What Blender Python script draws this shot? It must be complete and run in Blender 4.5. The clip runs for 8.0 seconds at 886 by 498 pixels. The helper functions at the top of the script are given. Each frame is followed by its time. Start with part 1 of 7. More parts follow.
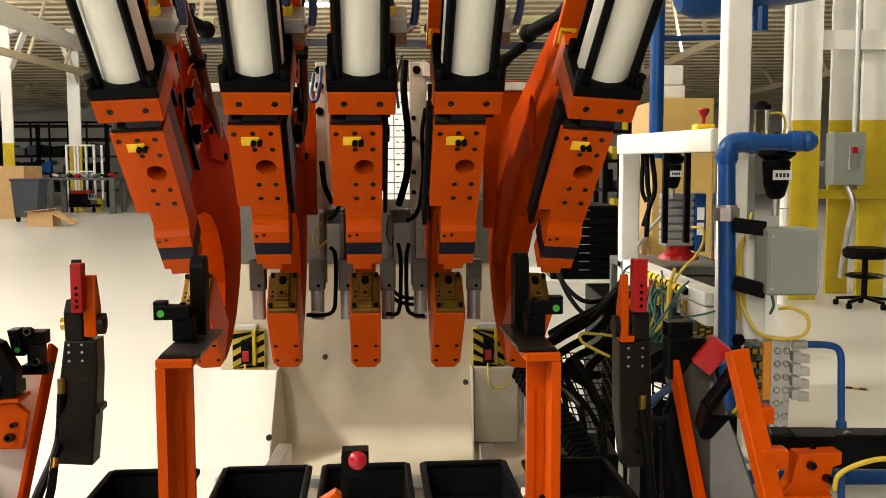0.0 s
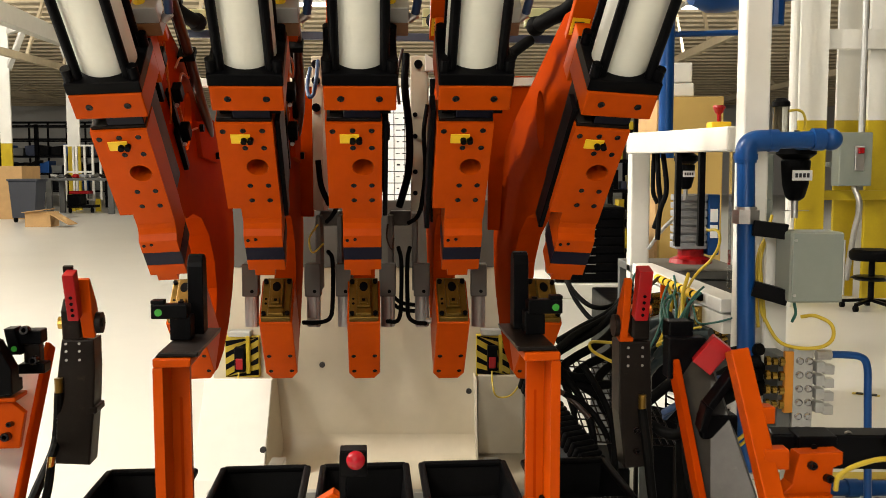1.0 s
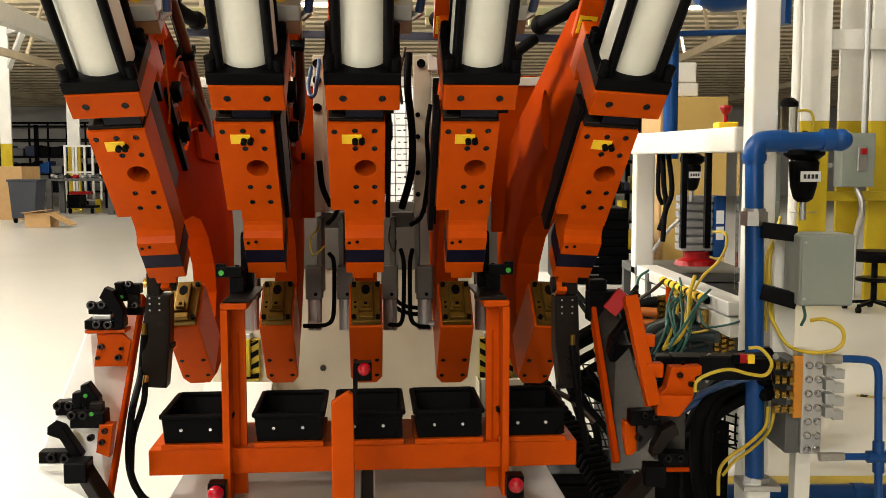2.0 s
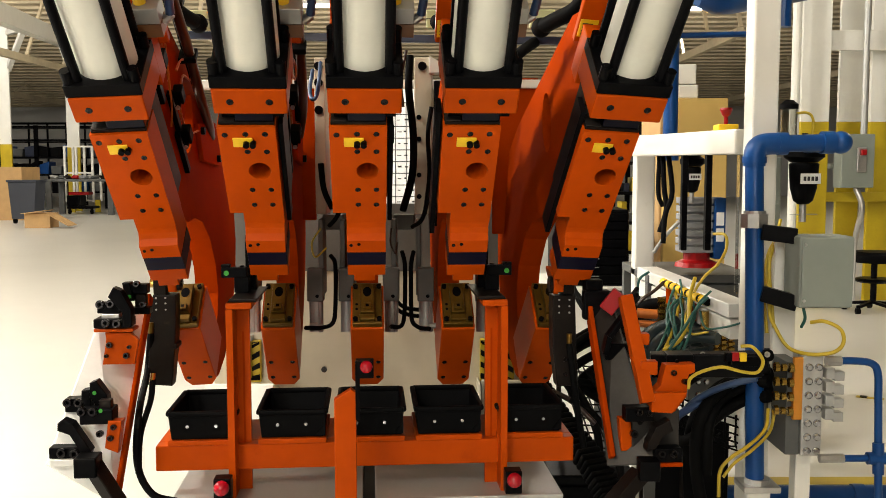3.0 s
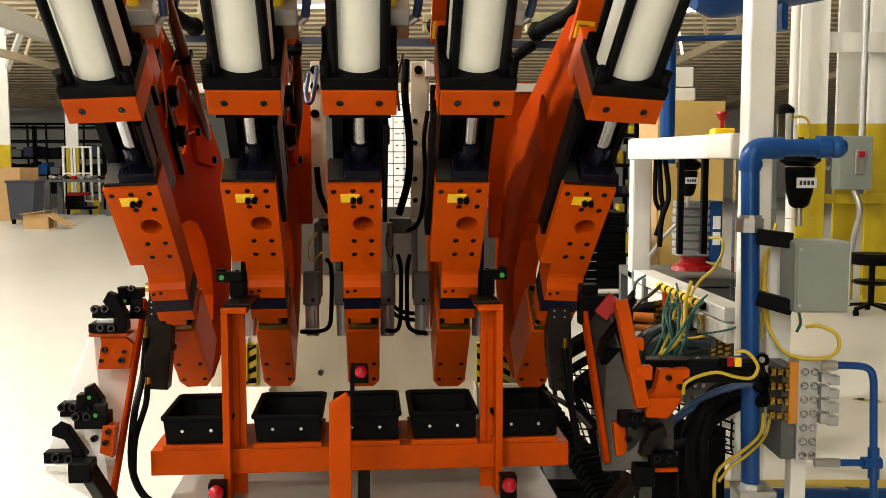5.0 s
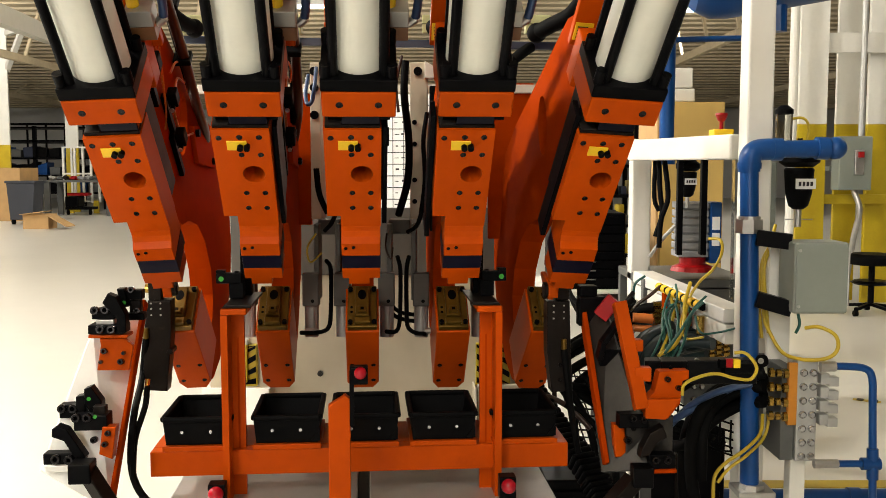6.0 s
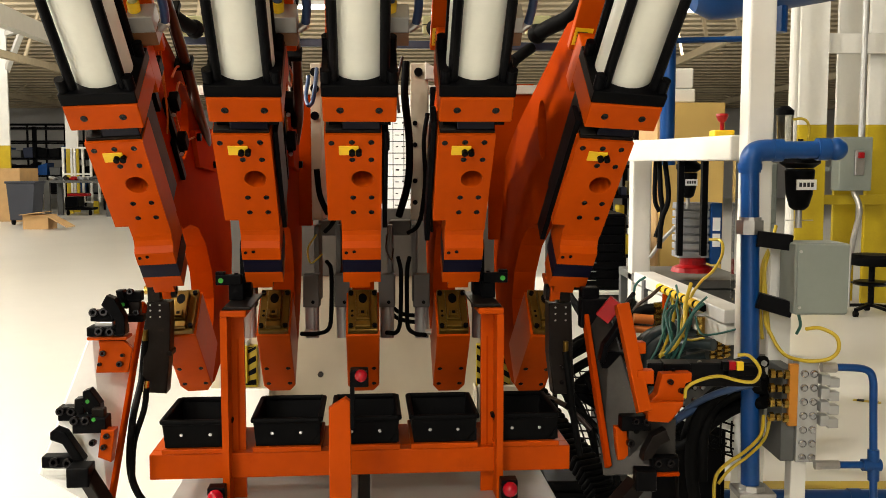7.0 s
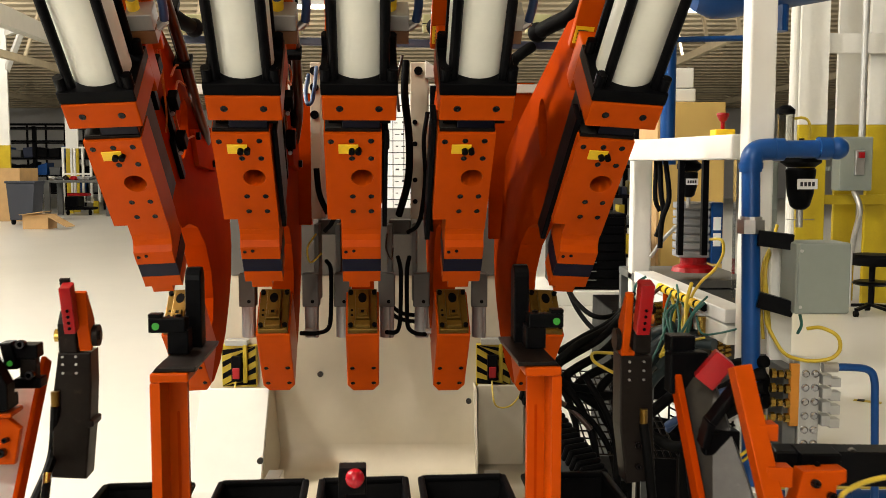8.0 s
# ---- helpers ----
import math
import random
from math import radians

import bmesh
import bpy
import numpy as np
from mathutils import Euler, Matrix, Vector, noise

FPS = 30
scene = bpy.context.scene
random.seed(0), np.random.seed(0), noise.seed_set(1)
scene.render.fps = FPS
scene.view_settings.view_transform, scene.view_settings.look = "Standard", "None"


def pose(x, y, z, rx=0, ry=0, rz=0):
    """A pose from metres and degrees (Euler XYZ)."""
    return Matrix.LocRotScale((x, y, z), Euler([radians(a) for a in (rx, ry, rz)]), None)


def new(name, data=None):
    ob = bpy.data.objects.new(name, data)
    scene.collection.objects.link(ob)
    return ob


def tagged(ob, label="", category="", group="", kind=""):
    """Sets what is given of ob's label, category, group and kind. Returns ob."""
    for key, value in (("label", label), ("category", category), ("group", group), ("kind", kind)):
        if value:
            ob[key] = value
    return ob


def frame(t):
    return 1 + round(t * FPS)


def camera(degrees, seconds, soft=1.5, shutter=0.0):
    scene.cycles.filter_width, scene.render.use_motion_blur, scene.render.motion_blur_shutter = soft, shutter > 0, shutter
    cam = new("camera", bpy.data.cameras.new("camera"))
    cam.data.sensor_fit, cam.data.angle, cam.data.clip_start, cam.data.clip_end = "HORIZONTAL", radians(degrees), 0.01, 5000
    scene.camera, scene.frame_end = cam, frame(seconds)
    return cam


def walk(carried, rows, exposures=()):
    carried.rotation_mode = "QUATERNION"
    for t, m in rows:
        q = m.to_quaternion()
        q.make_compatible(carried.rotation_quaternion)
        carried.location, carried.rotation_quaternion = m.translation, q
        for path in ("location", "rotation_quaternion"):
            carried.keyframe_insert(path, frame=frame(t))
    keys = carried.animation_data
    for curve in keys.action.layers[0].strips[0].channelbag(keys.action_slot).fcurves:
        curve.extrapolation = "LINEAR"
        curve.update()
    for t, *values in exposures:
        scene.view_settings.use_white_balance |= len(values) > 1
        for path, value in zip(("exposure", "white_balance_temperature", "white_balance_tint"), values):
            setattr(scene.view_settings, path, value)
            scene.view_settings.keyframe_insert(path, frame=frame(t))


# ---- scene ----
cam = camera(50.83, 8.0, soft=0.7, shutter=0.25)
walk(cam, [
    (0, pose(0.0128, -0.1687, 1.4348, 84.977, 0, 0.110) @ pose(0, 0, 0, 0, 0, -0.141)),
    (0.5, pose(0.0105, -0.1145, 1.4316, 85.000, 0, 0.115) @ pose(0, 0, 0, 0, 0, -0.121)),
    (1, pose(0.0038, -0.0299, 1.4311, 85.023, 0, 0.095) @ pose(0, 0, 0, 0, 0, -0.086)),
    (1.5, pose(-0.0016, 0.0125, 1.4313, 85.040, 0, 0.105) @ pose(0, 0, 0, 0, 0, -0.064)),
    (3, pose(-0.0087, 0.0038, 1.4373, 85.080, 0, 0.073) @ pose(0, 0, 0, 0, 0, -0.064)),
    (3.5, pose(-0.0109, 0.0083, 1.4415, 85.088, 0, 0.035) @ pose(0, 0, 0, 0, 0, -0.033)),
    (4, pose(-0.0097, 0.0083, 1.4439, 85.087, 0, 0.020) @ pose(0, 0, 0, 0, 0, -0.022)),
    (4.5, pose(-0.0041, 0.0061, 1.4450, 85.110, 0, 0.009) @ pose(0, 0, 0, 0, 0, 0.001)),
    (6, pose(0.0008, 0.0023, 1.4490, 85.129, 0, 0.004) @ pose(0, 0, 0, 0, 0, -0.010)),
    (6.5, pose(0.0, 0.0010, 1.4500, 85.150, 0, 0.0) @ pose(0, 0, 0, 0, 0, 0.0)),
    (7, pose(-0.0009, 0.0037, 1.4503, 85.154, 0, -0.003) @ pose(0, 0, 0, 0, 0, -0.008)),
    (7.5, pose(-0.0014, 0.0083, 1.4489, 85.151, 0, 0.002) @ pose(0, 0, 0, 0, 0, 0.0)),
    (8, pose(-0.0010, 0.0109, 1.4479, 85.154, 0, -0.005) @ pose(0, 0, 0, 0, 0, 0.010)),
])

# ---- light: high-bay lamps under a closed factory roof, most of them added unseen ----
world = bpy.data.worlds.new("world")
world.use_nodes = True
world.node_tree.nodes["Background"].inputs["Color"].default_value = (0.9, 0.95, 1.0, 1)
world.node_tree.nodes["Background"].inputs["Strength"].default_value = 0.004
scene.world = world
scene.view_settings.exposure = 0.0


def bay_lamp(x, y, z, power):
    d = bpy.data.lights.new("bay_light", "POINT")
    d.shadow_soft_size, d.energy, d.color = 0.45, power, (1.0, 0.95, 0.87)
    o = new("bay_light", d)
    o.matrix_world = pose(x, y, z)


# Only (-3.45, 26.0) and (7.3, 26.6) are known; the rest are added fill.
BAYS = [(-4.6, 2.2), (-2.6, -4.0), (0.5, -3.6), (-9.0, 7.0), (0.2, 8.5), (7.0, 7.5), (-9.5, 16.5), (1.2, 17.0), (10.5, 16.5), (-3.45, 26.0), (7.3, 26.6), (-15.0, 25.5), (-3.5, -10.0), (-1.0, -16.0), (-5.0, -22.0)]
POWER = [1850, 500, 120, 2850, 15, 150, 1300, 260, 150, 430, 380, 700, 900, 900, 1200]
for k, (bx, by) in enumerate(BAYS):
    bay_lamp(bx, by, 5.62, POWER[k])


# ---- materials ----
def material(name, color, rough=0.5, metal=0.0, vary=0.15, scale=6.0, bump=0.0, bump_scale=60.0, coat=0.0, spec=0.5, spots=None):
    m = bpy.data.materials.new(name)
    m.use_nodes = True
    nt = m.node_tree
    b = nt.nodes["Principled BSDF"]
    tc = nt.nodes.new("ShaderNodeTexCoord")
    n1 = nt.nodes.new("ShaderNodeTexNoise")
    n1.inputs["Scale"].default_value, n1.inputs["Detail"].default_value = scale, 6
    n2 = nt.nodes.new("ShaderNodeTexNoise")
    n2.inputs["Scale"].default_value, n2.inputs["Detail"].default_value = scale * 9, 4
    nt.links.new(tc.outputs["Object"], n1.inputs["Vector"])
    nt.links.new(tc.outputs["Object"], n2.inputs["Vector"])
    mx = nt.nodes.new("ShaderNodeMath")
    mx.operation = "MULTIPLY_ADD"
    mx.inputs[1].default_value = 0.35
    nt.links.new(n2.outputs["Fac"], mx.inputs[0])
    nt.links.new(n1.outputs["Fac"], mx.inputs[2])
    ramp = nt.nodes.new("ShaderNodeValToRGB")
    ramp.color_ramp.elements[0].position, ramp.color_ramp.elements[1].position = 0.45, 0.9
    lo = tuple(c * (1 - vary) for c in color)
    hi = tuple(min(1, c * (1 + vary * 0.6)) for c in color)
    ramp.color_ramp.elements[0].color, ramp.color_ramp.elements[1].color = (*lo, 1), (*hi, 1)
    nt.links.new(mx.outputs[0], ramp.inputs["Fac"])
    out = ramp.outputs["Color"]
    if spots:
        vo = nt.nodes.new("ShaderNodeTexNoise")
        vo.inputs["Scale"].default_value, vo.inputs["Detail"].default_value, vo.inputs["Roughness"].default_value = spots[1], 8, 0.7
        nt.links.new(tc.outputs["Object"], vo.inputs["Vector"])
        sr = nt.nodes.new("ShaderNodeValToRGB")
        sr.color_ramp.elements[0].position, sr.color_ramp.elements[1].position = 0.62, 0.72
        nt.links.new(vo.outputs["Fac"], sr.inputs["Fac"])
        mixc = nt.nodes.new("ShaderNodeMix")
        mixc.data_type = "RGBA"
        mixc.inputs[7].default_value = (*spots[0], 1)
        sc = nt.nodes.new("ShaderNodeMath")
        sc.operation = "MULTIPLY"
        sc.inputs[1].default_value = spots[2]
        nt.links.new(sr.outputs["Color"], sc.inputs[0])
        nt.links.new(sc.outputs[0], mixc.inputs[0])
        nt.links.new(out, mixc.inputs[6])
        out = mixc.outputs[2]
    nt.links.new(out, b.inputs["Base Color"])
    rr = nt.nodes.new("ShaderNodeMapRange")
    rr.inputs["To Min"].default_value, rr.inputs["To Max"].default_value = max(0.03, rough - 0.08), min(1, rough + 0.1)
    nt.links.new(mx.outputs[0], rr.inputs["Value"])
    nt.links.new(rr.outputs["Result"], b.inputs["Roughness"])
    b.inputs["Metallic"].default_value = metal
    b.inputs["Coat Weight"].default_value = coat
    b.inputs["Coat Roughness"].default_value = 0.12
    b.inputs["Specular IOR Level"].default_value = spec
    if bump:
        n3 = nt.nodes.new("ShaderNodeTexNoise")
        n3.inputs["Scale"].default_value, n3.inputs["Detail"].default_value = bump_scale, 5
        nt.links.new(tc.outputs["Object"], n3.inputs["Vector"])
        bp = nt.nodes.new("ShaderNodeBump")
        bp.inputs["Strength"].default_value, bp.inputs["Distance"].default_value = bump, 0.002
        nt.links.new(n3.outputs["Fac"], bp.inputs["Height"])
        nt.links.new(bp.outputs["Normal"], b.inputs["Normal"])
    return m


def glowing(name, color, strength):
    m = bpy.data.materials.new(name)
    m.use_nodes = True
    b = m.node_tree.nodes["Principled BSDF"]
    b.inputs["Base Color"].default_value = (*color, 1)
    b.inputs["Emission Color"].default_value = (*color, 1)
    b.inputs["Emission Strength"].default_value = strength
    return m


def glass(name):
    m = bpy.data.materials.new(name)
    m.use_nodes = True
    b = m.node_tree.nodes["Principled BSDF"]
    b.inputs["Base Color"].default_value = (0.95, 0.97, 0.96, 1)
    b.inputs["Roughness"].default_value = 0.04
    b.inputs["Transmission Weight"].default_value = 1.0
    b.inputs["IOR"].default_value = 1.2
    return m


ORANGE = material("orange_paint", (0.46, 0.059, 0.0012), 0.28, 0, 0.14, 5, 0.05, 90, spec=0.055, spots=((0.26, 0.03, 0.002), 11, 0.3))
# Same orange, darkened: shade between presses is in the colour; spots are grime.
ORANGE_SHADED = material("orange_paint_shaded", (0.35, 0.036, 0.0007), 0.55, 0, 0.16, 4, 0.06, 70, spec=0.004, spots=((0.16, 0.02, 0.003), 6, 0.35))
BLACK = material("black_anodised", (0.0025, 0.0025, 0.003), 0.30, 0, 0.3, 12, 0.05, 120, spec=0.045)
GLOSS_BLACK = material("glossy_black_slide", (0.004, 0.004, 0.010), 0.12, 0, 0.2, 12, 0.02, 60, spec=0.12)
BLACK_PLASTIC = material("black_plastic", (0.003, 0.003, 0.0033), 0.45, 0, 0.3, 8, 0.12, 300, spec=0.04)
RUBBER = material("black_rubber", (0.004, 0.004, 0.004), 0.6, 0, 0.3, 15, 0.1, 80, spec=0.04)
NAVY = material("navy_urethane", (0.006, 0.006, 0.018), 0.35, 0, 0.2, 10, spec=0.12)
# Near-white steel: the glare on the left wing plate is in this colour.
LIT_STEEL = material("lit_ground_steel", (0.78, 0.78, 0.75), 0.4, 0.25, 0.08, 12, 0.05, 150)
# Dark steel: the shadow on the right wing plate is in this colour.
SHADED_STEEL = material("shaded_ground_steel", (0.045, 0.042, 0.039), 0.30, 0.6, 0.35, 9, 0.06, 90, spec=0.2, spots=((0.14, 0.13, 0.12), 7, 0.6))
# Grey brackets, and the shade painted on the back panel's top.
GREY_WITH_SHADE = material("grey_with_shade", (0.10, 0.094, 0.082), 0.5, 0, 0.15, 5, 0.04, 60)
DARK_STEEL = material("dark_steel", (0.012, 0.009, 0.0075), 0.36, 0.4, 0.3, 14, 0.1, 60, spec=0.12, spots=((0.06, 0.04, 0.025), 25, 0.4))
STEEL = material("brushed_steel", (0.48, 0.47, 0.45), 0.33, 0.9, 0.12, 20, 0.05, 150)
CHROME = material("chrome_rod", (0.45, 0.45, 0.46), 0.2, 1.0, 0.05, 20)
ALU = material("aluminium", (0.42, 0.42, 0.40), 0.38, 0.5, 0.1, 12, 0.05, 100)
TUBE = material("cylinder_tube", (0.74, 0.74, 0.66), 0.36, 0.0, 0.06, 9, 0.02, 60)
BRASS = material("brass_tooling", (0.16, 0.088, 0.010), 0.30, 0.7, 0.25, 30, 0.08, 90, spots=((0.1, 0.07, 0.03), 40, 0.5))
WHITE = material("white_paint", (0.72, 0.71, 0.65), 0.42, 0, 0.06, 3, 0.04, 80, spots=((0.5, 0.48, 0.42), 14, 0.2))
CREAM = material("cream_panel", (0.54, 0.485, 0.37), 0.45, 0, 0.10, 2.5, 0.05, 60, spots=((0.45, 0.42, 0.35), 9, 0.25))
YELLOW = material("yellow_paint", (0.46, 0.335, 0.006), 0.42, 0, 0.12, 4, 0.05, 60, spots=((0.4, 0.25, 0.02), 15, 0.3))
YELLOW_TAG = material("yellow_plastic", (0.85, 0.55, 0.01), 0.4, 0, 0.06, 30)
GREY_BOX = material("grey_enamel", (0.21, 0.235, 0.205), 0.42, 0, 0.07, 6, 0.05, 120)
GREY = material("grey_steel", (0.09, 0.093, 0.09), 0.5, 0.2, 0.2, 8, 0.06, 80)
BLUE = material("blue_paint", (0.003, 0.048, 0.19), 0.30, 0, 0.15, 7, 0.05, 80, spec=0.3)
NAVY_PAINT = material("dark_blue_paint", (0.012, 0.02, 0.05), 0.4, 0, 0.2, 7)
RED = material("red_plastic", (0.30, 0.003, 0.005), 0.32, 0, 0.1, 12, coat=0.08, spec=0.25)
RED_BALL = material("red_ball", (0.34, 0.003, 0.012), 0.2, 0, 0.08, 12, coat=0.25, spec=0.3)
CARD = material("cardboard", (0.50, 0.31, 0.13), 0.75, 0, 0.12, 7, 0.1, 50)
CARD_PANEL = material("kraft_panel", (0.52, 0.35, 0.10), 0.7, 0, 0.08, 2, 0.05, 40)
TEAL = material("teal_cable", (0.01, 0.09, 0.075), 0.4, 0, 0.1, 10)
DKBLUE_HOSE = material("blue_hose", (0.02, 0.05, 0.13), 0.35, 0, 0.1, 10)
YCABLE = material("yellow_cable", (0.50, 0.36, 0.02), 0.4, 0, 0.1, 10)
BROWN_TUBE = material("brown_tube", (0.030, 0.012, 0.006), 0.3, 0, 0.2, 10)
BRASS_FIT = material("brass_fitting", (0.42, 0.27, 0.06), 0.2, 0.95, 0.15, 30)
DECK = material("roof_deck", (0.48, 0.40, 0.265), 0.7, 0, 0.2, 0.8, 0.1, 4)
WALLM = material("painted_block_wall", (0.42, 0.41, 0.38), 0.8, 0, 0.10, 0.6, 0.2, 4)
FLOORM = material("sealed_concrete", (0.60, 0.595, 0.555), 0.22, 0, 0.05, 0.5, 0.0, 3, spots=((0.55, 0.53, 0.47), 0.9, 0.15))
for link in [k for k in FLOORM.node_tree.links if k.to_socket.name == "Roughness"]:
    FLOORM.node_tree.links.remove(link)
FLOORM.node_tree.nodes["Principled BSDF"].inputs["Roughness"].default_value = 0.3
GLOW_LAMP = glowing("lamp_lens", (1.0, 0.95, 0.85), 12)
BLACK_SCREW = material("black_oxide_screw", (0.012, 0.010, 0.010), 0.22, 0.5, 0.2, 30, spec=0.3)
GREEN_DOT = material("green_dot", (0.03, 0.33, 0.025), 0.5, 0, 0.05, 40)
WHITEBOARD = material("whiteboard", (0.85, 0.86, 0.86), 0.2, 0, 0.03, 4)
INK = material("black_ink", (0.015, 0.015, 0.02), 0.5, 0, 0.1, 40)
SMOKE = glass("smoky_acrylic")
SMOKE.node_tree.nodes["Principled BSDF"].inputs["Base Color"].default_value = (0.80, 0.80, 0.77, 1)
AMBER = material("amber_port_plate", (0.50, 0.19, 0.008), 0.4, 0, 0.1, 12)
CLEAR = glass("clear_acrylic")


# ---- building helpers ----
def part(name, bm, mat, parent=None, label="", m=None, smooth=False):
    me = bpy.data.meshes.new(name)
    bm.normal_update()
    bm.to_mesh(me)
    bm.free()
    me.materials.append(mat)
    if smooth:
        for p in me.polygons:
            p.use_smooth = True
        me.set_sharp_from_angle(angle=radians(40))
    o = new(name, me)
    o.parent = parent
    if m is not None:
        o.matrix_local = m
    if label:
        o["label"] = label
    return o


def again(ob, m, parent=None):
    """Another object on the same mesh."""
    o = new(ob.name.split(".")[0], ob.data)
    o.parent = parent if parent else ob.parent
    o.matrix_local = m
    if "label" in ob:
        o["label"] = ob["label"]
    return o


def thing(name, m, label, category, group="", kind=""):
    o = new(name)
    o.empty_display_size = 0.05
    o.matrix_world = m
    return tagged(o, label, category, group, kind)


def box(bm, x0, x1, y0, y1, z0, z1, bevel=0.0, m=None):
    r = bmesh.ops.create_cube(bm, size=1.0)["verts"]
    mm = Matrix.Translation(((x0 + x1) / 2, (y0 + y1) / 2, (z0 + z1) / 2)) @ Matrix.Diagonal((abs(x1 - x0), abs(y1 - y0), abs(z1 - z0), 1))
    bmesh.ops.transform(bm, matrix=mm, verts=r)
    if bevel:
        es = list({e for v in r for e in v.link_edges})
        g = bmesh.ops.bevel(bm, geom=es, offset=bevel, segments=2, affect="EDGES", profile=0.5)
        r = list({v for f in g["faces"] for v in f.verts} | {v for v in r if v.is_valid})
    if m is not None:
        bmesh.ops.transform(bm, matrix=m, verts=r)
    return bm


def rod(bm, a, b, r, seg=16, r2=None):
    a, b = Vector(a), Vector(b)
    d = b - a
    m = Matrix.Translation((a + b) / 2) @ d.to_track_quat("Z", "Y").to_matrix().to_4x4()
    bmesh.ops.create_cone(bm, cap_ends=True, segments=seg, radius1=r, radius2=r if r2 is None else r2, depth=d.length, matrix=m)
    return bm


def lathe(bm, profile, seg=24, m=None):
    """Profile of (radius, z) turned about z."""
    rings = []
    for r, z in profile:
        rings.append([bm.verts.new((r * math.cos(2 * math.pi * i / seg), r * math.sin(2 * math.pi * i / seg), z)) for i in range(seg)])
    for a, b in zip(rings, rings[1:]):
        for i in range(seg):
            j = (i + 1) % seg
            bm.faces.new((a[i], a[j], b[j], b[i]))
    bm.faces.new(list(reversed(rings[0])))
    bm.faces.new(rings[-1])
    if m is not None:
        bmesh.ops.transform(bm, matrix=m, verts=[v for r in rings for v in r])
    return bm


def prism(bm, pts, a0, a1, axis="x", bevel=0.0):
    """A flat outline pulled from a0 to a1 along an axis; pts are (y, z), (x, z) or (x, y)."""
    def put(p, a):
        return {"x": (a, p[0], p[1]), "y": (p[0], a, p[1]), "z": (p[0], p[1], a)}[axis]
    lo = [bm.verts.new(put(p, a0)) for p in pts]
    hi = [bm.verts.new(put(p, a1)) for p in pts]
    fs = [bm.faces.new(lo), bm.faces.new(list(reversed(hi)))]
    n = len(pts)
    for i in range(n):
        j = (i + 1) % n
        fs.append(bm.faces.new((lo[j], lo[i], hi[i], hi[j])))
    bmesh.ops.recalc_face_normals(bm, faces=fs)
    if bevel:
        es = list(fs[0].edges) + list(fs[1].edges)
        bmesh.ops.bevel(bm, geom=es, offset=bevel, segments=2, affect="EDGES", profile=0.5)
    return bm


def smooth_path(pts, step=6):
    pts = [Vector(p) for p in pts]
    q = [pts[0] * 2 - pts[1]] + pts + [pts[-1] * 2 - pts[-2]]
    out = []
    for i in range(1, len(q) - 2):
        for k in range(step):
            t = k / step
            a, b, c, d = q[i - 1], q[i], q[i + 1], q[i + 2]
            out.append(0.5 * (2 * b + (c - a) * t + (2 * a - 5 * b + 4 * c - d) * t * t + (3 * b - a - 3 * c + d) * t ** 3))
    return out + [pts[-1]]


def hose(bm, pts, r, seg=8, step=6):
    path = smooth_path(pts, step) if step > 1 else [Vector(p) for p in pts]
    rings = []
    t0 = (path[1] - path[0]).normalized()
    ref = t0.orthogonal().normalized()
    for i, p in enumerate(path):
        t = (path[min(i + 1, len(path) - 1)] - path[max(i - 1, 0)]).normalized()
        ref = (ref - t * ref.dot(t)).normalized()
        bi = t.cross(ref)
        rings.append([bm.verts.new(p + (ref * math.cos(2 * math.pi * k / seg) + bi * math.sin(2 * math.pi * k / seg)) * r) for k in range(seg)])
    for a, b in zip(rings, rings[1:]):
        for k in range(seg):
            j = (k + 1) % seg
            bm.faces.new((a[k], a[j], b[j], b[k]))
    bm.faces.new(list(reversed(rings[0])))
    bm.faces.new(rings[-1])
    return bm


def B():
    return bmesh.new()


def beam(bm, a, b, w, h, bevel=0.002, up=(0, 0, 1)):
    """A bar of section w x h from a to b."""
    a, b = Vector(a), Vector(b)
    d = (b - a)
    z = d.normalized()
    x = Vector(up).cross(z)
    x = x.normalized() if x.length > 1e-4 else Vector((1, 0, 0))
    y = z.cross(x)
    m = Matrix((x, y, z)).transposed().to_4x4()
    m.translation = (a + b) / 2
    return box(bm, -w / 2, w / 2, -h / 2, h / 2, -d.length / 2, d.length / 2, bevel, m)


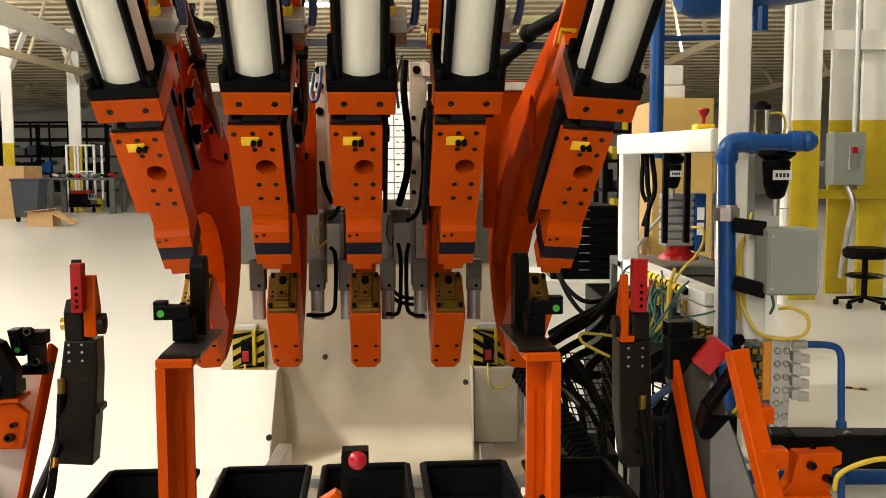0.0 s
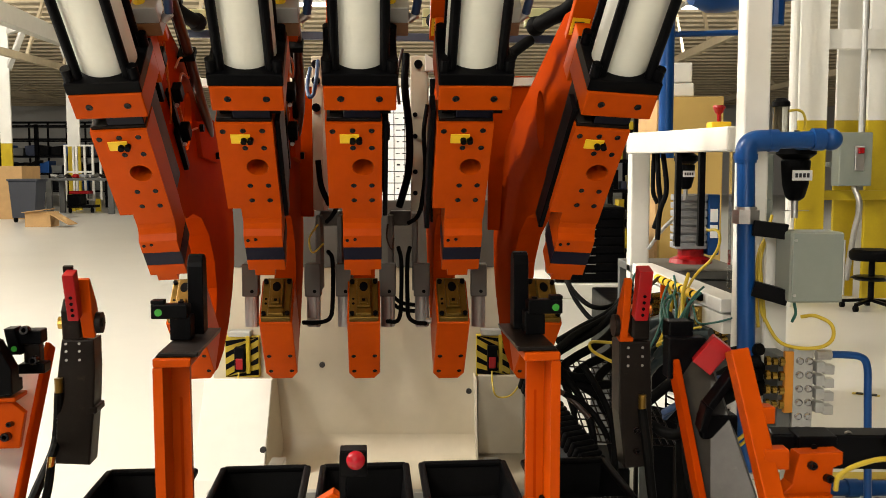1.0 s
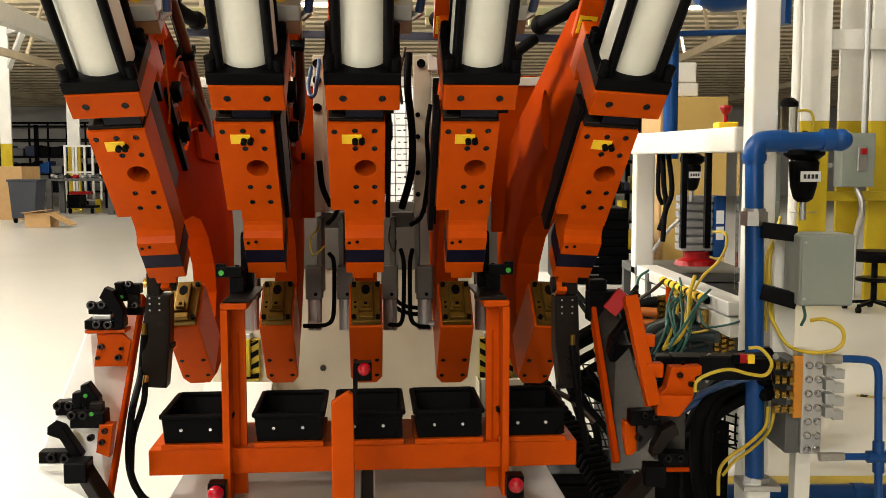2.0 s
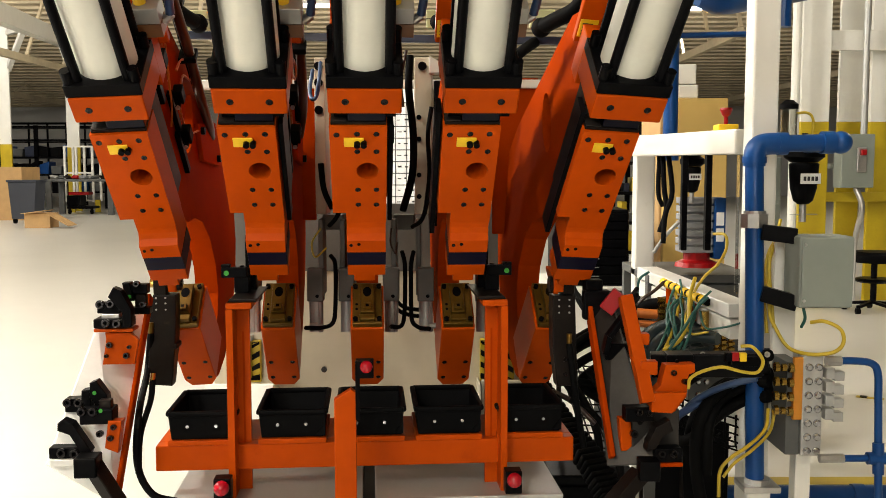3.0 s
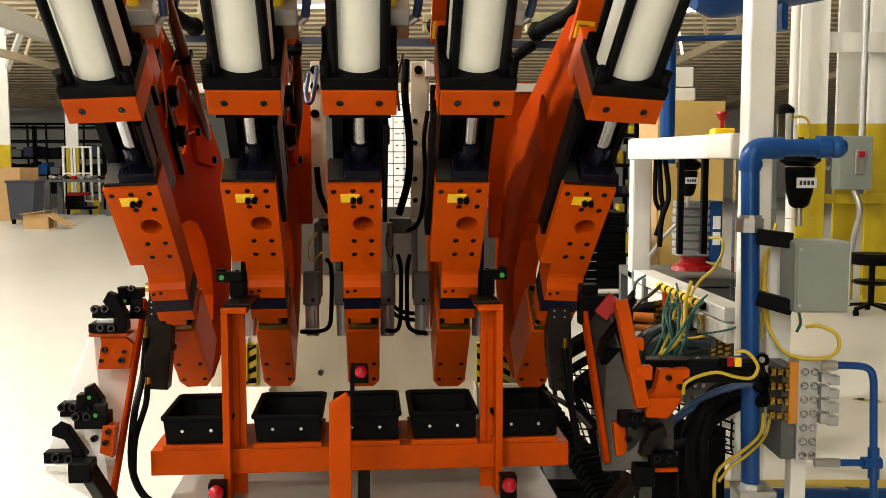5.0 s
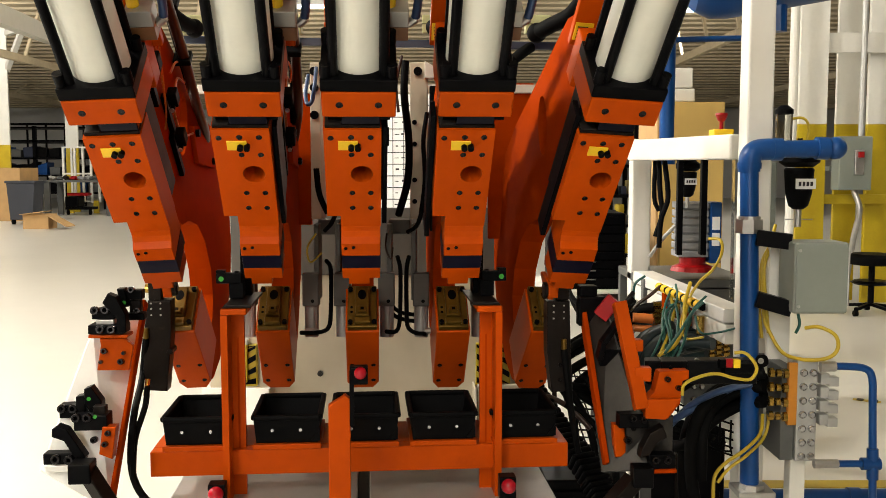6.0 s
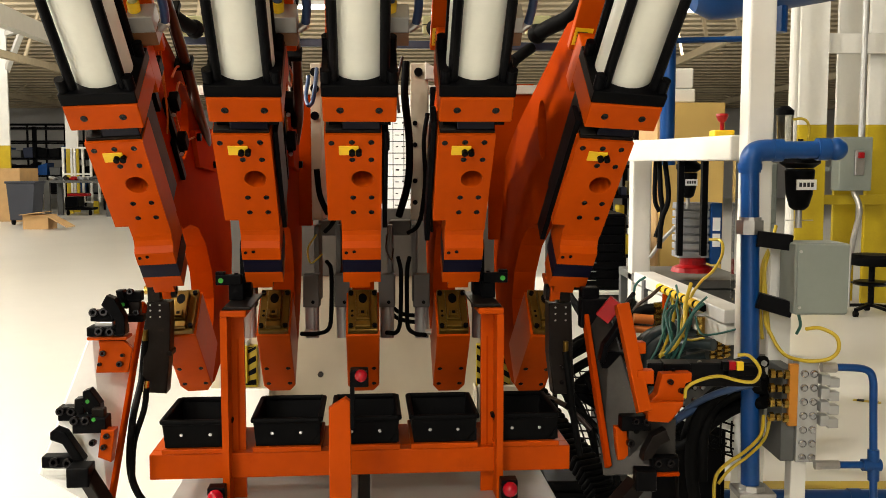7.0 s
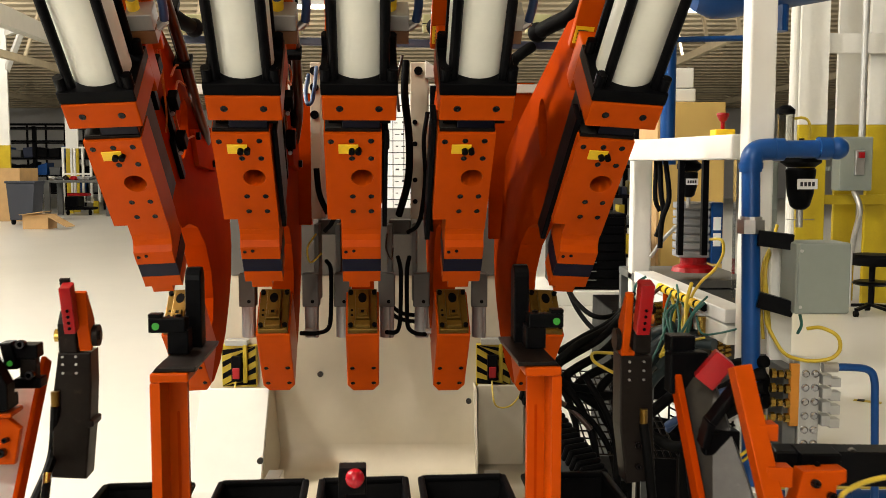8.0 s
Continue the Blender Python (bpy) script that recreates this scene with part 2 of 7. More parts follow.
# ---- setting ----
def setting():
    g = B()
    box(g, -34, 30, -36, 48, -0.2, 0)
    tagged(part("floor", g, FLOORM), "glossy pale sealed concrete factory floor", "floor", kind="structure")
    g = B()

    def slope(y):
        return 7.2 if y < 22 else 7.2 - (y - 22) * 0.10
    for i in range(140):
        y = -36 + i * 0.6
        z0, z1 = slope(y), slope(y + 0.6)
        prism(g, [(y, z0), (y + 0.6, z1), (y + 0.6, z1 + 0.2), (y, z0 + 0.2)], -34, 30, "x")
        prism(g, [(y, z0 - 0.07), (y + 0.26, z0 - 0.07), (y + 0.26, z0), (y, z0)], -34, 30, "x")
    for i in range(10):
        x = -31 + i * 6.3
        box(g, x, x + 0.2, -36, 22, 6.72, 7.13)
        box(g, x, x + 0.16, 22, 48, 4.5, 4.7)
        for k in range(10):
            ya, yb = 22 + k * 2.6, 23.3 + k * 2.6
            beam(g, (x + 0.08, ya, 4.7), (x + 0.08, yb, slope(yb) - 0.05), 0.08, 0.08, 0)
    tagged(part("ceiling", g, DECK), "brown ribbed metal roof deck with trusses", "ceiling", kind="structure")
    for name, b in (("wall_north", (-34, 30, 48, 48.3)), ("wall_south", (-34, 30, -36.3, -36)), ("wall_west", (-34.3, -34, -36.3, 48.3)), ("wall_east", (30, 30.3, -36.3, 48.3))):
        g = B()
        box(g, *b, 0, 7.4)
        tagged(part(name, g, WALLM), "painted grey masonry factory wall", "wall", kind="structure")


# ---- press heads: ram in local z, leaning 42 degrees ----
LEAN, YAW = 42.0, 4.6
HEADS = [(-0.489, 3.4), (-0.2185, 0.0), (0.0, 0.0), (0.222, 0.0), (0.503, -4.6)]


def head_pose(i):
    off, tip = HEADS[i]
    return pose(-0.161 + off, 1.814, 1.536, 0, 0, YAW) @ pose(0, 0, 0, LEAN) @ pose(0, 0, 0, 0, -tip, 0) @ pose(0, 0, -0.007 if i in (0, 4) else -0.003)


SCREW = None


def screw(parent, x, z, y=0.0, r=0.0046):
    g = B()
    lathe(g, [(r * 1.3, -0.001), (r * 1.3, 0.0005), (r * 1.05, 0.0012), (r * 0.55, 0.0012), (r * 0.5, 0.0003), (0, 0.0003)], 14)
    return part("screw", g, BLACK_SCREW, parent, "", pose(x, y, z, 90))


def holed(bm, outer, inner, a0, a1, axis="x"):
    """A plate across an axis with an outline and one hole."""
    sides = []
    for a in (a0, a1):
        lo = [bm.verts.new((a, *p) if axis == "x" else (p[0], a, p[1])) for p in outer]
        li = [bm.verts.new((a, *p) if axis == "x" else (p[0], a, p[1])) for p in inner]
        es = [bm.edges.new((lo[i], lo[(i + 1) % len(lo)])) for i in range(len(lo))] + [bm.edges.new((li[i], li[(i + 1) % len(li)])) for i in range(len(li))]
        bmesh.ops.triangle_fill(bm, use_beauty=True, edges=es)
        sides.append((lo, li))
    for k in (0, 1):
        u, v = sides[0][k], sides[1][k]
        for i in range(len(u)):
            j = (i + 1) % len(u)
            bm.faces.new((u[i], u[j], v[j], v[i]))
    bmesh.ops.recalc_face_normals(bm, faces=bm.faces)
    return bm


def c_frame(parent):
    g = B()
    pts = [(0.152, 0.02), (0.155, -0.42), (0.17, -0.455), (0.23, -0.50), (0.285, -0.57), (0.31, -0.66), (0.295, -0.75), (0.25, -0.81), (0.19, -0.835), (0.141, -0.83),
           (0.141, -0.70), (0.13, -0.66), (0.012, -0.66), (0.012, -0.885), (0.06, -0.93), (0.15, -0.97), (0.27, -0.99), (0.385, -0.985), (0.48, -0.965), (0.56, -0.925), (0.63, -0.85), (0.67, -0.76), (0.675, -0.68),
           (0.64, -0.54), (0.415, -0.04), (0.36, 0.01), (0.30, 0.03)]
    slot = [(0.392 + 0.044 * math.cos(a) + 0.075 * math.sin(a) * 0.85, -0.330 + 0.075 * math.sin(a) * 0.55 - 0.022 * math.cos(a)) for a in [2 * math.pi * k / 24 for k in range(24)]]
    holed(g, pts, slot, -0.03, 0.03)
    part("c_frame", g, ORANGE_SHADED, parent)


def press_head(i):
    h = thing("pneumatic_press", head_pose(i), "orange steel press head with pale air cylinder and brass die", "press", "row of presses")
    c_frame(h)
    g = B()
    box(g, -0.0705, 0.0705, 0, 0.15, 0.0, 0.058, 0.003)
    part("mounting_block", g, ORANGE, h)
    g = B()
    box(g, -0.069, 0.069, 0.1505, 0.203, -0.03, 0.0805, 0.003)
    part("back_block", g, ORANGE, h)
    screw(h, -0.037, 0.029, r=0.0055), screw(h, 0.037, 0.029, r=0.0055)
    g = B()
    box(g, -0.072, 0.072, 0.002, 0.148, 0.0585, 0.085, 0.002)
    part("cylinder_cap", g, BLACK, h, "black anodised cylinder end cap")
    for sx in (-1, 1):
        for y in (0.02, 0.128):
            g = B()
            rod(g, (sx * 0.062, y - 0.004, 0.085), (sx * 0.062, y - 0.004, 0.112), 0.0105)
            rod(g, (sx * 0.062, y - 0.004, 0.112), (sx * 0.062, y - 0.004, 0.1125), 0.006, 6)
            part("cap_bolt", g, BLACK, h)
            g = B()
            rod(g, (sx * 0.0475, 0.022 if y < 0.07 else 0.130, 0.085), (sx * 0.0475, 0.022 if y < 0.07 else 0.130, 0.62), 0.0095)
            part("tie_rod", g, BLACK, h)
    g = B()
    lathe(g, [(0.0565, 0.085), (0.0565, 0.62)], 48, pose(0, 0.076, 0))
    part("cylinder_tube", g, TUBE, h, "pale grey cylinder tube", smooth=True)
    g = B()
    box(g, -0.072, 0.072, 0.002, 0.148, 0.62, 0.68, 0.003)
    part("cylinder_head", g, BLACK, h)
    g = B()
    box(g, -0.06, 0.06, 0.02, 0.14, -0.012, 0.0)
    box(g, -0.058, -0.036, 0.085, 0.15, -0.29, -0.013)
    box(g, 0.036, 0.052, 0.085, 0.15, -0.29, -0.013)
    box(g, -0.036, 0.036, 0.12, 0.15, -0.29, -0.013)
    part("slide_guide", g, BLACK, h)
    # anvil
    g = B()
    prism(g, [(-0.041, -0.654), (0.041, -0.654), (0.041, -0.865), (0.026, -0.89), (-0.026, -0.89), (-0.041, -0.865)], 0, 0.14, "y", 0.003)
    part("anvil", g, ORANGE, h)
    for x in (-0.027, 0.027):
        screw(h, x, -0.79), screw(h, x, -0.855)
    g = B()
    box(g, -0.036, 0.036, 0.004, 0.135, -0.654, -0.638, 0.002)
    die = part("die_plate", g, BRASS, h, "brass die plate")
    g = B()
    box(g, -0.017, 0.017, 0.028, 0.12, -0.638, -0.622, 0.002)
    box(g, -0.019, 0.019, 0.008, 0.026, -0.638, -0.626, 0.002)
    part("die_insert", g, BRASS, die)
    g = B()
    lathe(g, [(0.0105, -0.622), (0.0105, -0.6215)], 18, pose(0, 0.092, 0) @ Matrix.Diagonal((1, 1.5, 1, 1)))
    part("die_hole", g, BLACK, die)
    g = B()
    lathe(g, [(0.006, -0.638), (0.006, -0.6365)], 14, pose(0, 0.002, -0.006, 35))
    part("mark", g, GREEN_DOT, die, "green paint dot")
    g = B()
    box(g, -0.010, 0.010, 0.034, 0.052, -0.6218, -0.615, 0.001)
    pad = part("die_pad", g, BRASS, die)
    g = B()
    box(g, -0.004, 0.004, 0.039, 0.047, -0.6148, -0.6143)
    part("die_slot", g, BLACK, die)
    for y in (0.05, 0.065):
        g = B()
        lathe(g, [(0.0035, -0.638), (0.0035, -0.6372)], 10, pose(-0.026, y, 0))
        part("dowel_hole", g, BLACK, die)
    for x in (-0.029, 0.029):
        for y in (0.016, 0.12):
            g = B()
            lathe(g, [(0.006, -0.638), (0.006, -0.631)], 12, pose(x, y, 0))
            part("die_screw", g, BLACK, die)
    # the cylinder group sits a little higher on the middle presses
    up = Matrix.Translation((0, 0, -0.004 if i in (0, 4) else 0.010))
    for o in h.children:
        kind = o.name.split(".")[0]
        if kind in ("mounting_block", "back_block", "cylinder_cap", "cap_bolt", "tie_rod", "cylinder_tube", "cylinder_head") or (kind == "screw" and o.location.z > 0):
            o.matrix_basis = up @ o.matrix_basis
    return h


def ram(press):
    g = B()
    ring = [(0.004 + 0.0225 * math.cos(2 * math.pi * k / 28), -0.14 + 0.0225 * math.sin(2 * math.pi * k / 28)) for k in range(28)]
    holed(g, [(-0.070, -0.025), (0.043, -0.025), (0.043, -0.2895), (-0.042, -0.2895), (-0.042, -0.259), (-0.070, -0.259)], ring, 0.0, 0.075, "y")
    r = part("ram", g, ORANGE, press, "orange ram block with yellow tag")
    g = B()
    prism(g, [(0.075, -0.29), (0.0, -0.29), (-0.002, -0.302), (-0.009, -0.313), (-0.022, -0.322), (-0.024, -0.357), (0.075, -0.357)], -0.042, 0.042, "x", 0.001)
    part("ram_nose", g, ORANGE, r)
    g = B()
    box(g, -0.042, 0.043, -0.022, 0.07, -0.400, -0.3575, 0.001)
    part("stripper_pad", g, NAVY, r, "dark navy urethane pad")
    g = B()
    prism(g, [(-0.042, -0.4005), (0.042, -0.4005), (0.042, -0.434), (0.018, -0.434), (0.018, -0.453), (-0.028, -0.453), (-0.028, -0.434), (-0.042, -0.434)], -0.022, 0.05, "y", 0.001)
    part("punch_holder", g, ORANGE, r)
    g = B()
    rod(g, (0, 0.02, -0.453), (0, 0.02, -0.47), 0.008)
    part("punch", g, STEEL, r)
    for x, z in ((-0.056, -0.045), (-0.016, -0.043), (0.022, -0.043), (-0.016, -0.088), (0.022, -0.088), (-0.016, -0.192), (0.022, -0.192), (-0.016, -0.235), (0.022, -0.235)):
        screw(r, x, z)
    for x, z in ((-0.033, -0.335), (-0.016, -0.332)):
        screw(r, x, z, -0.024, 0.003)
    g = B()
    box(g, -0.042, -0.003, -0.003, 0, -0.074, -0.051, 0.001)
    tag = part("tag", g, YELLOW_TAG, r, "yellow plastic tag")
    for x in (-0.016, -0.003):
        g = B()
        rod(g, (x, 0.0, -0.064), (x, -0.012, -0.064), 0.0062, 12)
        part("plug", g, BLACK, r)
    g = B()
    rod(g, (0, 0.05, -0.017), (0, 0.05, 0.2), 0.0155, 24)
    part("piston_rod", g, CHROME, r, "polished chrome piston rod", smooth=True)
    g = B()
    box(g, -0.034, 0.040, 0.008, 0.075, -0.0175, 0.004, 0.002)
    rod(g, (0, 0.05, -0.002), (0, 0.05, 0.05), 0.021, 16)
    coupler = part("coupler", g, GLOSS_BLACK, r)
    for x in (-0.022, 0.026):
        for y in (0.028, 0.066):
            g = B()
            rod(g, (x, y, 0.004), (x, y, 0.012), 0.006, 12)
            part("coupler_bolt", g, BLACK, r)
    g = B()
    box(g, -0.067, 0.041, 0.006, 0.074, -0.0245, -0.018, 0.001)
    part("cover_plate", g, DARK_STEEL, r, "dark steel cover plate")
    g = B()
    box(g, -0.066, -0.036, 0.008, 0.07, -0.0175, -0.0155, 0.0005)
    part("wear_pad", g, SHADED_STEEL, r, "polished steel wear pad")
    return r


# ---- slide fixture: at home when fully in (travel 0) ----
FX = pose(-0.1727, 2.0, 0, 0, 0, YAW)


def bolt(parent, p, axis, r=0.006, h=0.005, mat=None):
    """A socket screw head at p, pointing along axis."""
    p, a = Vector(p), Vector(axis).normalized()
    g = B()
    rod(g, p, p + a * h, r, 12)
    rod(g, p + a * h * 0.9, p + a * h * 1.05, r * 0.5, 6)
    return part("screw", g, mat or BLACK, parent)


def fixture():
    f = thing("slide_fixture", FX, "orange welded slide fixture with posts, tray and clamp arms", "fixture")
    for s in (-1, 1):
        g = B()
        pts = [(s * 0.3045, 0.0), (s * 0.290, 0.0), (s * 0.290, 0.060), (s * 0.262, 0.060), (s * 0.262, 0.072), (s * 0.3045, 0.072)]
        prism(g, pts, 0.68, 1.138, "z", 0.002)
        post = part("post", g, ORANGE, f)
        g = B()
        box(g, s * 0.249, s * 0.3045, -0.001, 0.09, 1.138, 1.152, 0.003)
        part("top_plate", g, ORANGE, post)
        g = B()
        box(g, s * 0.274, s * 0.278, 0.0585, 0.0595, 0.78, 1.08)
        part("weld_seam", g, ORANGE_SHADED, post)
        g = B()
        prism(g, [(s * 0.302, 1.1525), (s * 0.240, 1.1525), (s * 0.238, 1.160), (s * 0.296, 1.160)], 0.004, 0.22, "y", 0.002)
        clamp = part("clamp_base", g, DARK_STEEL, f, "dark steel clamp base plate")
        g = B()
        arc = [(0.180 + 0.020 * math.cos(a), 1.2702 + 0.020 * math.sin(a)) for a in [math.pi * n / 8 for n in range(9)]]
        prism(g, [(0.160, 1.159), (0.200, 1.159)] + arc, s * 0.2568, s * 0.2817, "x", 0.002)
        part("clamp_blade", g, BLACK, clamp, "black clamp blade with a rounded top")
        g = B()
        box(g, s * 0.2674, s * 0.2997, 0.103, 0.140, 1.160, 1.1981, 0.002)
        box(g, s * 0.2711, s * 0.2859, 0.101, 0.135, 1.196, 1.215, 0.002)
        part("clamp_block", g, BLACK, clamp)
        g = B()
        box(g, s * 0.2711, s * 0.3272, 0.097, 0.119, 1.1949, 1.2182, 0.002)
        box(g, s * 0.3071, s * 0.3272, 0.097, 0.119, 1.2182, 1.2246, 0.001)
        part("locator_arm", g, BLACK, clamp)
        g = B()
        rod(g, (s * 0.3156, 0.097, 1.2055), (s * 0.3156, 0.0962, 1.2055), 0.0058, 16)
        part("mark", g, GREEN_DOT, clamp, "green paint dot")
        bolt(clamp, (s * 0.2838, 0.115, 1.215), (0, 0, 1), 0.005, 0.006)
        # stop ball on the slide
        g = B()
        box(g, s * 0.311 - 0.018, s * 0.311 + 0.018, -0.055, -0.02, 0.735, 0.785, 0.002)
        blk = part("stop_block", g, BLACK, f)
        g = B()
        bmesh.ops.create_uvsphere(g, u_segments=20, v_segments=12, radius=0.0165, matrix=pose(s * 0.311, -0.062, 0.768))
        part("stop_ball", g, RED_BALL, blk, "glossy red stop ball", smooth=True)
    # tray
    g = B()
    box(g, -0.468, 0.462, 0.04, 0.075, 0.775, 0.831, 0.002)
    box(g, -0.468, 0.462, 0.075, 0.25, 0.819, 0.831, 0.002)
    part("tray_beam", g, ORANGE, f)
    for k in range(5):
        g = B()
        box(g, BIN_X[k] - 0.075, BIN_X[k] + 0.075, 0.036, 0.24, 0.8315, 0.843, 0.002)
        part("tray_plate", g, ORANGE, f)
    c, q = Vector((-0.048, -0.147, 0.892)), Vector((-0.005, -0.157, 1.044))
    g = B()
    prism(g, [(c.x - 0.022, 0.63), (c.x + 0.022, 0.63), (c.x + 0.022, c.z + 0.095), (c.x + 0.012, c.z + 0.103), (c.x - 0.022, c.z + 0.082)], c.y - 0.002, c.y + 0.022, "y", 0.002)
    box(g, c.x - 0.02, c.x + 0.02, c.y + 0.02, 0.0, 0.64, 0.67)
    part("centre_post", g, ORANGE, f)
    g = B()
    box(g, q.x - 0.022, q.x - 0.013, c.y - 0.008, c.y - 0.0025, q.z - 0.11, q.z + 0.004, 0.001)
    box(g, q.x - 0.0215, q.x + 0.015, c.y - 0.0085, c.y + 0.02, q.z - 0.026, q.z + 0.010, 0.002)
    ballarm = part("ball_bracket", g, BLACK, f)
    g = B()
    bmesh.ops.create_uvsphere(g, u_segments=24, v_segments=14, radius=0.0128, matrix=pose(q.x, c.y - 0.018, q.z))
    part("locating_ball", g, RED_BALL, ballarm, "glossy red locating ball", smooth=True)
    # slide
    g = B()
    box(g, -0.43, -0.015, -0.03, 0.4, 0.68, 0.724, 0.003)
    part("slide_plate", g, ALU, f, "milled aluminium slide plate")
    g = B()
    box(g, 0.012, 0.425, -0.03, 0.4, 0.68, 0.724, 0.003)
    part("slide_plate", g, ALU, f, "milled aluminium slide plate")
    g = B()
    box(g, -0.015, 0.012, -0.02, 0.4, 0.67, 0.716, 0.002)
    part("slide_gap", g, BLACK, f)
    for s in (-1, 1):
        g = B()
        box(g, s * 0.30 - 0.03, s * 0.30 + 0.03, -0.02, 0.4, 0.616, 0.68, 0.003)
        part("bearing_block", g, DARK_STEEL, f)
    return f


BIN_X = (-0.366, -0.170, 0.004, 0.178, 0.362)


def bin_box(k):
    b = thing("parts_bin", FX @ pose(BIN_X[k], 0.04, 0.844), "black plastic parts bin bolted on the orange tray", "bin", "bins on the tray")
    g = B()
    w0, w1, d, h = 0.068, 0.073, 0.205, 0.056
    t = 0.003
    outer = [(-w0, 0.006, 0), (w0, 0.006, 0), (w0, d - 0.01, 0), (-w0, d - 0.01, 0)]
    rim = [(-w1, 0, h), (w1, 0, h), (w1, d, h), (-w1, d, h)]
    vo = [g.verts.new(p) for p in outer]
    vr = [g.verts.new(p) for p in rim]
    vi = [g.verts.new((p[0] * 0.95, p[1] * 0.97 + 0.004, h)) for p in rim]
    vb = [g.verts.new((p[0] * 0.93, p[1] * 0.95 + 0.006, t)) for p in outer]
    g.faces.new(list(reversed(vo)))
    g.faces.new(vb)
    for i in range(4):
        j = (i + 1) % 4
        g.faces.new((vo[i], vo[j], vr[j], vr[i]))
        g.faces.new((vr[i], vr[j], vi[j], vi[i]))
        g.faces.new((vi[i], vi[j], vb[j], vb[i]))
    bmesh.ops.recalc_face_normals(g, faces=g.faces)
    part("tub", g, BLACK_PLASTIC, b)
    g = B()
    loop = [(-w1, 0), (w1, 0), (w1, d), (-w1, d)]
    for i in range(4):
        (x0, y0), (x1, y1) = loop[i], loop[(i + 1) % 4]
        beam(g, (x0, y0, h + 0.002), (x1, y1, h + 0.002), 0.012, 0.012, 0.004)
    part("rim", g, BLACK_PLASTIC, b, "rolled bin rim")
    for x in (-0.032, 0.030):
        g = B()
        rod(g, (x, 0.006, 0.030), (x, -0.002, 0.030), 0.0036, 12)
        rod(g, (x, -0.001, 0.030), (x, -0.003, 0.030), 0.0022, 6)
        part("screw", g, CHROME, b, "zinc screw")
    g = B()
    prism(g, [(0.0, 0.004), (0.02, 0.004), (0.02, 0.03)], 0.06, 0.074, "y")
    part("foot", g, BLACK_PLASTIC, b, "", pose(0.052, -0.06, 0))
    return b


def fbox(parent, name, a, b, depth, mat, label="", bevel=0.002, y=None):
    """A block between two opposite front corners, running back by depth."""
    g = B()
    y0 = (a[1] + b[1]) / 2 if y is None else y
    box(g, min(a[0], b[0]), max(a[0], b[0]), y0, y0 + depth, min(a[2], b[2]), max(a[2], b[2]), bevel)
    return part(name, g, mat, parent, label)


def fplate(parent, name, pts, depth, mat, label="", bevel=0.002):
    """A shaped plate from its front outline, running back by depth."""
    g = B()
    y0 = sum(p[1] for p in pts) / len(pts)
    prism(g, [(p[0], p[2]) for p in pts], y0, y0 + depth, "y", bevel)
    return part(name, g, mat, parent, label)


def caps(parent, pts, r=0.009):
    for p in pts:
        g = B()
        lathe(g, [(0, -0.004), (r * 0.45, -0.004), (r * 0.5, 0.010), (r * 0.9, 0.010), (r, 0.008), (r, -0.004)], 16, pose(p[0], p[1], p[2], 82))
        part("cap_screw", g, BLACK_SCREW, parent, smooth=False)


def mark(parent, p):
    g = B()
    rod(g, p, (p[0], p[1] - 0.0008, p[2]), 0.0042, 12)
    part("mark", g, GREEN_DOT, parent)


def steel_ring(parent, p, r=0.006):
    g = B()
    lathe(g, [(r * 0.6, 0), (r * 0.6, 0.003), (r, 0.003), (r, 0)], 16, pose(p[0], p[1], p[2], 90))
    part("ring", g, STEEL, parent)


JAWS = []


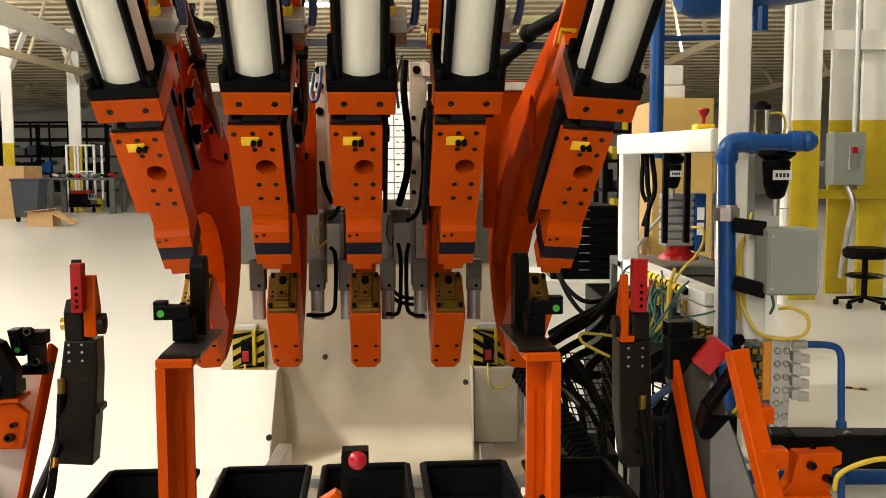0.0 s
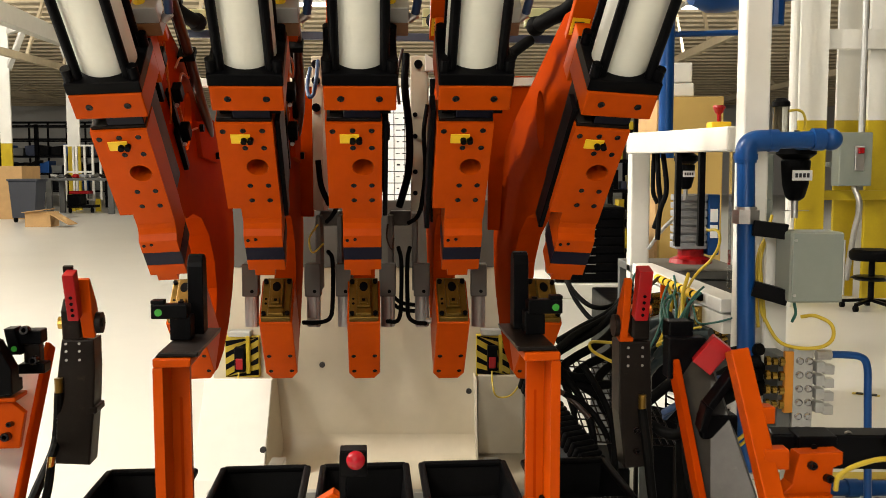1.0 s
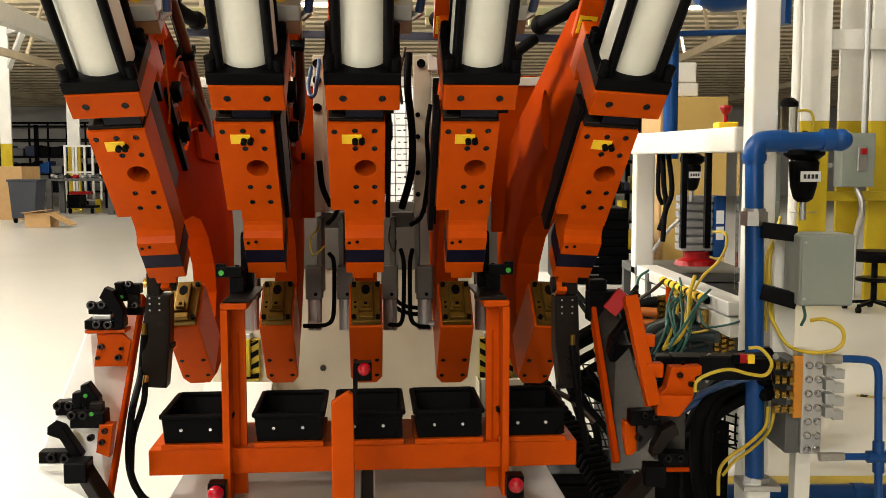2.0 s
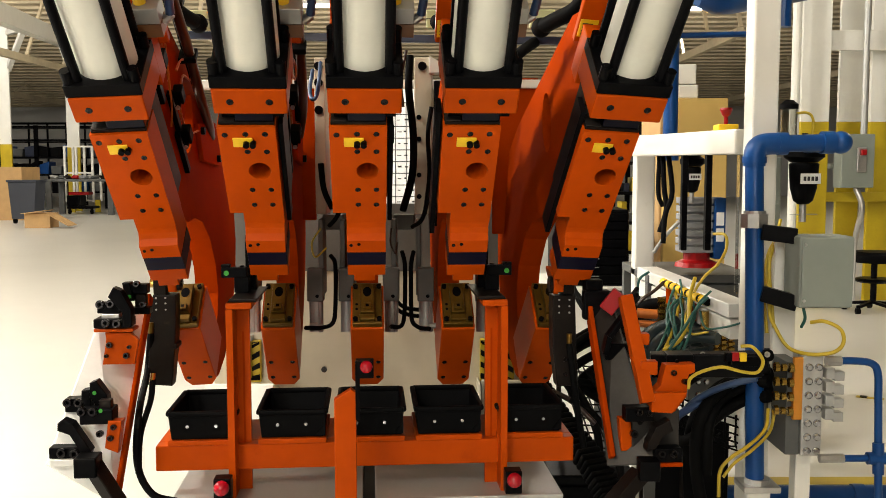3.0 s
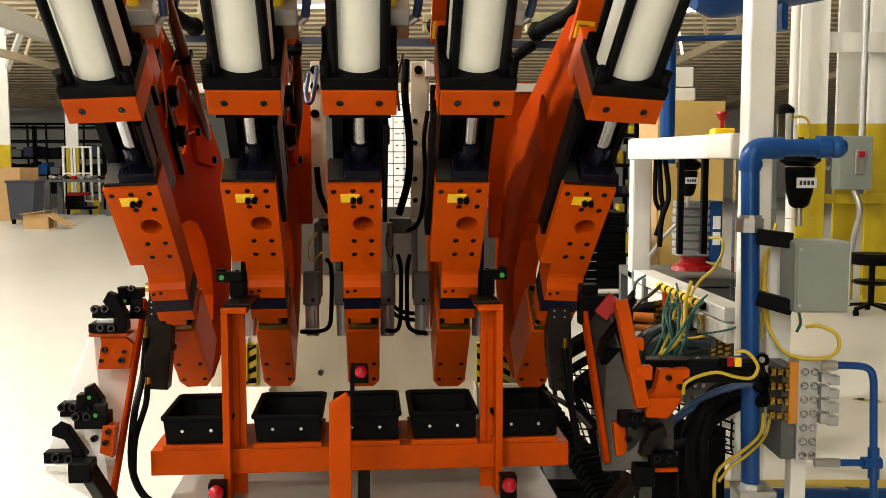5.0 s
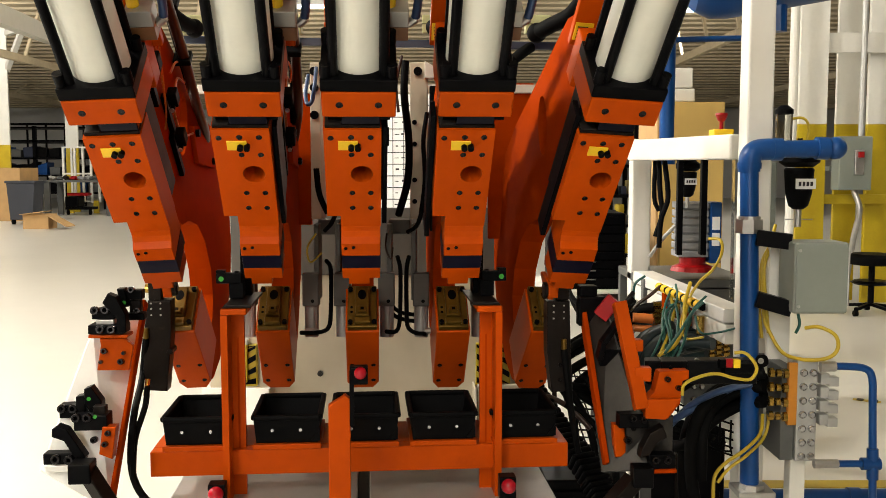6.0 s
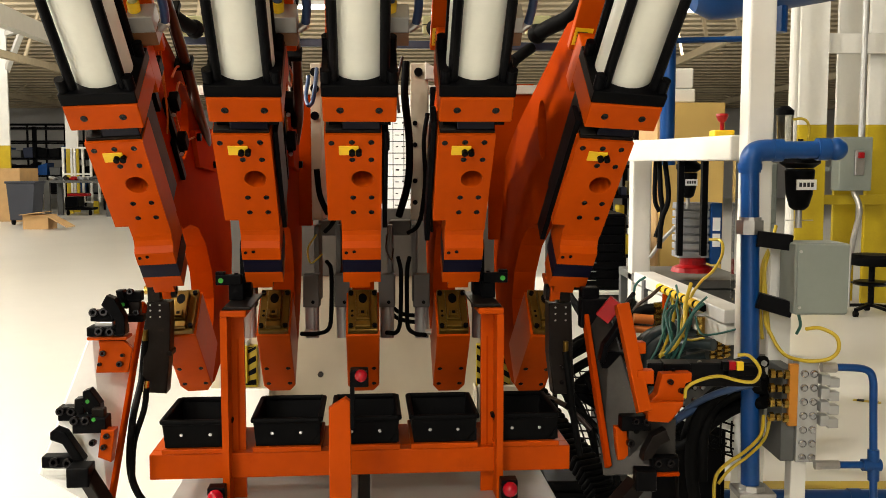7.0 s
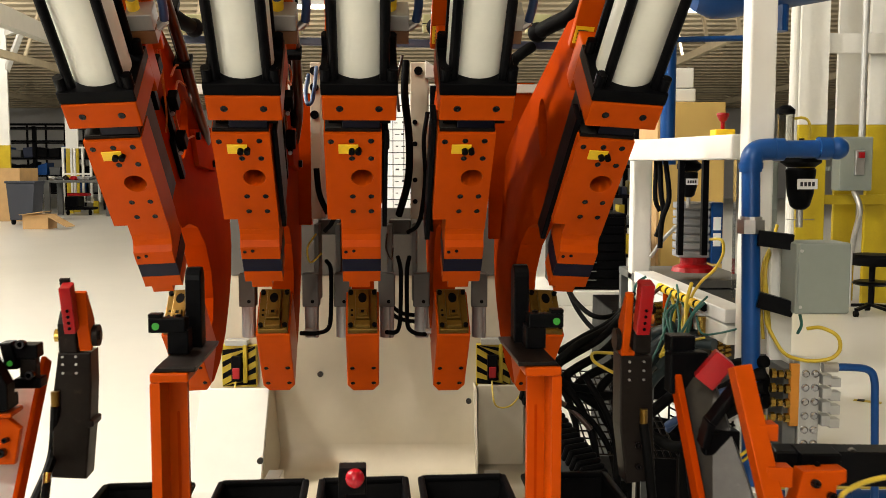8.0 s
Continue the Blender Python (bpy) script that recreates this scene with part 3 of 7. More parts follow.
def left_wing():
    f = thing("clamp_wing", FX, "pale steel clamp wing with orange edge and black locators", "clamp arm", "side clamp wings")
    # base plate, edge bar
    g = B()
    a, b, c, d = (Vector(v) for v in ((-0.586, 0.055, 1.098), (-0.489, 0.130, 1.125), (-0.523, -0.081, 0.746), (-0.661, -0.073, 0.832)))
    n = (b - a).cross(d - a).normalized() * 0.012
    lo = [g.verts.new(p) for p in (a, b, c, d)]
    hi = [g.verts.new(p + n) for p in (a, b, c, d)]
    g.faces.new(lo), g.faces.new(list(reversed(hi)))
    for i in range(4):
        j = (i + 1) % 4
        g.faces.new((lo[i], lo[j], hi[j], hi[i]))
    bmesh.ops.recalc_face_normals(g, faces=g.faces)
    part("wing_plate", g, LIT_STEEL, f, "ground steel wing plate, whitened for glare")
    g = B()
    beam(g, (-0.486, 0.112, 1.155), (-0.521, -0.092, 0.744), 0.03, 0.008, 0.002, (1, 0, 0))
    part("edge_bar", g, ORANGE_SHADED, f, "orange painted edge bar")
    # bracket
    br = fplate(f, "bracket", [(-0.553, -0.009, 1.094), (-0.501, -0.013, 1.094), (-0.484, -0.016, 1.078), (-0.494, -0.019, 1.026), (-0.560, -0.014, 1.026), (-0.551, -0.010, 1.080)], 0.014, ORANGE, "orange bolted bracket")
    fbox(br, "flange", (-0.573, -0.021, 1.104), (-0.492, -0.029, 1.097), 0.05, ORANGE)
    caps(br, ((-0.543, -0.015, 1.068), (-0.508, -0.020, 1.046)), 0.0065)
    caps(br, ((-0.502, -0.019, 1.064), (-0.550, -0.016, 1.045)), 0.004)
    # upper locator
    lo = fbox(f, "locator", (-0.572, -0.025, 1.125), (-0.497, -0.032, 1.106), 0.05, BLACK, "black locator with cap screws")
    fbox(lo, "shim", (-0.558, -0.017, 1.135), (-0.521, -0.021, 1.124), 0.03, STEEL, "bright shim stack")
    fbox(lo, "clamp_bar", (-0.568, -0.010, 1.157), (-0.520, -0.016, 1.135), 0.03, BLACK)
    fplate(lo, "finger", [(-0.529, -0.028, 1.192), (-0.513, -0.030, 1.185), (-0.493, -0.034, 1.146), (-0.493, -0.037, 1.111), (-0.513, -0.036, 1.108), (-0.512, -0.033, 1.139), (-0.540, -0.028, 1.172)], 0.03, BLACK)
    caps(lo, ((-0.545, -0.030, 1.117), (-0.522, -0.032, 1.116)), 0.009)
    caps(lo, ((-0.560, -0.013, 1.154), (-0.538, -0.015, 1.155)), 0.009)
    # locator beside the gripper
    lo = fbox(f, "locator", (-0.511, 0.042, 1.139), (-0.472, 0.038, 1.124), 0.03, BLACK)
    fbox(lo, "clamp_bar", (-0.516, 0.047, 1.189), (-0.477, 0.042, 1.168), 0.03, BLACK)
    fbox(lo, "spacer", (-0.506, 0.054, 1.166), (-0.482, 0.050, 1.138), 0.02, DARK_STEEL)
    fplate(lo, "finger", [(-0.528, 0.038, 1.193), (-0.512, 0.037, 1.194), (-0.504, 0.033, 1.154), (-0.521, 0.034, 1.154)], 0.03, BLACK)
    caps(lo, ((-0.498, 0.043, 1.190), (-0.485, 0.038, 1.145)), 0.007)
    mark(lo, (-0.512, 0.032, 1.164))
    # lower locators
    lo = fbox(f, "locator", (-0.633, -0.034, 0.960), (-0.591, -0.040, 0.931), 0.03, BLACK)
    fplate(lo, "finger", [(-0.592, -0.056, 0.981), (-0.574, -0.057, 0.984), (-0.573, -0.060, 0.948), (-0.584, -0.059, 0.943), (-0.593, -0.057, 0.959)], 0.03, BLACK)
    caps(lo, ((-0.626, -0.037, 0.952), (-0.603, -0.039, 0.952)), 0.009)
    lo = fbox(f, "locator", (-0.587, -0.089, 0.950), (-0.521, -0.097, 0.919), 0.045, BLACK)
    fplate(lo, "finger", [(-0.575, -0.056, 0.997), (-0.561, -0.056, 1.002), (-0.540, -0.061, 0.971), (-0.539, -0.063, 0.942), (-0.560, -0.061, 0.943), (-0.575, -0.058, 0.966)], 0.03, BLACK)
    fbox(lo, "spacer", (-0.551, -0.080, 0.967), (-0.526, -0.084, 0.948), 0.02, DARK_STEEL)
    caps(lo, ((-0.581, -0.092, 0.946), (-0.559, -0.093, 0.946)), 0.009)
    mark(lo, (-0.565, -0.060, 0.977)), mark(lo, (-0.544, -0.094, 0.948))
    caps(f, ((-0.553, -0.071, 0.894),), 0.007)
    # stop block
    st = fplate(f, "stop_block", [(-0.529, -0.095, 0.927), (-0.502, -0.098, 0.927), (-0.511, -0.103, 0.860), (-0.537, -0.100, 0.871)], 0.03, ORANGE)
    caps(st, ((-0.517, -0.099, 0.915), (-0.523, -0.101, 0.893)), 0.006)
    # bottom pad, finger and end block
    pad = fbox(f, "pad", (-0.653, -0.080, 0.870), (-0.579, -0.088, 0.847), 0.03, BLACK)
    caps(pad, ((-0.626, -0.085, 0.860), (-0.599, -0.088, 0.858)), 0.0095)
    fbox(pad, "shim", (-0.649, -0.088, 0.847), (-0.596, -0.093, 0.833), 0.03, LIT_STEEL)
    fplate(f, "finger", [(-0.631, -0.088, 0.923), (-0.621, -0.088, 0.930), (-0.602, -0.090, 0.922), (-0.566, -0.098, 0.864), (-0.571, -0.098, 0.853), (-0.585, -0.097, 0.857), (-0.608, -0.092, 0.898), (-0.632, -0.089, 0.907)], 0.03, BLACK)
    fbox(f, "end_block", (-0.588, -0.136, 0.863), (-0.544, -0.143, 0.822), 0.05, BLACK, bevel=0.003)
    g = B()
    beam(g, (-0.565, -0.100, 0.845), (-0.499, -0.151, 0.772), 0.03, 0.03, 0.003)
    part("lower_arm", g, DARK_STEEL, f)
    # gripper body with red jaw
    q = Vector((-0.4987, 0.254, 1.045))
    g = B()
    prism(g, [(q.x - 0.0105, q.z + 0.095), (q.x + 0.043, q.z + 0.095), (q.x + 0.043, q.z + 0.04), (q.x + 0.039, q.z - 0.03), (q.x + 0.029, q.z - 0.125), (q.x - 0.029, q.z - 0.121), (q.x - 0.025, q.z - 0.07), (q.x - 0.020, q.z + 0.03)], q.y - 0.02, q.y + 0.03, "y", 0.003)
    body = part("gripper_body", g, DARK_STEEL, f, "oily dark steel gripper body")
    g = B()
    box(g, q.x + 0.030, q.x + 0.0445, q.y - 0.021, q.y + 0.031, q.z - 0.035, q.z - 0.022, 0.003)
    part("side_boss", g, DARK_STEEL, body)
    g = B()
    prism(g, [(q.y - 0.022, q.z + 0.096), (q.y - 0.026, q.z + 0.145), (q.y - 0.010, q.z + 0.165), (q.y + 0.024, q.z + 0.165), (q.y + 0.024, q.z + 0.096)], q.x - 0.0085, q.x + 0.022, "x", 0.003)
    part("gripper_head", g, DARK_STEEL, f)
    g = B()
    rod(g, (q.x - 0.0085, q.y - 0.004, q.z + 0.122), (q.x - 0.018, q.y - 0.004, q.z + 0.122), 0.011, 16)
    part("button", g, BRASS_FIT, f, "copper coloured end button")
    # the jaw swings about a pin across the head
    pin = Vector((q.x + 0.035, q.y - 0.006, q.z + 0.122))
    g = B()
    prism(g, [(-0.018, -0.020), (-0.020, 0.028), (-0.012, 0.085), (-0.004, 0.085), (0.016, 0.03), (0.018, -0.014)], -0.0105, 0.0105, "x", 0.002)
    jaw = part("jaw_arm", g, ORANGE, f, "orange swinging jaw arm", Matrix.Translation(pin))
    g = B()
    rod(g, (0.011, 0, 0), (0.020, 0, 0), 0.0185, 24)
    rod(g, (0.020, 0, 0), (0.023, 0, 0), 0.009, 6)
    part("pivot", g, DARK_STEEL, jaw)
    g = B()
    prism(g, [(-0.046, 0.026), (-0.024, 0.026), (-0.0205, 0.108), (-0.046, 0.108)], -0.022, -0.003, "x", 0.002)
    part("jaw", g, RED, jaw, "red urethane jaw block")
    g = B()
    prism(g, [(-0.024, 0.03), (-0.012, 0.03), (-0.014, 0.113), (-0.020, 0.113)], -0.027, -0.0107, "x", 0.001)
    part("jaw_backing", g, DARK_STEEL, jaw)
    for dz in (0.036, 0.046, 0.057, 0.068):
        bolt(jaw, (-0.012, -0.046, dz), (0, -1, 0), 0.003, 0.001)
    JAWS.append((jaw, pin))
    for dx in (-0.003, 0.019):
        for dz in (0.06, 0.075, 0.088):
            bolt(body, (q.x + dx, q.y - 0.02, q.z + dz), (0, -1, 0), 0.0022, 0.0012, STEEL)
    g = B()
    rod(g, (q.x - 0.016, q.y - 0.024, q.z + 0.005), (q.x - 0.016, q.y - 0.024, q.z + 0.03), 0.007, 12)
    part("fitting", g, BRASS, f, "brass air fitting")
    g = B()
    hose(g, [(q.x - 0.016, q.y - 0.024, q.z + 0.005), (q.x - 0.028, q.y - 0.02, q.z - 0.09), (-0.491, 0.002, 0.920), (-0.491, -0.027, 0.817), (-0.458, -0.045, 0.755), (-0.401, -0.042, 0.734)], 0.008)
    part("air_hose", g, RUBBER, f)
    g = B()
    hose(g, [(-0.473, 0.056, 0.981), (-0.471, 0.022, 0.939), (-0.486, -0.013, 0.874), (-0.486, -0.039, 0.797)], 0.0065)
    part("air_hose", g, RUBBER, f)
    g = B()
    rod(g, (-0.472, 0.056, 0.991), (-0.474, 0.044, 0.956), 0.006, 10)
    part("fitting", g, BRASS_FIT, f)
    return f


def right_wing():
    f = thing("clamp_wing", FX, "ground steel clamp wing with orange bars and red jaw", "clamp arm", "side clamp wings")
    q = Vector((0.453, 0.133, 1.044))
    g = B()
    prism(g, [(q.x - 0.027, q.z + 0.10), (q.x + 0.026, q.z + 0.10), (q.x + 0.030, q.z - 0.02), (q.x + 0.036, q.z - 0.112), (q.x - 0.014, q.z - 0.115), (q.x - 0.026, q.z - 0.02)], q.y - 0.02, q.y + 0.03, "y", 0.003)
    body = part("gripper_body", g, DARK_STEEL, f, "oily dark steel gripper body")
    for dx in (-0.012, 0.012):
        for dz in (0.06, 0.075, 0.09):
            bolt(body, (q.x + dx, q.y - 0.02, q.z + dz), (0, -1, 0), 0.0022, 0.0012, STEEL)
    g = B()
    box(g, q.x - 0.006, q.x + 0.026, q.y - 0.016, q.y + 0.02, q.z + 0.101, q.z + 0.15, 0.005)
    part("gripper_head", g, DARK_STEEL, f)
    pin = Vector((q.x - 0.019, q.y - 0.004, q.z + 0.125))
    g = B()
    prism(g, [(-0.018, -0.022), (-0.020, 0.028), (-0.012, 0.088), (-0.004, 0.088), (0.016, 0.03), (0.018, -0.016)], -0.0065, 0.0065, "x", 0.002)
    prism(g, [(-0.020, -0.024), (-0.020, -0.014), (0.01, -0.014), (0.01, -0.024)], -0.0065, 0.016, "x", 0.001)
    jaw = part("jaw_arm", g, ORANGE, f, "orange swinging jaw arm", Matrix.Translation(pin))
    g = B()
    rod(g, (-0.007, 0, 0), (-0.015, 0, 0), 0.0185, 24)
    part("pivot", g, DARK_STEEL, jaw)
    g = B()
    prism(g, [(-0.044, 0.030), (-0.022, 0.030), (-0.019, 0.116), (-0.044, 0.116)], 0.0068, 0.0295, "x", 0.002)
    part("jaw", g, RED, jaw, "red urethane jaw block")
    for dz in (0.040, 0.051, 0.062, 0.073):
        bolt(jaw, (0.019, -0.044, dz), (0, -1, 0), 0.0028, 0.001)
    JAWS.append((jaw, pin))
    g = B()
    rod(g, (q.x + 0.012, q.y - 0.024, q.z - 0.015), (q.x + 0.012, q.y - 0.024, q.z + 0.012), 0.0065, 12)
    part("fitting", g, BRASS, f, "brass air fitting")
    g = B()
    hose(g, [(q.x + 0.012, q.y - 0.024, q.z - 0.012), (q.x + 0.02, q.y - 0.03, q.z - 0.08), (q.x + 0.03, q.y - 0.03, q.z - 0.16), (q.x + 0.05, q.y - 0.02, q.z - 0.26)], 0.008)
    part("air_hose", g, RUBBER, f)
    for dz in (-0.05, -0.085):
        caps(body, ((q.x + 0.004, q.y - 0.021, q.z + dz),), 0.005)
    # wing plate
    g = B()
    a, b, c, d = (Vector(v) for v in ((0.500, 0.057, 1.122), (0.548, 0.013, 1.122), (0.595, -0.177, 0.834), (0.501, -0.131, 0.816)))
    n = (b - a).cross(d - a).normalized() * -0.012
    lo = [g.verts.new(p) for p in (a, b, c, d)]
    hi = [g.verts.new(p + n) for p in (a, b, c, d)]
    g.faces.new(lo), g.faces.new(list(reversed(hi)))
    for i in range(4):
        j = (i + 1) % 4
        g.faces.new((lo[i], lo[j], hi[j], hi[i]))
    bmesh.ops.recalc_face_normals(g, faces=g.faces)
    part("wing_plate", g, SHADED_STEEL, f, "ground steel wing plate, darkened for shadow")
    g = B()
    beam(g, (0.493, 0.050, 1.142), (0.503, -0.139, 0.836), 0.03, 0.011, 0.002, (1, 0, 0))
    part("edge_bar", g, ORANGE_SHADED, f, "orange painted edge bar")
    g = B()
    box(g, *(lambda v: (v[0] - 0.03, v[0] + 0.03, v[1] - 0.012, v[1] + 0.02, v[2] - 0.035, v[2] + 0.03))((0.511, 0.038, 1.135)), 0.003)
    box(g, *(lambda v: (v[0] - 0.02, v[0] + 0.02, v[1] - 0.016, v[1] + 0.02, v[2] - 0.012, v[2] + 0.016))((0.507, 0.061, 1.172)), 0.003)
    part("gripper_mount", g, BLACK, f)
    g = B()
    beam(g, (0.518, -0.014, 1.128), (0.548, -0.023, 1.168), 0.026, 0.034, 0.002)
    part("jaw", g, RED, f, "red urethane jaw block")
    # orange bar with teeth
    g = B()
    beam(g, (0.534, -0.111, 1.173), (0.563, -0.185, 0.964), 0.027, 0.028, 0.002, (0, 1, 0))
    bar = part("tooth_bar", g, ORANGE, f, "orange toothed support bar")
    g = B()
    beam(g, (0.546, -0.140, 1.088), (0.575, -0.141, 1.088), 0.026, 0.024, 0.002)
    part("tooth", g, ORANGE, bar)
    g = B()
    beam(g, (0.552, -0.163, 1.033), (0.586, -0.166, 1.033), 0.026, 0.028, 0.002)
    part("tooth", g, ORANGE, bar)
    g = B()
    beam(g, (0.568, -0.056, 1.150), (0.517, -0.049, 1.077), 0.012, 0.030, 0.002, (0, 1, 0))
    beam(g, (0.517, -0.048, 1.079), (0.510, -0.041, 1.039), 0.012, 0.028, 0.002, (0, 1, 0))
    part("finger", g, BLACK, f)
    g = B()
    box(g, *(lambda v: (v[0] - 0.035, v[0] + 0.02, v[1] - 0.01, v[1] + 0.02, v[2] - 0.02, v[2] + 0.016))((0.547, -0.034, 1.043)), 0.003)
    part("end_block", g, BLACK, f)
    # rear arm to the side
    g = B()
    beam(g, (0.601, -0.078, 1.020), (0.821, -0.135, 1.029), 0.044, 0.05, 0.003)
    arm = part("side_arm", g, BLACK, f, "black steel side arm")
    g = B()
    beam(g, (0.626, -0.100, 1.026), (0.680, -0.108, 1.027), 0.052, 0.046, 0.002)
    part("arm_plate", g, BLACK, f)
    steel_ring(f, (0.815, -0.173, 1.057))
    bolt(f, (0.635, -0.145, 1.040), (0, -1, 0), 0.004, 0.003)
    bolt(f, (0.634, -0.146, 1.021), (0, -1, 0), 0.004, 0.003)
    br = fplate(f, "bracket", [(0.605, -0.162, 1.037), (0.667, -0.167, 1.038), (0.667, -0.169, 1.021), (0.654, -0.168, 1.016), (0.650, -0.172, 0.970), (0.625, -0.173, 0.938), (0.574, -0.168, 0.942), (0.575, -0.165, 0.975), (0.595, -0.165, 0.995)], 0.03, ORANGE, "orange bolted bracket with a gusset")
    caps(br, ((0.621, -0.167, 1.021), (0.644, -0.170, 1.003)), 0.006)
    fplate(br, "gusset", [(0.571, -0.183, 0.984), (0.645, -0.189, 0.984), (0.614, -0.191, 0.941), (0.571, -0.187, 0.945)], 0.018, ORANGE)
    g = B()
    hose(g, [(0.646, -0.189, 0.993), (0.647, -0.197, 1.016), (0.675, -0.198, 1.031), (0.712, -0.200, 1.038), (0.749, -0.204, 1.029), (0.780, -0.207, 1.027), (0.793, -0.206, 1.046), (0.788, -0.199, 1.063), (0.773, -0.192, 1.078), (0.754, -0.185, 1.077)], 0.0035)
    part("sensor_cable", g, YCABLE, f, "yellow sensor cable")
    g = B()
    box(g, *(lambda v: (v[0] - 0.03, v[0] + 0.03, v[1] - 0.01, v[1] + 0.01, v[2] - 0.01, v[2] + 0.01))((0.772, -0.158, 1.040)), 0.002)
    part("sensor", g, BLACK_PLASTIC, f)
    for v, mt in (((0.751, -0.170, 1.052), RED), ((0.767, -0.171, 1.051), YELLOW_TAG), ((0.738, -0.169, 1.051), BLACK)):
        g = B()
        box(g, v[0] - 0.007, v[0] + 0.007, v[1], v[1] + 0.012, v[2] - 0.009, v[2] + 0.009, 0.001)
        part("connector", g, mt, f)
    # lower details seen at home
    g = B()
    v = Vector((0.528, -0.133, 0.892))
    prism(g, [(v.x - 0.012, v.z + 0.03), (v.x + 0.012, v.z + 0.03), (v.x + 0.02, v.z - 0.04), (v.x - 0.006, v.z - 0.04)], v.y - 0.012, v.y + 0.012, "y", 0.003)
    part("stop_block", g, ORANGE, f)
    g = B()
    v = Vector((0.593, -0.148, 0.895))
    box(g, v.x - 0.05, v.x + 0.05, v.y, v.y + 0.014, v.z - 0.07, v.z + 0.045, 0.003)
    part("lower_plate", g, SHADED_STEEL, f, "ground steel lower plate")
    bolt(f, (v.x - 0.035, v.y, v.z + 0.02), (0, -1, 0), 0.006, 0.004)
    lo = fbox(f, "locator", (0.522, -0.168, 0.951), (0.583, -0.175, 0.921), 0.03, BLACK)
    caps(lo, ((0.549, -0.173, 0.942), (0.570, -0.175, 0.940)), 0.007)
    fplate(f, "finger", [(0.562, -0.189, 0.864), (0.565, -0.187, 0.882), (0.581, -0.186, 0.914), (0.609, -0.187, 0.928), (0.618, -0.190, 0.905), (0.597, -0.189, 0.894), (0.581, -0.190, 0.868)], 0.03, DARK_STEEL)
    pad = fbox(f, "pad", (0.580, -0.185, 0.869), (0.636, -0.192, 0.839), 0.03, BLACK)
    caps(pad, ((0.592, -0.188, 0.859), (0.617, -0.190, 0.859)), 0.008)
    fbox(pad, "shim", (0.583, -0.192, 0.840), (0.637, -0.197, 0.832), 0.03, ORANGE_SHADED)
    caps(f, ((0.543, -0.159, 0.893),), 0.008)
    steel_ring(f, (0.701, -0.114, 1.047))
    g = B()
    beam(g, (0.533, -0.228, 0.842), (0.573, -0.232, 0.842), 0.04, 0.040, 0.002)
    part("end_block", g, BLACK, f)
    g = B()
    beam(g, (0.543, -0.210, 0.827), (0.478, -0.230, 0.766), 0.035, 0.03, 0.002)
    part("lower_arm", g, DARK_STEEL, f)
    return f


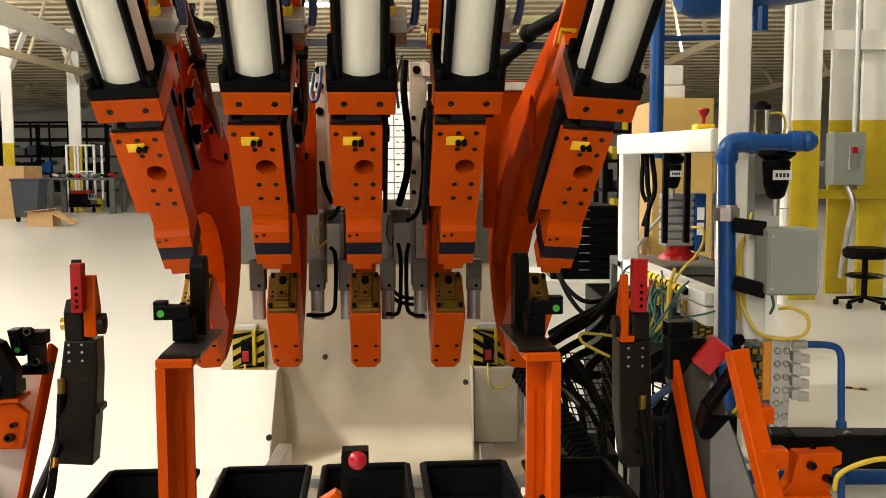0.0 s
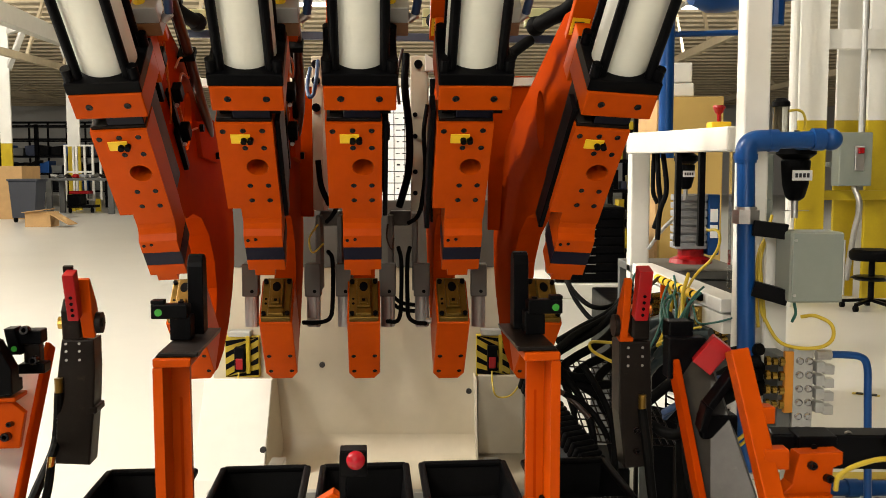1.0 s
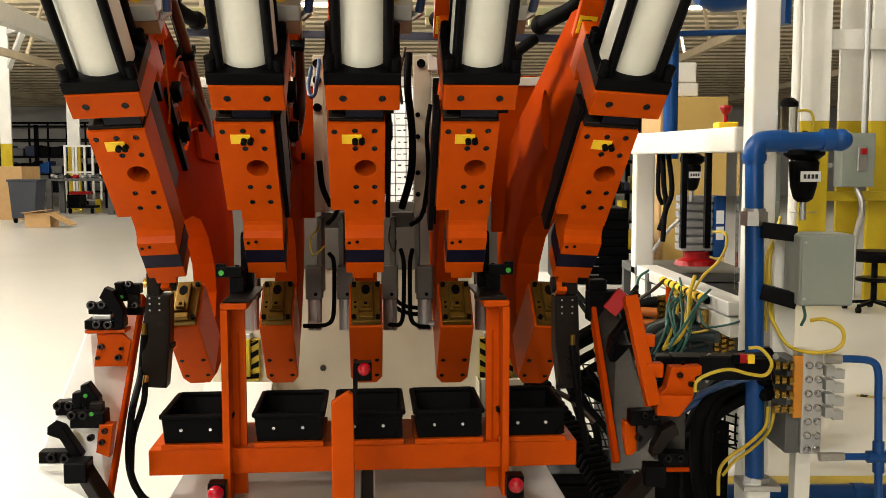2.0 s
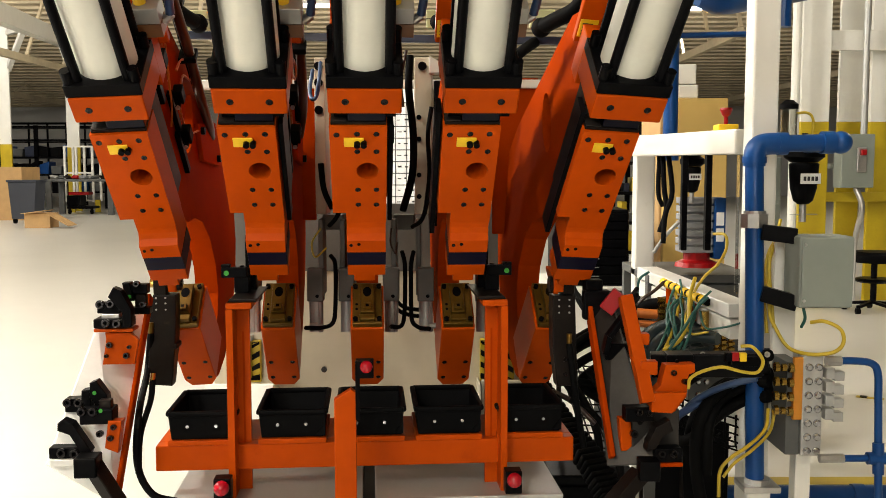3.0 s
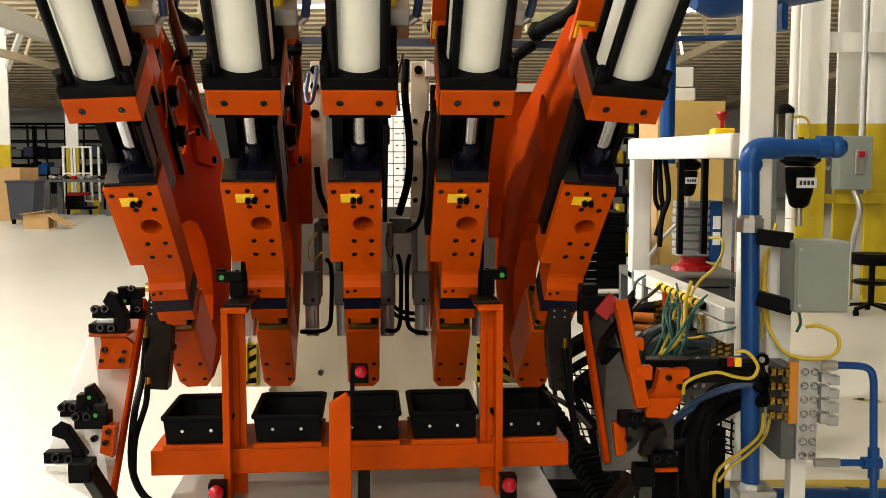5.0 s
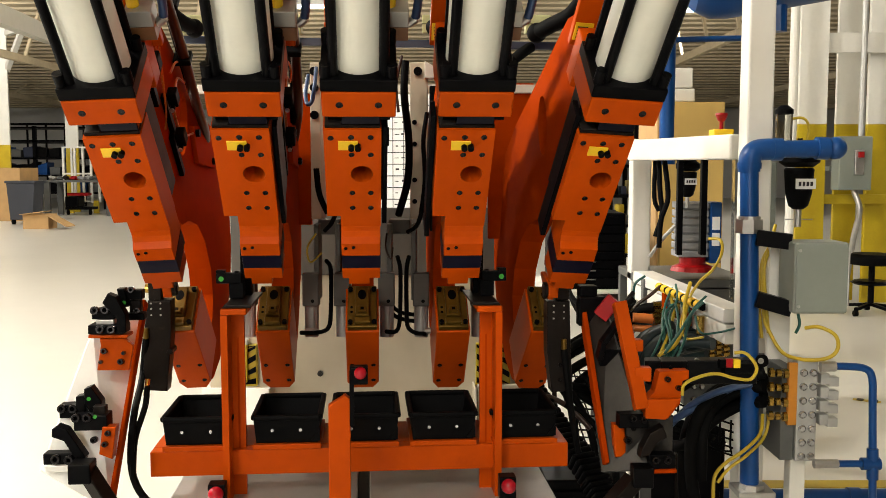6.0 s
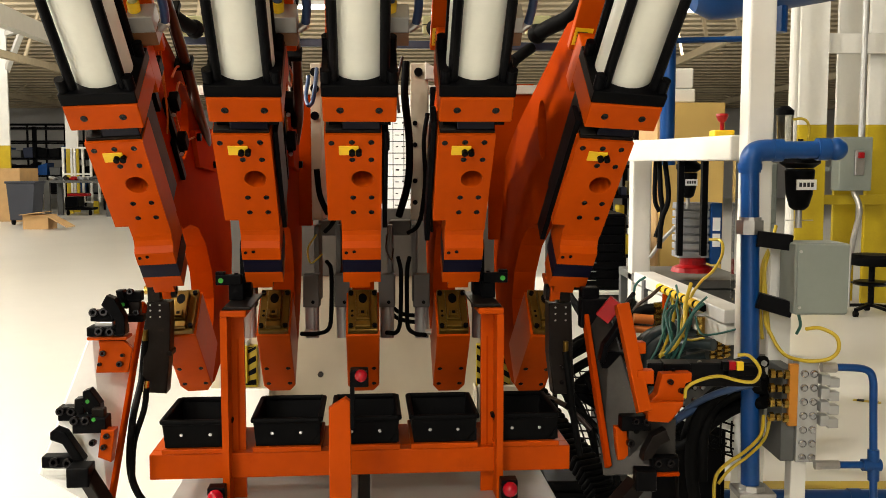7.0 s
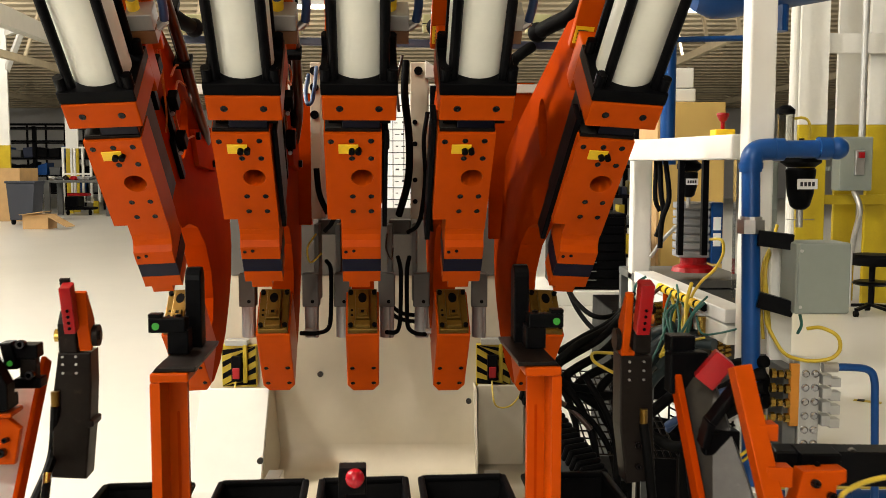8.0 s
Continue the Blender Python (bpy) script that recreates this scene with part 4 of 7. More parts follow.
# ---- machine frame behind the presses ----
def machine():
    m = thing("machine_base", pose(0, 0, 0), "cream painted steel machine base with a recessed chute", "machine base")
    xl, xr, xi0, xi1 = -0.80, 0.272, -0.575, 0.105
    yb = 3.16
    # front panel with its foot set forward, and the flat panel on the other side
    # Left panel white, right one cream: the stronger left light is in the colour.
    g = B()
    prism(g, [(3.04, 0.725), (2.86, 0.44), (2.70, 0.0), (2.72, 0.0), (2.88, 0.44), (3.06, 0.725)], xl, xi0, "x", 0.002)
    part("front_panel", g, WHITE, m)
    g = B()
    box(g, xi1 + 0.012, xr, 3.10, 3.12, 0.452, 0.725, 0.003)
    part("front_panel", g, CREAM, m)
    g = B()
    box(g, -0.80, 0.29, yb, yb + 0.02, 0.0, 1.09, 0.002)
    part("back_panel", g, CREAM, m, "cream sheet panel")
    # Top of the cream back panel, greyed: press shade is in its colour.
    g = B()
    box(g, -0.72, 0.26, yb - 0.004, yb + 0.02, 1.091, 1.32, 0.002)
    part("upper_panel", g, GREY_WITH_SHADE, m, "cream sheet panel greyed for shade")
    # chute: side sheets tapering to the back, floor rolled up into the back panel
    for side, (xf, xt, xb) in ((-1, (xi0, xi0 - 0.006, xi0 + 0.018)), (1, (xi1, xi1 - 0.004, xi1 + 0.006))):
        g = B()
        top, low = [], []
        for (y, z, x) in ((3.055, 0.722, xf), (yb - 0.001, 0.722, xt), (yb - 0.001, 0.43, xb), (2.875, 0.40, xf)):
            top.append(g.verts.new((x, y, z))), low.append(g.verts.new((x + side * 0.006, y, z)))
        g.faces.new(top), g.faces.new(list(reversed(low)))
        for a in range(4):
            b = (a + 1) % 4
            g.faces.new((top[a], top[b], low[b], low[a]))
        bmesh.ops.recalc_face_normals(g, faces=g.faces)
        part("chute_side", g, CREAM, m)
    g = B()
    arc = [(3.159 - 0.075 + 0.075 * math.sin(a), 0.505 - 0.075 * math.cos(a)) for a in [math.radians(9 * k) for k in range(11)]]
    prism(g, [(2.83, 0.416)] + arc + [(3.1595, 0.40), (2.83, 0.40)], xi0 + 0.004, 0.40, "x")
    part("chute_floor", g, CREAM, m, "curved cream chute floor", smooth=True)
    g = B()
    box(g, -0.74, 0.42, 2.80, 2.829, 0.39, 0.424, 0.003)
    part("front_lip", g, ALU, m, "aluminium lip along the chute")
    g = B()
    box(g, xl, xr, 2.30, 2.59, 0.0, 0.36, 0.004)
    box(g, -0.62, -0.56, 1.05, 2.30, 0.0, 0.30, 0.004)
    part("plinth", g, GREY, m)
    for s in (-0.30, 0.30):
        g = B()
        box(g, -0.165 + s - 0.02, -0.165 + s + 0.02, 0.95, 2.55, 0.56, 0.615, 0.002, )
        part("linear_rail", g, STEEL, m, "ground steel linear rail")
        for y in (1.0, 1.75, 2.45):
            g = B()
            box(g, -0.165 + s - 0.025, -0.165 + s + 0.025, y, y + 0.06, 0.0, 0.56, 0.003)
            part("leg", g, WHITE, m)
    for x, y, d in ((563, 668, 3.12), (830, 717, 3.12), (452, 828, 2.84)):
        bolt(m, (((x - 784) / 1650) * d, d + 0.02, 1.45 - (y - 301) / 1650 * d), (0, -1, 0), 0.010, 0.010, SHADED_STEEL)
    # uprights, gussets and cross bars
    def upright(name, p0, p1, w, d, mat, label=""):
        g = B()
        a, b = Vector(p0), Vector(p1)
        box(g, a.x - w / 2, a.x + w / 2, a.y, a.y + d, min(a.z, b.z), max(a.z, b.z), 0.003)
        return part(name, g, mat, m, label)
    for x, w, zb in ((561, 0.030, 1.31), (742, 0.05, 1.31)):
        u = upright("upright", ((x - 784) / 1650 * 2.62, 2.62, zb), (0, 0, 1.745), w, 0.10, CREAM, "cream painted upright plate")
        for zz in (1.60, 1.675, 1.72) if x == 561 else (1.72,):
            bolt(u, ((x - 784) / 1650 * 2.62 - 0.002, 2.62, zz), (0, -1, 0), 0.012, 0.012)
    g = B()
    prism(g, [(-0.050, 1.70), (0.045, 1.70), (0.045, 1.716), (0.012, 1.722), (0.006, 1.742), (-0.006, 1.742), (-0.014, 1.726), (-0.050, 1.748)], 2.60, 2.66, "y", 0.002)
    part("hose_bracket", g, WHITE, m, "white painted hose bracket")
    g = B()
    box(g, -0.036, -0.010, 2.55, 2.615, 1.28, 1.675, 0.004)
    part("valve_body", g, BLACK, m, "black valve body")
    for z in (1.36, 1.42, 1.52, 1.58):
        bolt(m, ((742 - 784) / 1650 * 2.62 - 0.012, 2.62, z), (0, -1, 0), 0.007, 0.006)
    for pts in ([(-0.048, 2.505, 1.406), (-0.055, 2.500, 1.346), (-0.070, 2.516, 1.299), (-0.096, 2.545, 1.279)], [(-0.042, 2.522, 1.602), (-0.052, 2.516, 1.527), (-0.048, 2.507, 1.421), (-0.061, 2.518, 1.315)],
                [(-0.273, 2.505, 1.406), (-0.277, 2.481, 1.354), (-0.297, 2.497, 1.308), (-0.319, 2.515, 1.284)]):
        g = B()
        hose(g, pts, 0.006, 8)
        part("air_tube", g, RUBBER, m)
    for x in (582, 707):
        g = B()
        xx = (x - 784) / 1650 * 2.6
        box(g, xx - 0.03, xx + 0.03, 2.6, 2.66, 1.268, 1.31, 0.003)
        part("cross_bracket", g, GREY_WITH_SHADE, m)
    for x in (562, 600, 690, 733):
        g = B()
        xx = (x - 784) / 1650 * 2.58
        box(g, xx - 0.007, xx + 0.007, 2.55, 2.62, 1.09, 1.30, 0.002)
        part("guide_plate", g, GREY_WITH_SHADE, m)
    for x in (435, 548, 604, 683, 745, 848):
        xx = (x - 784) / 1650 * 2.5
        g = B()
        box(g, xx - 0.022, xx + 0.022, 2.5, 2.54, 1.08, 1.17, 0.003)
        part("slide_foot", g, GREY_WITH_SHADE, m)
        bolt(m, (xx + 0.006, 2.5, 1.095), (0, -1, 0), 0.005, 0.003)
        g = B()
        rod(g, (xx, 2.525, 0.995), (xx, 2.525, 1.08), 0.019, 20)
        rod(g, (xx + 0.012, 2.51, 0.995), (xx + 0.012, 2.51, 1.08), 0.006, 8)
        part("balance_cylinder", g, ALU, m, "small aluminium air cylinder", smooth=True)
    for p in ([(-0.377, 2.452, 1.017), (-0.342, 2.492, 1.010), (-0.314, 2.522, 1.017), (-0.306, 2.526, 1.059), (-0.306, 2.536, 1.174), (-0.321, 2.558, 1.200)],
              [(-0.150, 2.452, 1.020), (-0.128, 2.492, 1.013), (-0.119, 2.523, 1.028), (-0.116, 2.528, 1.082), (-0.116, 2.536, 1.174), (-0.125, 2.559, 1.211)],
              [(-0.048, 2.452, 1.014), (-0.075, 2.492, 1.010), (-0.096, 2.523, 1.023), (-0.099, 2.527, 1.074), (-0.099, 2.536, 1.174), (-0.093, 2.559, 1.211)]):
        g = B()
        hose(g, p, 0.006)
        part("air_tube", g, RUBBER, m, "black air tube")
    for k in range(2):
        g = B()
        hose(g, [(-0.151, 2.578, 1.083), (-0.133, 2.596, 1.059), (-0.110, 2.595, 1.047), (-0.076, 2.575, 1.046)] if k else [(-0.151, 2.576, 1.059), (-0.130, 2.594, 1.037), (-0.102, 2.594, 1.028), (-0.072, 2.574, 1.028)], 0.006)
        part("air_tube", g, RUBBER, m)
    for x in (536, 752):
        g = B()
        p = Vector(((x - 784) / 1650 * 2.48, 2.5, 1.45 - (591 - 301) / 1650 * 2.48))
        rod(g, p, p + Vector((0.022, 0, 0)), 0.008, 10)
        rod(g, p + Vector((0.022, 0, 0)), p + Vector((0.036, 0, 0)), 0.005, 10)
        part("tube_fitting", g, STEEL, m)
    for p, q in (((0.133, 2.771, 1.700), (0.266, 2.732, 1.245)), ((-0.462, 2.769, 1.675), (-0.387, 2.736, 1.286))):
        w = fbox(m, "brace_plate", p, q, 0.02, ORANGE_SHADED, "orange painted brace plate", 0.003)
        caps(w, [((p[0] + q[0]) / 2, p[1] - 0.001, p[2] + (q[2] - p[2]) * t) for t in (0.15, 0.5, 0.85)], 0.008)
    # header bar with clamps
    g = B()
    beam(g, (-0.768, 2.762, 1.826), (0.373, 2.760, 1.806), 0.02, 0.022, 0.002)
    part("header_bar", g, NAVY_PAINT, m, "dark blue header bar")
    g = B()
    box(g, -0.75, 0.30, 2.74, 2.78, 1.67, 1.695, 0.003)
    part("cable_shelf", g, WHITE, m)
    for x in (345, 515, 770, 950):
        p = Vector((((x - 784) / 1650) * 2.7, 2.70, 1.862))
        g = B()
        box(g, p.x - 0.036, p.x + 0.036, p.y, p.y + 0.04, p.z - 0.026, p.z + 0.026, 0.003)
        c = part("hose_clamp", g, OLIVE, m, "pale olive split hose clamp")
        g = B()
        box(g, p.x - 0.037, p.x + 0.037, p.y - 0.001, p.y + 0.04, p.z - 0.001, p.z + 0.001)
        part("split", g, BLACK, c)
    for pts, r in (([(-0.708, 2.703, 1.850), (-0.728, 2.644, 1.860), (-0.748, 2.596, 1.883), (-0.756, 2.550, 1.935)], 0.021),
                   ([(0.268, 2.702, 1.837), (0.301, 2.643, 1.849), (0.349, 2.595, 1.870), (0.388, 2.549, 1.920)], 0.022),
                   ([(-0.026, 2.704, 1.853), (0.009, 2.644, 1.860), (0.057, 2.647, 1.891)], 0.018),
                   ([(0.198, 2.736, 1.761), (0.231, 2.738, 1.786), (0.257, 2.760, 1.805)], 0.016)):
        g = B()
        hose(g, pts, r, 14)
        part("main_hose", g, RUBBER, m, "thick black air hose", smooth=True)
        g = B()
        bmesh.ops.create_uvsphere(g, u_segments=16, v_segments=10, radius=r * 1.3, matrix=Matrix.Translation(pts[0]))
        part("hose_end", g, RUBBER, m, smooth=True)
    # black bundles beside the middle press
    for pts, r, mt in (([(-0.098, 2.483, 1.733), (-0.101, 2.475, 1.644), (-0.091, 2.516, 1.527), (-0.094, 2.507, 1.421), (-0.121, 2.549, 1.325)], 0.010, RUBBER),
                   ([(-0.107, 2.484, 1.747), (-0.122, 2.478, 1.673), (-0.116, 2.471, 1.599)], 0.004, BROWN_TUBE),
                   ([(-0.339, 2.532, 1.720), (-0.336, 2.478, 1.673), (-0.343, 2.474, 1.629), (-0.355, 2.473, 1.620), (-0.365, 2.506, 1.649), (-0.363, 2.550, 1.703)], 0.0055, DKBLUE_HOSE),
                   ([(-0.339, 2.509, 1.452), (-0.333, 2.523, 1.383), (-0.315, 2.549, 1.331)], 0.008, RUBBER),
                   ([(-0.333, 2.444, 1.281), (-0.351, 2.411, 1.247), (-0.343, 2.408, 1.210), (-0.318, 2.440, 1.230)], 0.0025, YCABLE),
                   ([(-0.147, 2.444, 1.281), (-0.148, 2.411, 1.247), (-0.135, 2.409, 1.218), (-0.131, 2.441, 1.244)], 0.0025, BROWN_TUBE)):
        g = B()
        hose(g, pts, r, 10)
        part("hose", g, mt, m, smooth=True)


def hazard_box(x, y, flip):
    """Interlock switch on a striped plate."""
    d = 3.13
    px, pz = (x - 784) / 1650 * d, 1.45 - (y - 301) / 1650 * d
    h = thing("interlock_box", pose(px, 3.135, pz) @ Matrix.Scale(1.08, 4), "yellow and black striped plate with a red interlock switch", "switch", "interlock switches")
    g = B()
    box(g, -0.054, 0.054, -0.004, 0.02, -0.066, 0.066, 0.002)
    part("plate", g, YELLOW, h)
    for k in range(-3, 4):
        c = k * 0.038
        pts = []
        for X, Z in ((-0.052, c - 0.030 - 0.012), (0.052, c + 0.030 - 0.012), (0.052, c + 0.030 + 0.006), (-0.052, c - 0.030 + 0.006)):
            pts.append((X * flip, max(-0.064, min(0.064, Z))))
        if len({round(p[1], 4) for p in pts}) > 2:
            g = B()
            prism(g, pts, -0.0062, -0.0045, "y")
            part("stripe", g, BLACK, h)
    g = B()
    box(g, -0.020, 0.012, -0.03, -0.0065, -0.045, 0.035, 0.003)
    s = part("switch_body", g, BLACK_PLASTIC, h)
    g = B()
    box(g, -0.015, 0.007, -0.034, -0.030, -0.035, 0.0, 0.002)
    part("switch_face", g, RED, s, "red switch face")
    g = B()
    box(g, 0.016, 0.028, -0.024, -0.0065, -0.05, 0.07, 0.002)
    part("hasp", g, YELLOW, h)
    g = B()
    box(g, -0.04, 0.03, -0.02, 0.02, 0.067, 0.085, 0.002)
    part("cable_clamp", g, ALU, h)
    g = B()
    e = -1 if flip > 0 else 1
    hose(g, [(-0.006, -0.03, -0.045), (-0.004, -0.08, -0.09), (0.012 if e > 0 else -0.02, -0.08, -0.115), (0.05 if e > 0 else -0.045, -0.08, -0.11), (0.085 if e > 0 else -0.052, -0.075, -0.07)], 0.0028)
    part("cable", g, YCABLE, h, "thin yellow cable")


# ---- presses: hoses, valve and sensors, added to each press ----
def press_dress(h, i):
    side = 1 if i < 3 else -1
    g = B()
    x0, x1 = (-0.058, 0.088) if i < 2 else (-0.068, 0.066) if i == 2 else (-0.078, 0.058)
    box(g, x0, x1, 0.205, 0.225, 0.03, 0.55, 0.003)
    plate = part("back_plate", g, ORANGE, h)
    g = B()
    rod(g, ((x1 if i < 2 else x0) * 0.72, 0.2045, 0.24), ((x1 if i < 2 else x0) * 0.72, 0.203, 0.24), 0.013, 18)
    part("tapped_hole", g, ORANGE_SHADED, plate)
    g = B()
    box(g, 0.045, 0.097, 0.15, 0.20, 0.112, 0.147, 0.002)
    v = part("valve_block", g, ALU, h, "silver valve block")
    g = B()
    box(g, 0.045, 0.097, 0.15, 0.20, 0.082, 0.1115, 0.001)
    part("valve_base", g, BROWN, v, "brown anodised valve base")
    g = B()
    hose(g, [(0.06, 0.175, 0.147), (0.063, 0.175, 0.195), (0.08, 0.165, 0.25), (0.10, 0.18, 0.285), (0.13, 0.21, 0.36)], 0.009, 10)
    part("air_hose", g, DKBLUE_HOSE if i else OLIVE, h, "blue grey air hose", smooth=True)
    g = B()
    rod(g, (0.06, 0.175, 0.147), (0.061, 0.175, 0.167), 0.0125, 12)
    part("fitting", g, YELLOW_TAG, h, "yellow fitting collar")
    g = B()
    hose(g, [(0.112, 0.18, 0.117), (0.116, 0.18, 0.16), (0.112, 0.18, 0.24), (0.105, 0.19, 0.34), (0.10, 0.21, 0.50)], 0.009, 10)
    part("air_hose", g, DKBLUE_HOSE, h, "blue air hose", smooth=True)
    g = B()
    rod(g, (0.097, 0.178, 0.102), (0.114, 0.18, 0.115), 0.009, 12)
    part("fitting", g, STEEL, h)
    # hoses run down the side of the frame
    e = 0.0 if i == 0 else 0.05
    g = B()
    hose(g, [(0.075, 0.34, 0.32), (0.062, 0.39, 0.12), (0.06, 0.425 + e * 0.6, -0.05), (0.06, 0.44 + e, -0.13), (0.06, 0.447 + e, -0.21), (0.058, 0.455 + e, -0.30), (0.05, 0.50 + e, -0.42), (0.036, 0.54, -0.50)], 0.0125, 10)
    part("main_hose", g, BROWN_TUBE, h, "dark brown hose", smooth=True)
    g = B()
    hose(g, [(0.060, 0.36, 0.32), (0.050, 0.41, 0.12), (0.047, 0.45 + e * 0.6, -0.05), (0.046, 0.465 + e, -0.14), (0.046, 0.475 + e, -0.24), (0.043, 0.50 + e, -0.34), (0.036, 0.54, -0.44)], 0.0095, 10)
    part("main_hose", g, RUBBER, h, "black air hose", smooth=True)
    for z in (-0.02, -0.17):
        g = B()
        box(g, 0.034, 0.076, 0.425 + e * 0.7, 0.468 + e * 0.7, z - 0.008, z + 0.008, 0.003)
        part("hose_strap", g, BLACK_PLASTIC, h)
    g = B()
    hose(g, [(0.045, 0.353, -0.143), (0.046, 0.41, -0.155), (0.047, 0.452, -0.19), (0.048, 0.47, -0.225), (0.047, 0.44, -0.235), (0.045, 0.394, -0.189), (0.044, 0.33, -0.20), (0.044, 0.306, -0.22), (0.043, 0.32, -0.30), (0.04, 0.43, -0.386)], 0.0028, 6)
    part("signal_tube", g, ORANGE_TUBE, h, "translucent amber tube")
    g = B()
    prism(g, [(0.432, -0.365), (0.60, -0.50), (0.541, -0.607), (0.397, -0.458)], 0.0305, 0.043, "x", 0.002)
    bk = part("side_bracket", g, ORANGE_SHADED, h)
    for y, z in ((0.44, -0.395), (0.53, -0.57)):
        bolt(bk, (0.043, y, z), (1, 0, 0), 0.010, 0.010)
    for k in range(2):
        g = B()
        hose(g, [(0.05 + 0.012 * k, 0.22, 0.16), (0.058 + 0.01 * k, 0.26, 0.05), (0.05, 0.27 + 0.02 * k, -0.06), (0.045, 0.25, -0.16), (0.04, 0.22, -0.2)], 0.0022, 6)
        part("signal_tube", g, ORANGE_TUBE, h, "translucent amber tube")
    # proximity sensors on the inner side of the guide
    g = B()
    if side > 0:
        box(g, 0.046, 0.056, 0.02, 0.06, -0.30, -0.03, 0.002)
    else:
        box(g, -0.083, -0.072, 0.02, 0.07, -0.34, -0.005, 0.002)
    part("guide_rail", g, BLACK, h)
    for k, (y, z) in enumerate(((0.21, -0.03), (0.27, -0.17), (0.25, -0.27)) if side > 0 else ()):
        g = B()
        box(g, side * 0.031, side * 0.043, y, y + 0.02, z - 0.10, z + 0.02, 0.002)
        s = part("sensor_rail", g, BLACK, h)
        g = B()
        box(g, side * 0.044, side * 0.066, y + 0.004, y + 0.036, z - 0.012, z + 0.024, 0.003)
        rod(g, (side * 0.054, y - 0.008, z - 0.008), (side * 0.054, y + 0.02, z - 0.008), 0.006, 10)
        part("sensor", g, BLACK_PLASTIC, s)
        g = B()
        rod(g, (side * 0.054, y - 0.013, z - 0.008), (side * 0.054, y - 0.0085, z - 0.008), 0.005, 10)
        part("sensor_tip", g, STEEL, s)
    if i > 1:
        g = B()
        box(g, x0 + 0.003, x0 + 0.040, 0.2025, 0.2045, 0.045, 0.085)
        lab = part("warning_label", g, YELLOW_TAG, h, "yellow warning label with small print")
        for k in range(4):
            g = B()
            box(g, x0 + 0.008, x0 + 0.034 - 0.005 * (k % 2), 0.2012, 0.202, 0.051 + 0.008 * k, 0.0535 + 0.008 * k)
            part("print_line", g, INK, lab)


# ---- right side: air supply frame ----
def air_frame():
    m = thing("air_supply_frame", pose(0, 0, 0), "white square tube frame carrying air supply", "frame")
    def up(name, p, w, d, z0, z1, mat=WHITE):
        g = B()
        box(g, p[0] - w / 2, p[0] + w / 2, p[1], p[1] + d, z0, z1, 0.006)
        return part(name, g, mat, m)
    up("post", (0.854, 2.529, 1.452), 0.072, 0.072, 0.0, 2.3)
    up("post", (0.731, 3.432, 1.452), 0.070, 0.072, 0.0, 1.56)
    g = B()
    beam(g, (0.696, 3.378, 1.517), (0.851, 2.675, 1.513), 0.07, 0.072, 0.006)
    part("rail", g, WHITE, m)
    for k, (a, b) in enumerate((((0.721, 3.340, 1.066), (0.829, 2.614, 1.037)),)):
        g = B()
        beam(g, a, b, 0.075, 0.04, 0.003)
        part("cable_tray", g, LIT_STEEL, m, "slotted aluminium cable tray")
        g = B()
        beam(g, Vector(a) + Vector((0, 0, -0.055)), Vector(b) + Vector((0, 0, -0.055)), 0.06, 0.055, 0.003)
        part("lower_rail", g, WHITE, m)
    g = B()
    beam(g, (0.732, 3.241, 0.615), (0.955, 2.548, 0.729), 0.05, 0.05, 0.004)
    part("lower_rail", g, WHITE, m)
    g = B()
    box(g, 0.926, 1.000, 2.80, 2.812, 1.20, 1.470, 0.003)
    part("mount_plate", g, GREY_BOX, m, "grey mounting plate")
    g = B()
    box(g, 0.892, 0.926, 2.60, 2.812, 1.30, 1.34, 0.003)
    part("plate_arm", g, GREY_BOX, m)
    # clear guard
    g = B()
    beam(g, (0.842, 2.716, 1.287), (0.829, 2.656, 1.291), 0.004, 0.42, 0.0)
    gd = part("guard_sheet", g, CLEAR, m, "clear acrylic guard sheet")
    gd.visible_shadow = False
    for x, d in ((1196, 3.05), (1237, 2.91)):
        g = B()
        xx = (x - 784) / 1650 * d
        z0, z1 = 1.45 - (450 - 301) / 1650 * d, 1.45 + (301 - 252) / 1650 * d
        box(g, xx - 0.009, xx + 0.009, d - 0.06, d - 0.035, z0, z1, 0.002)
        s = part("strut", g, BLACK, m, "black slotted strut")
        for zz in (z1 - 0.015, z1 - 0.04):
            bolt(s, (xx, d - 0.06, zz), (0, -1, 0), 0.006, 0.004)


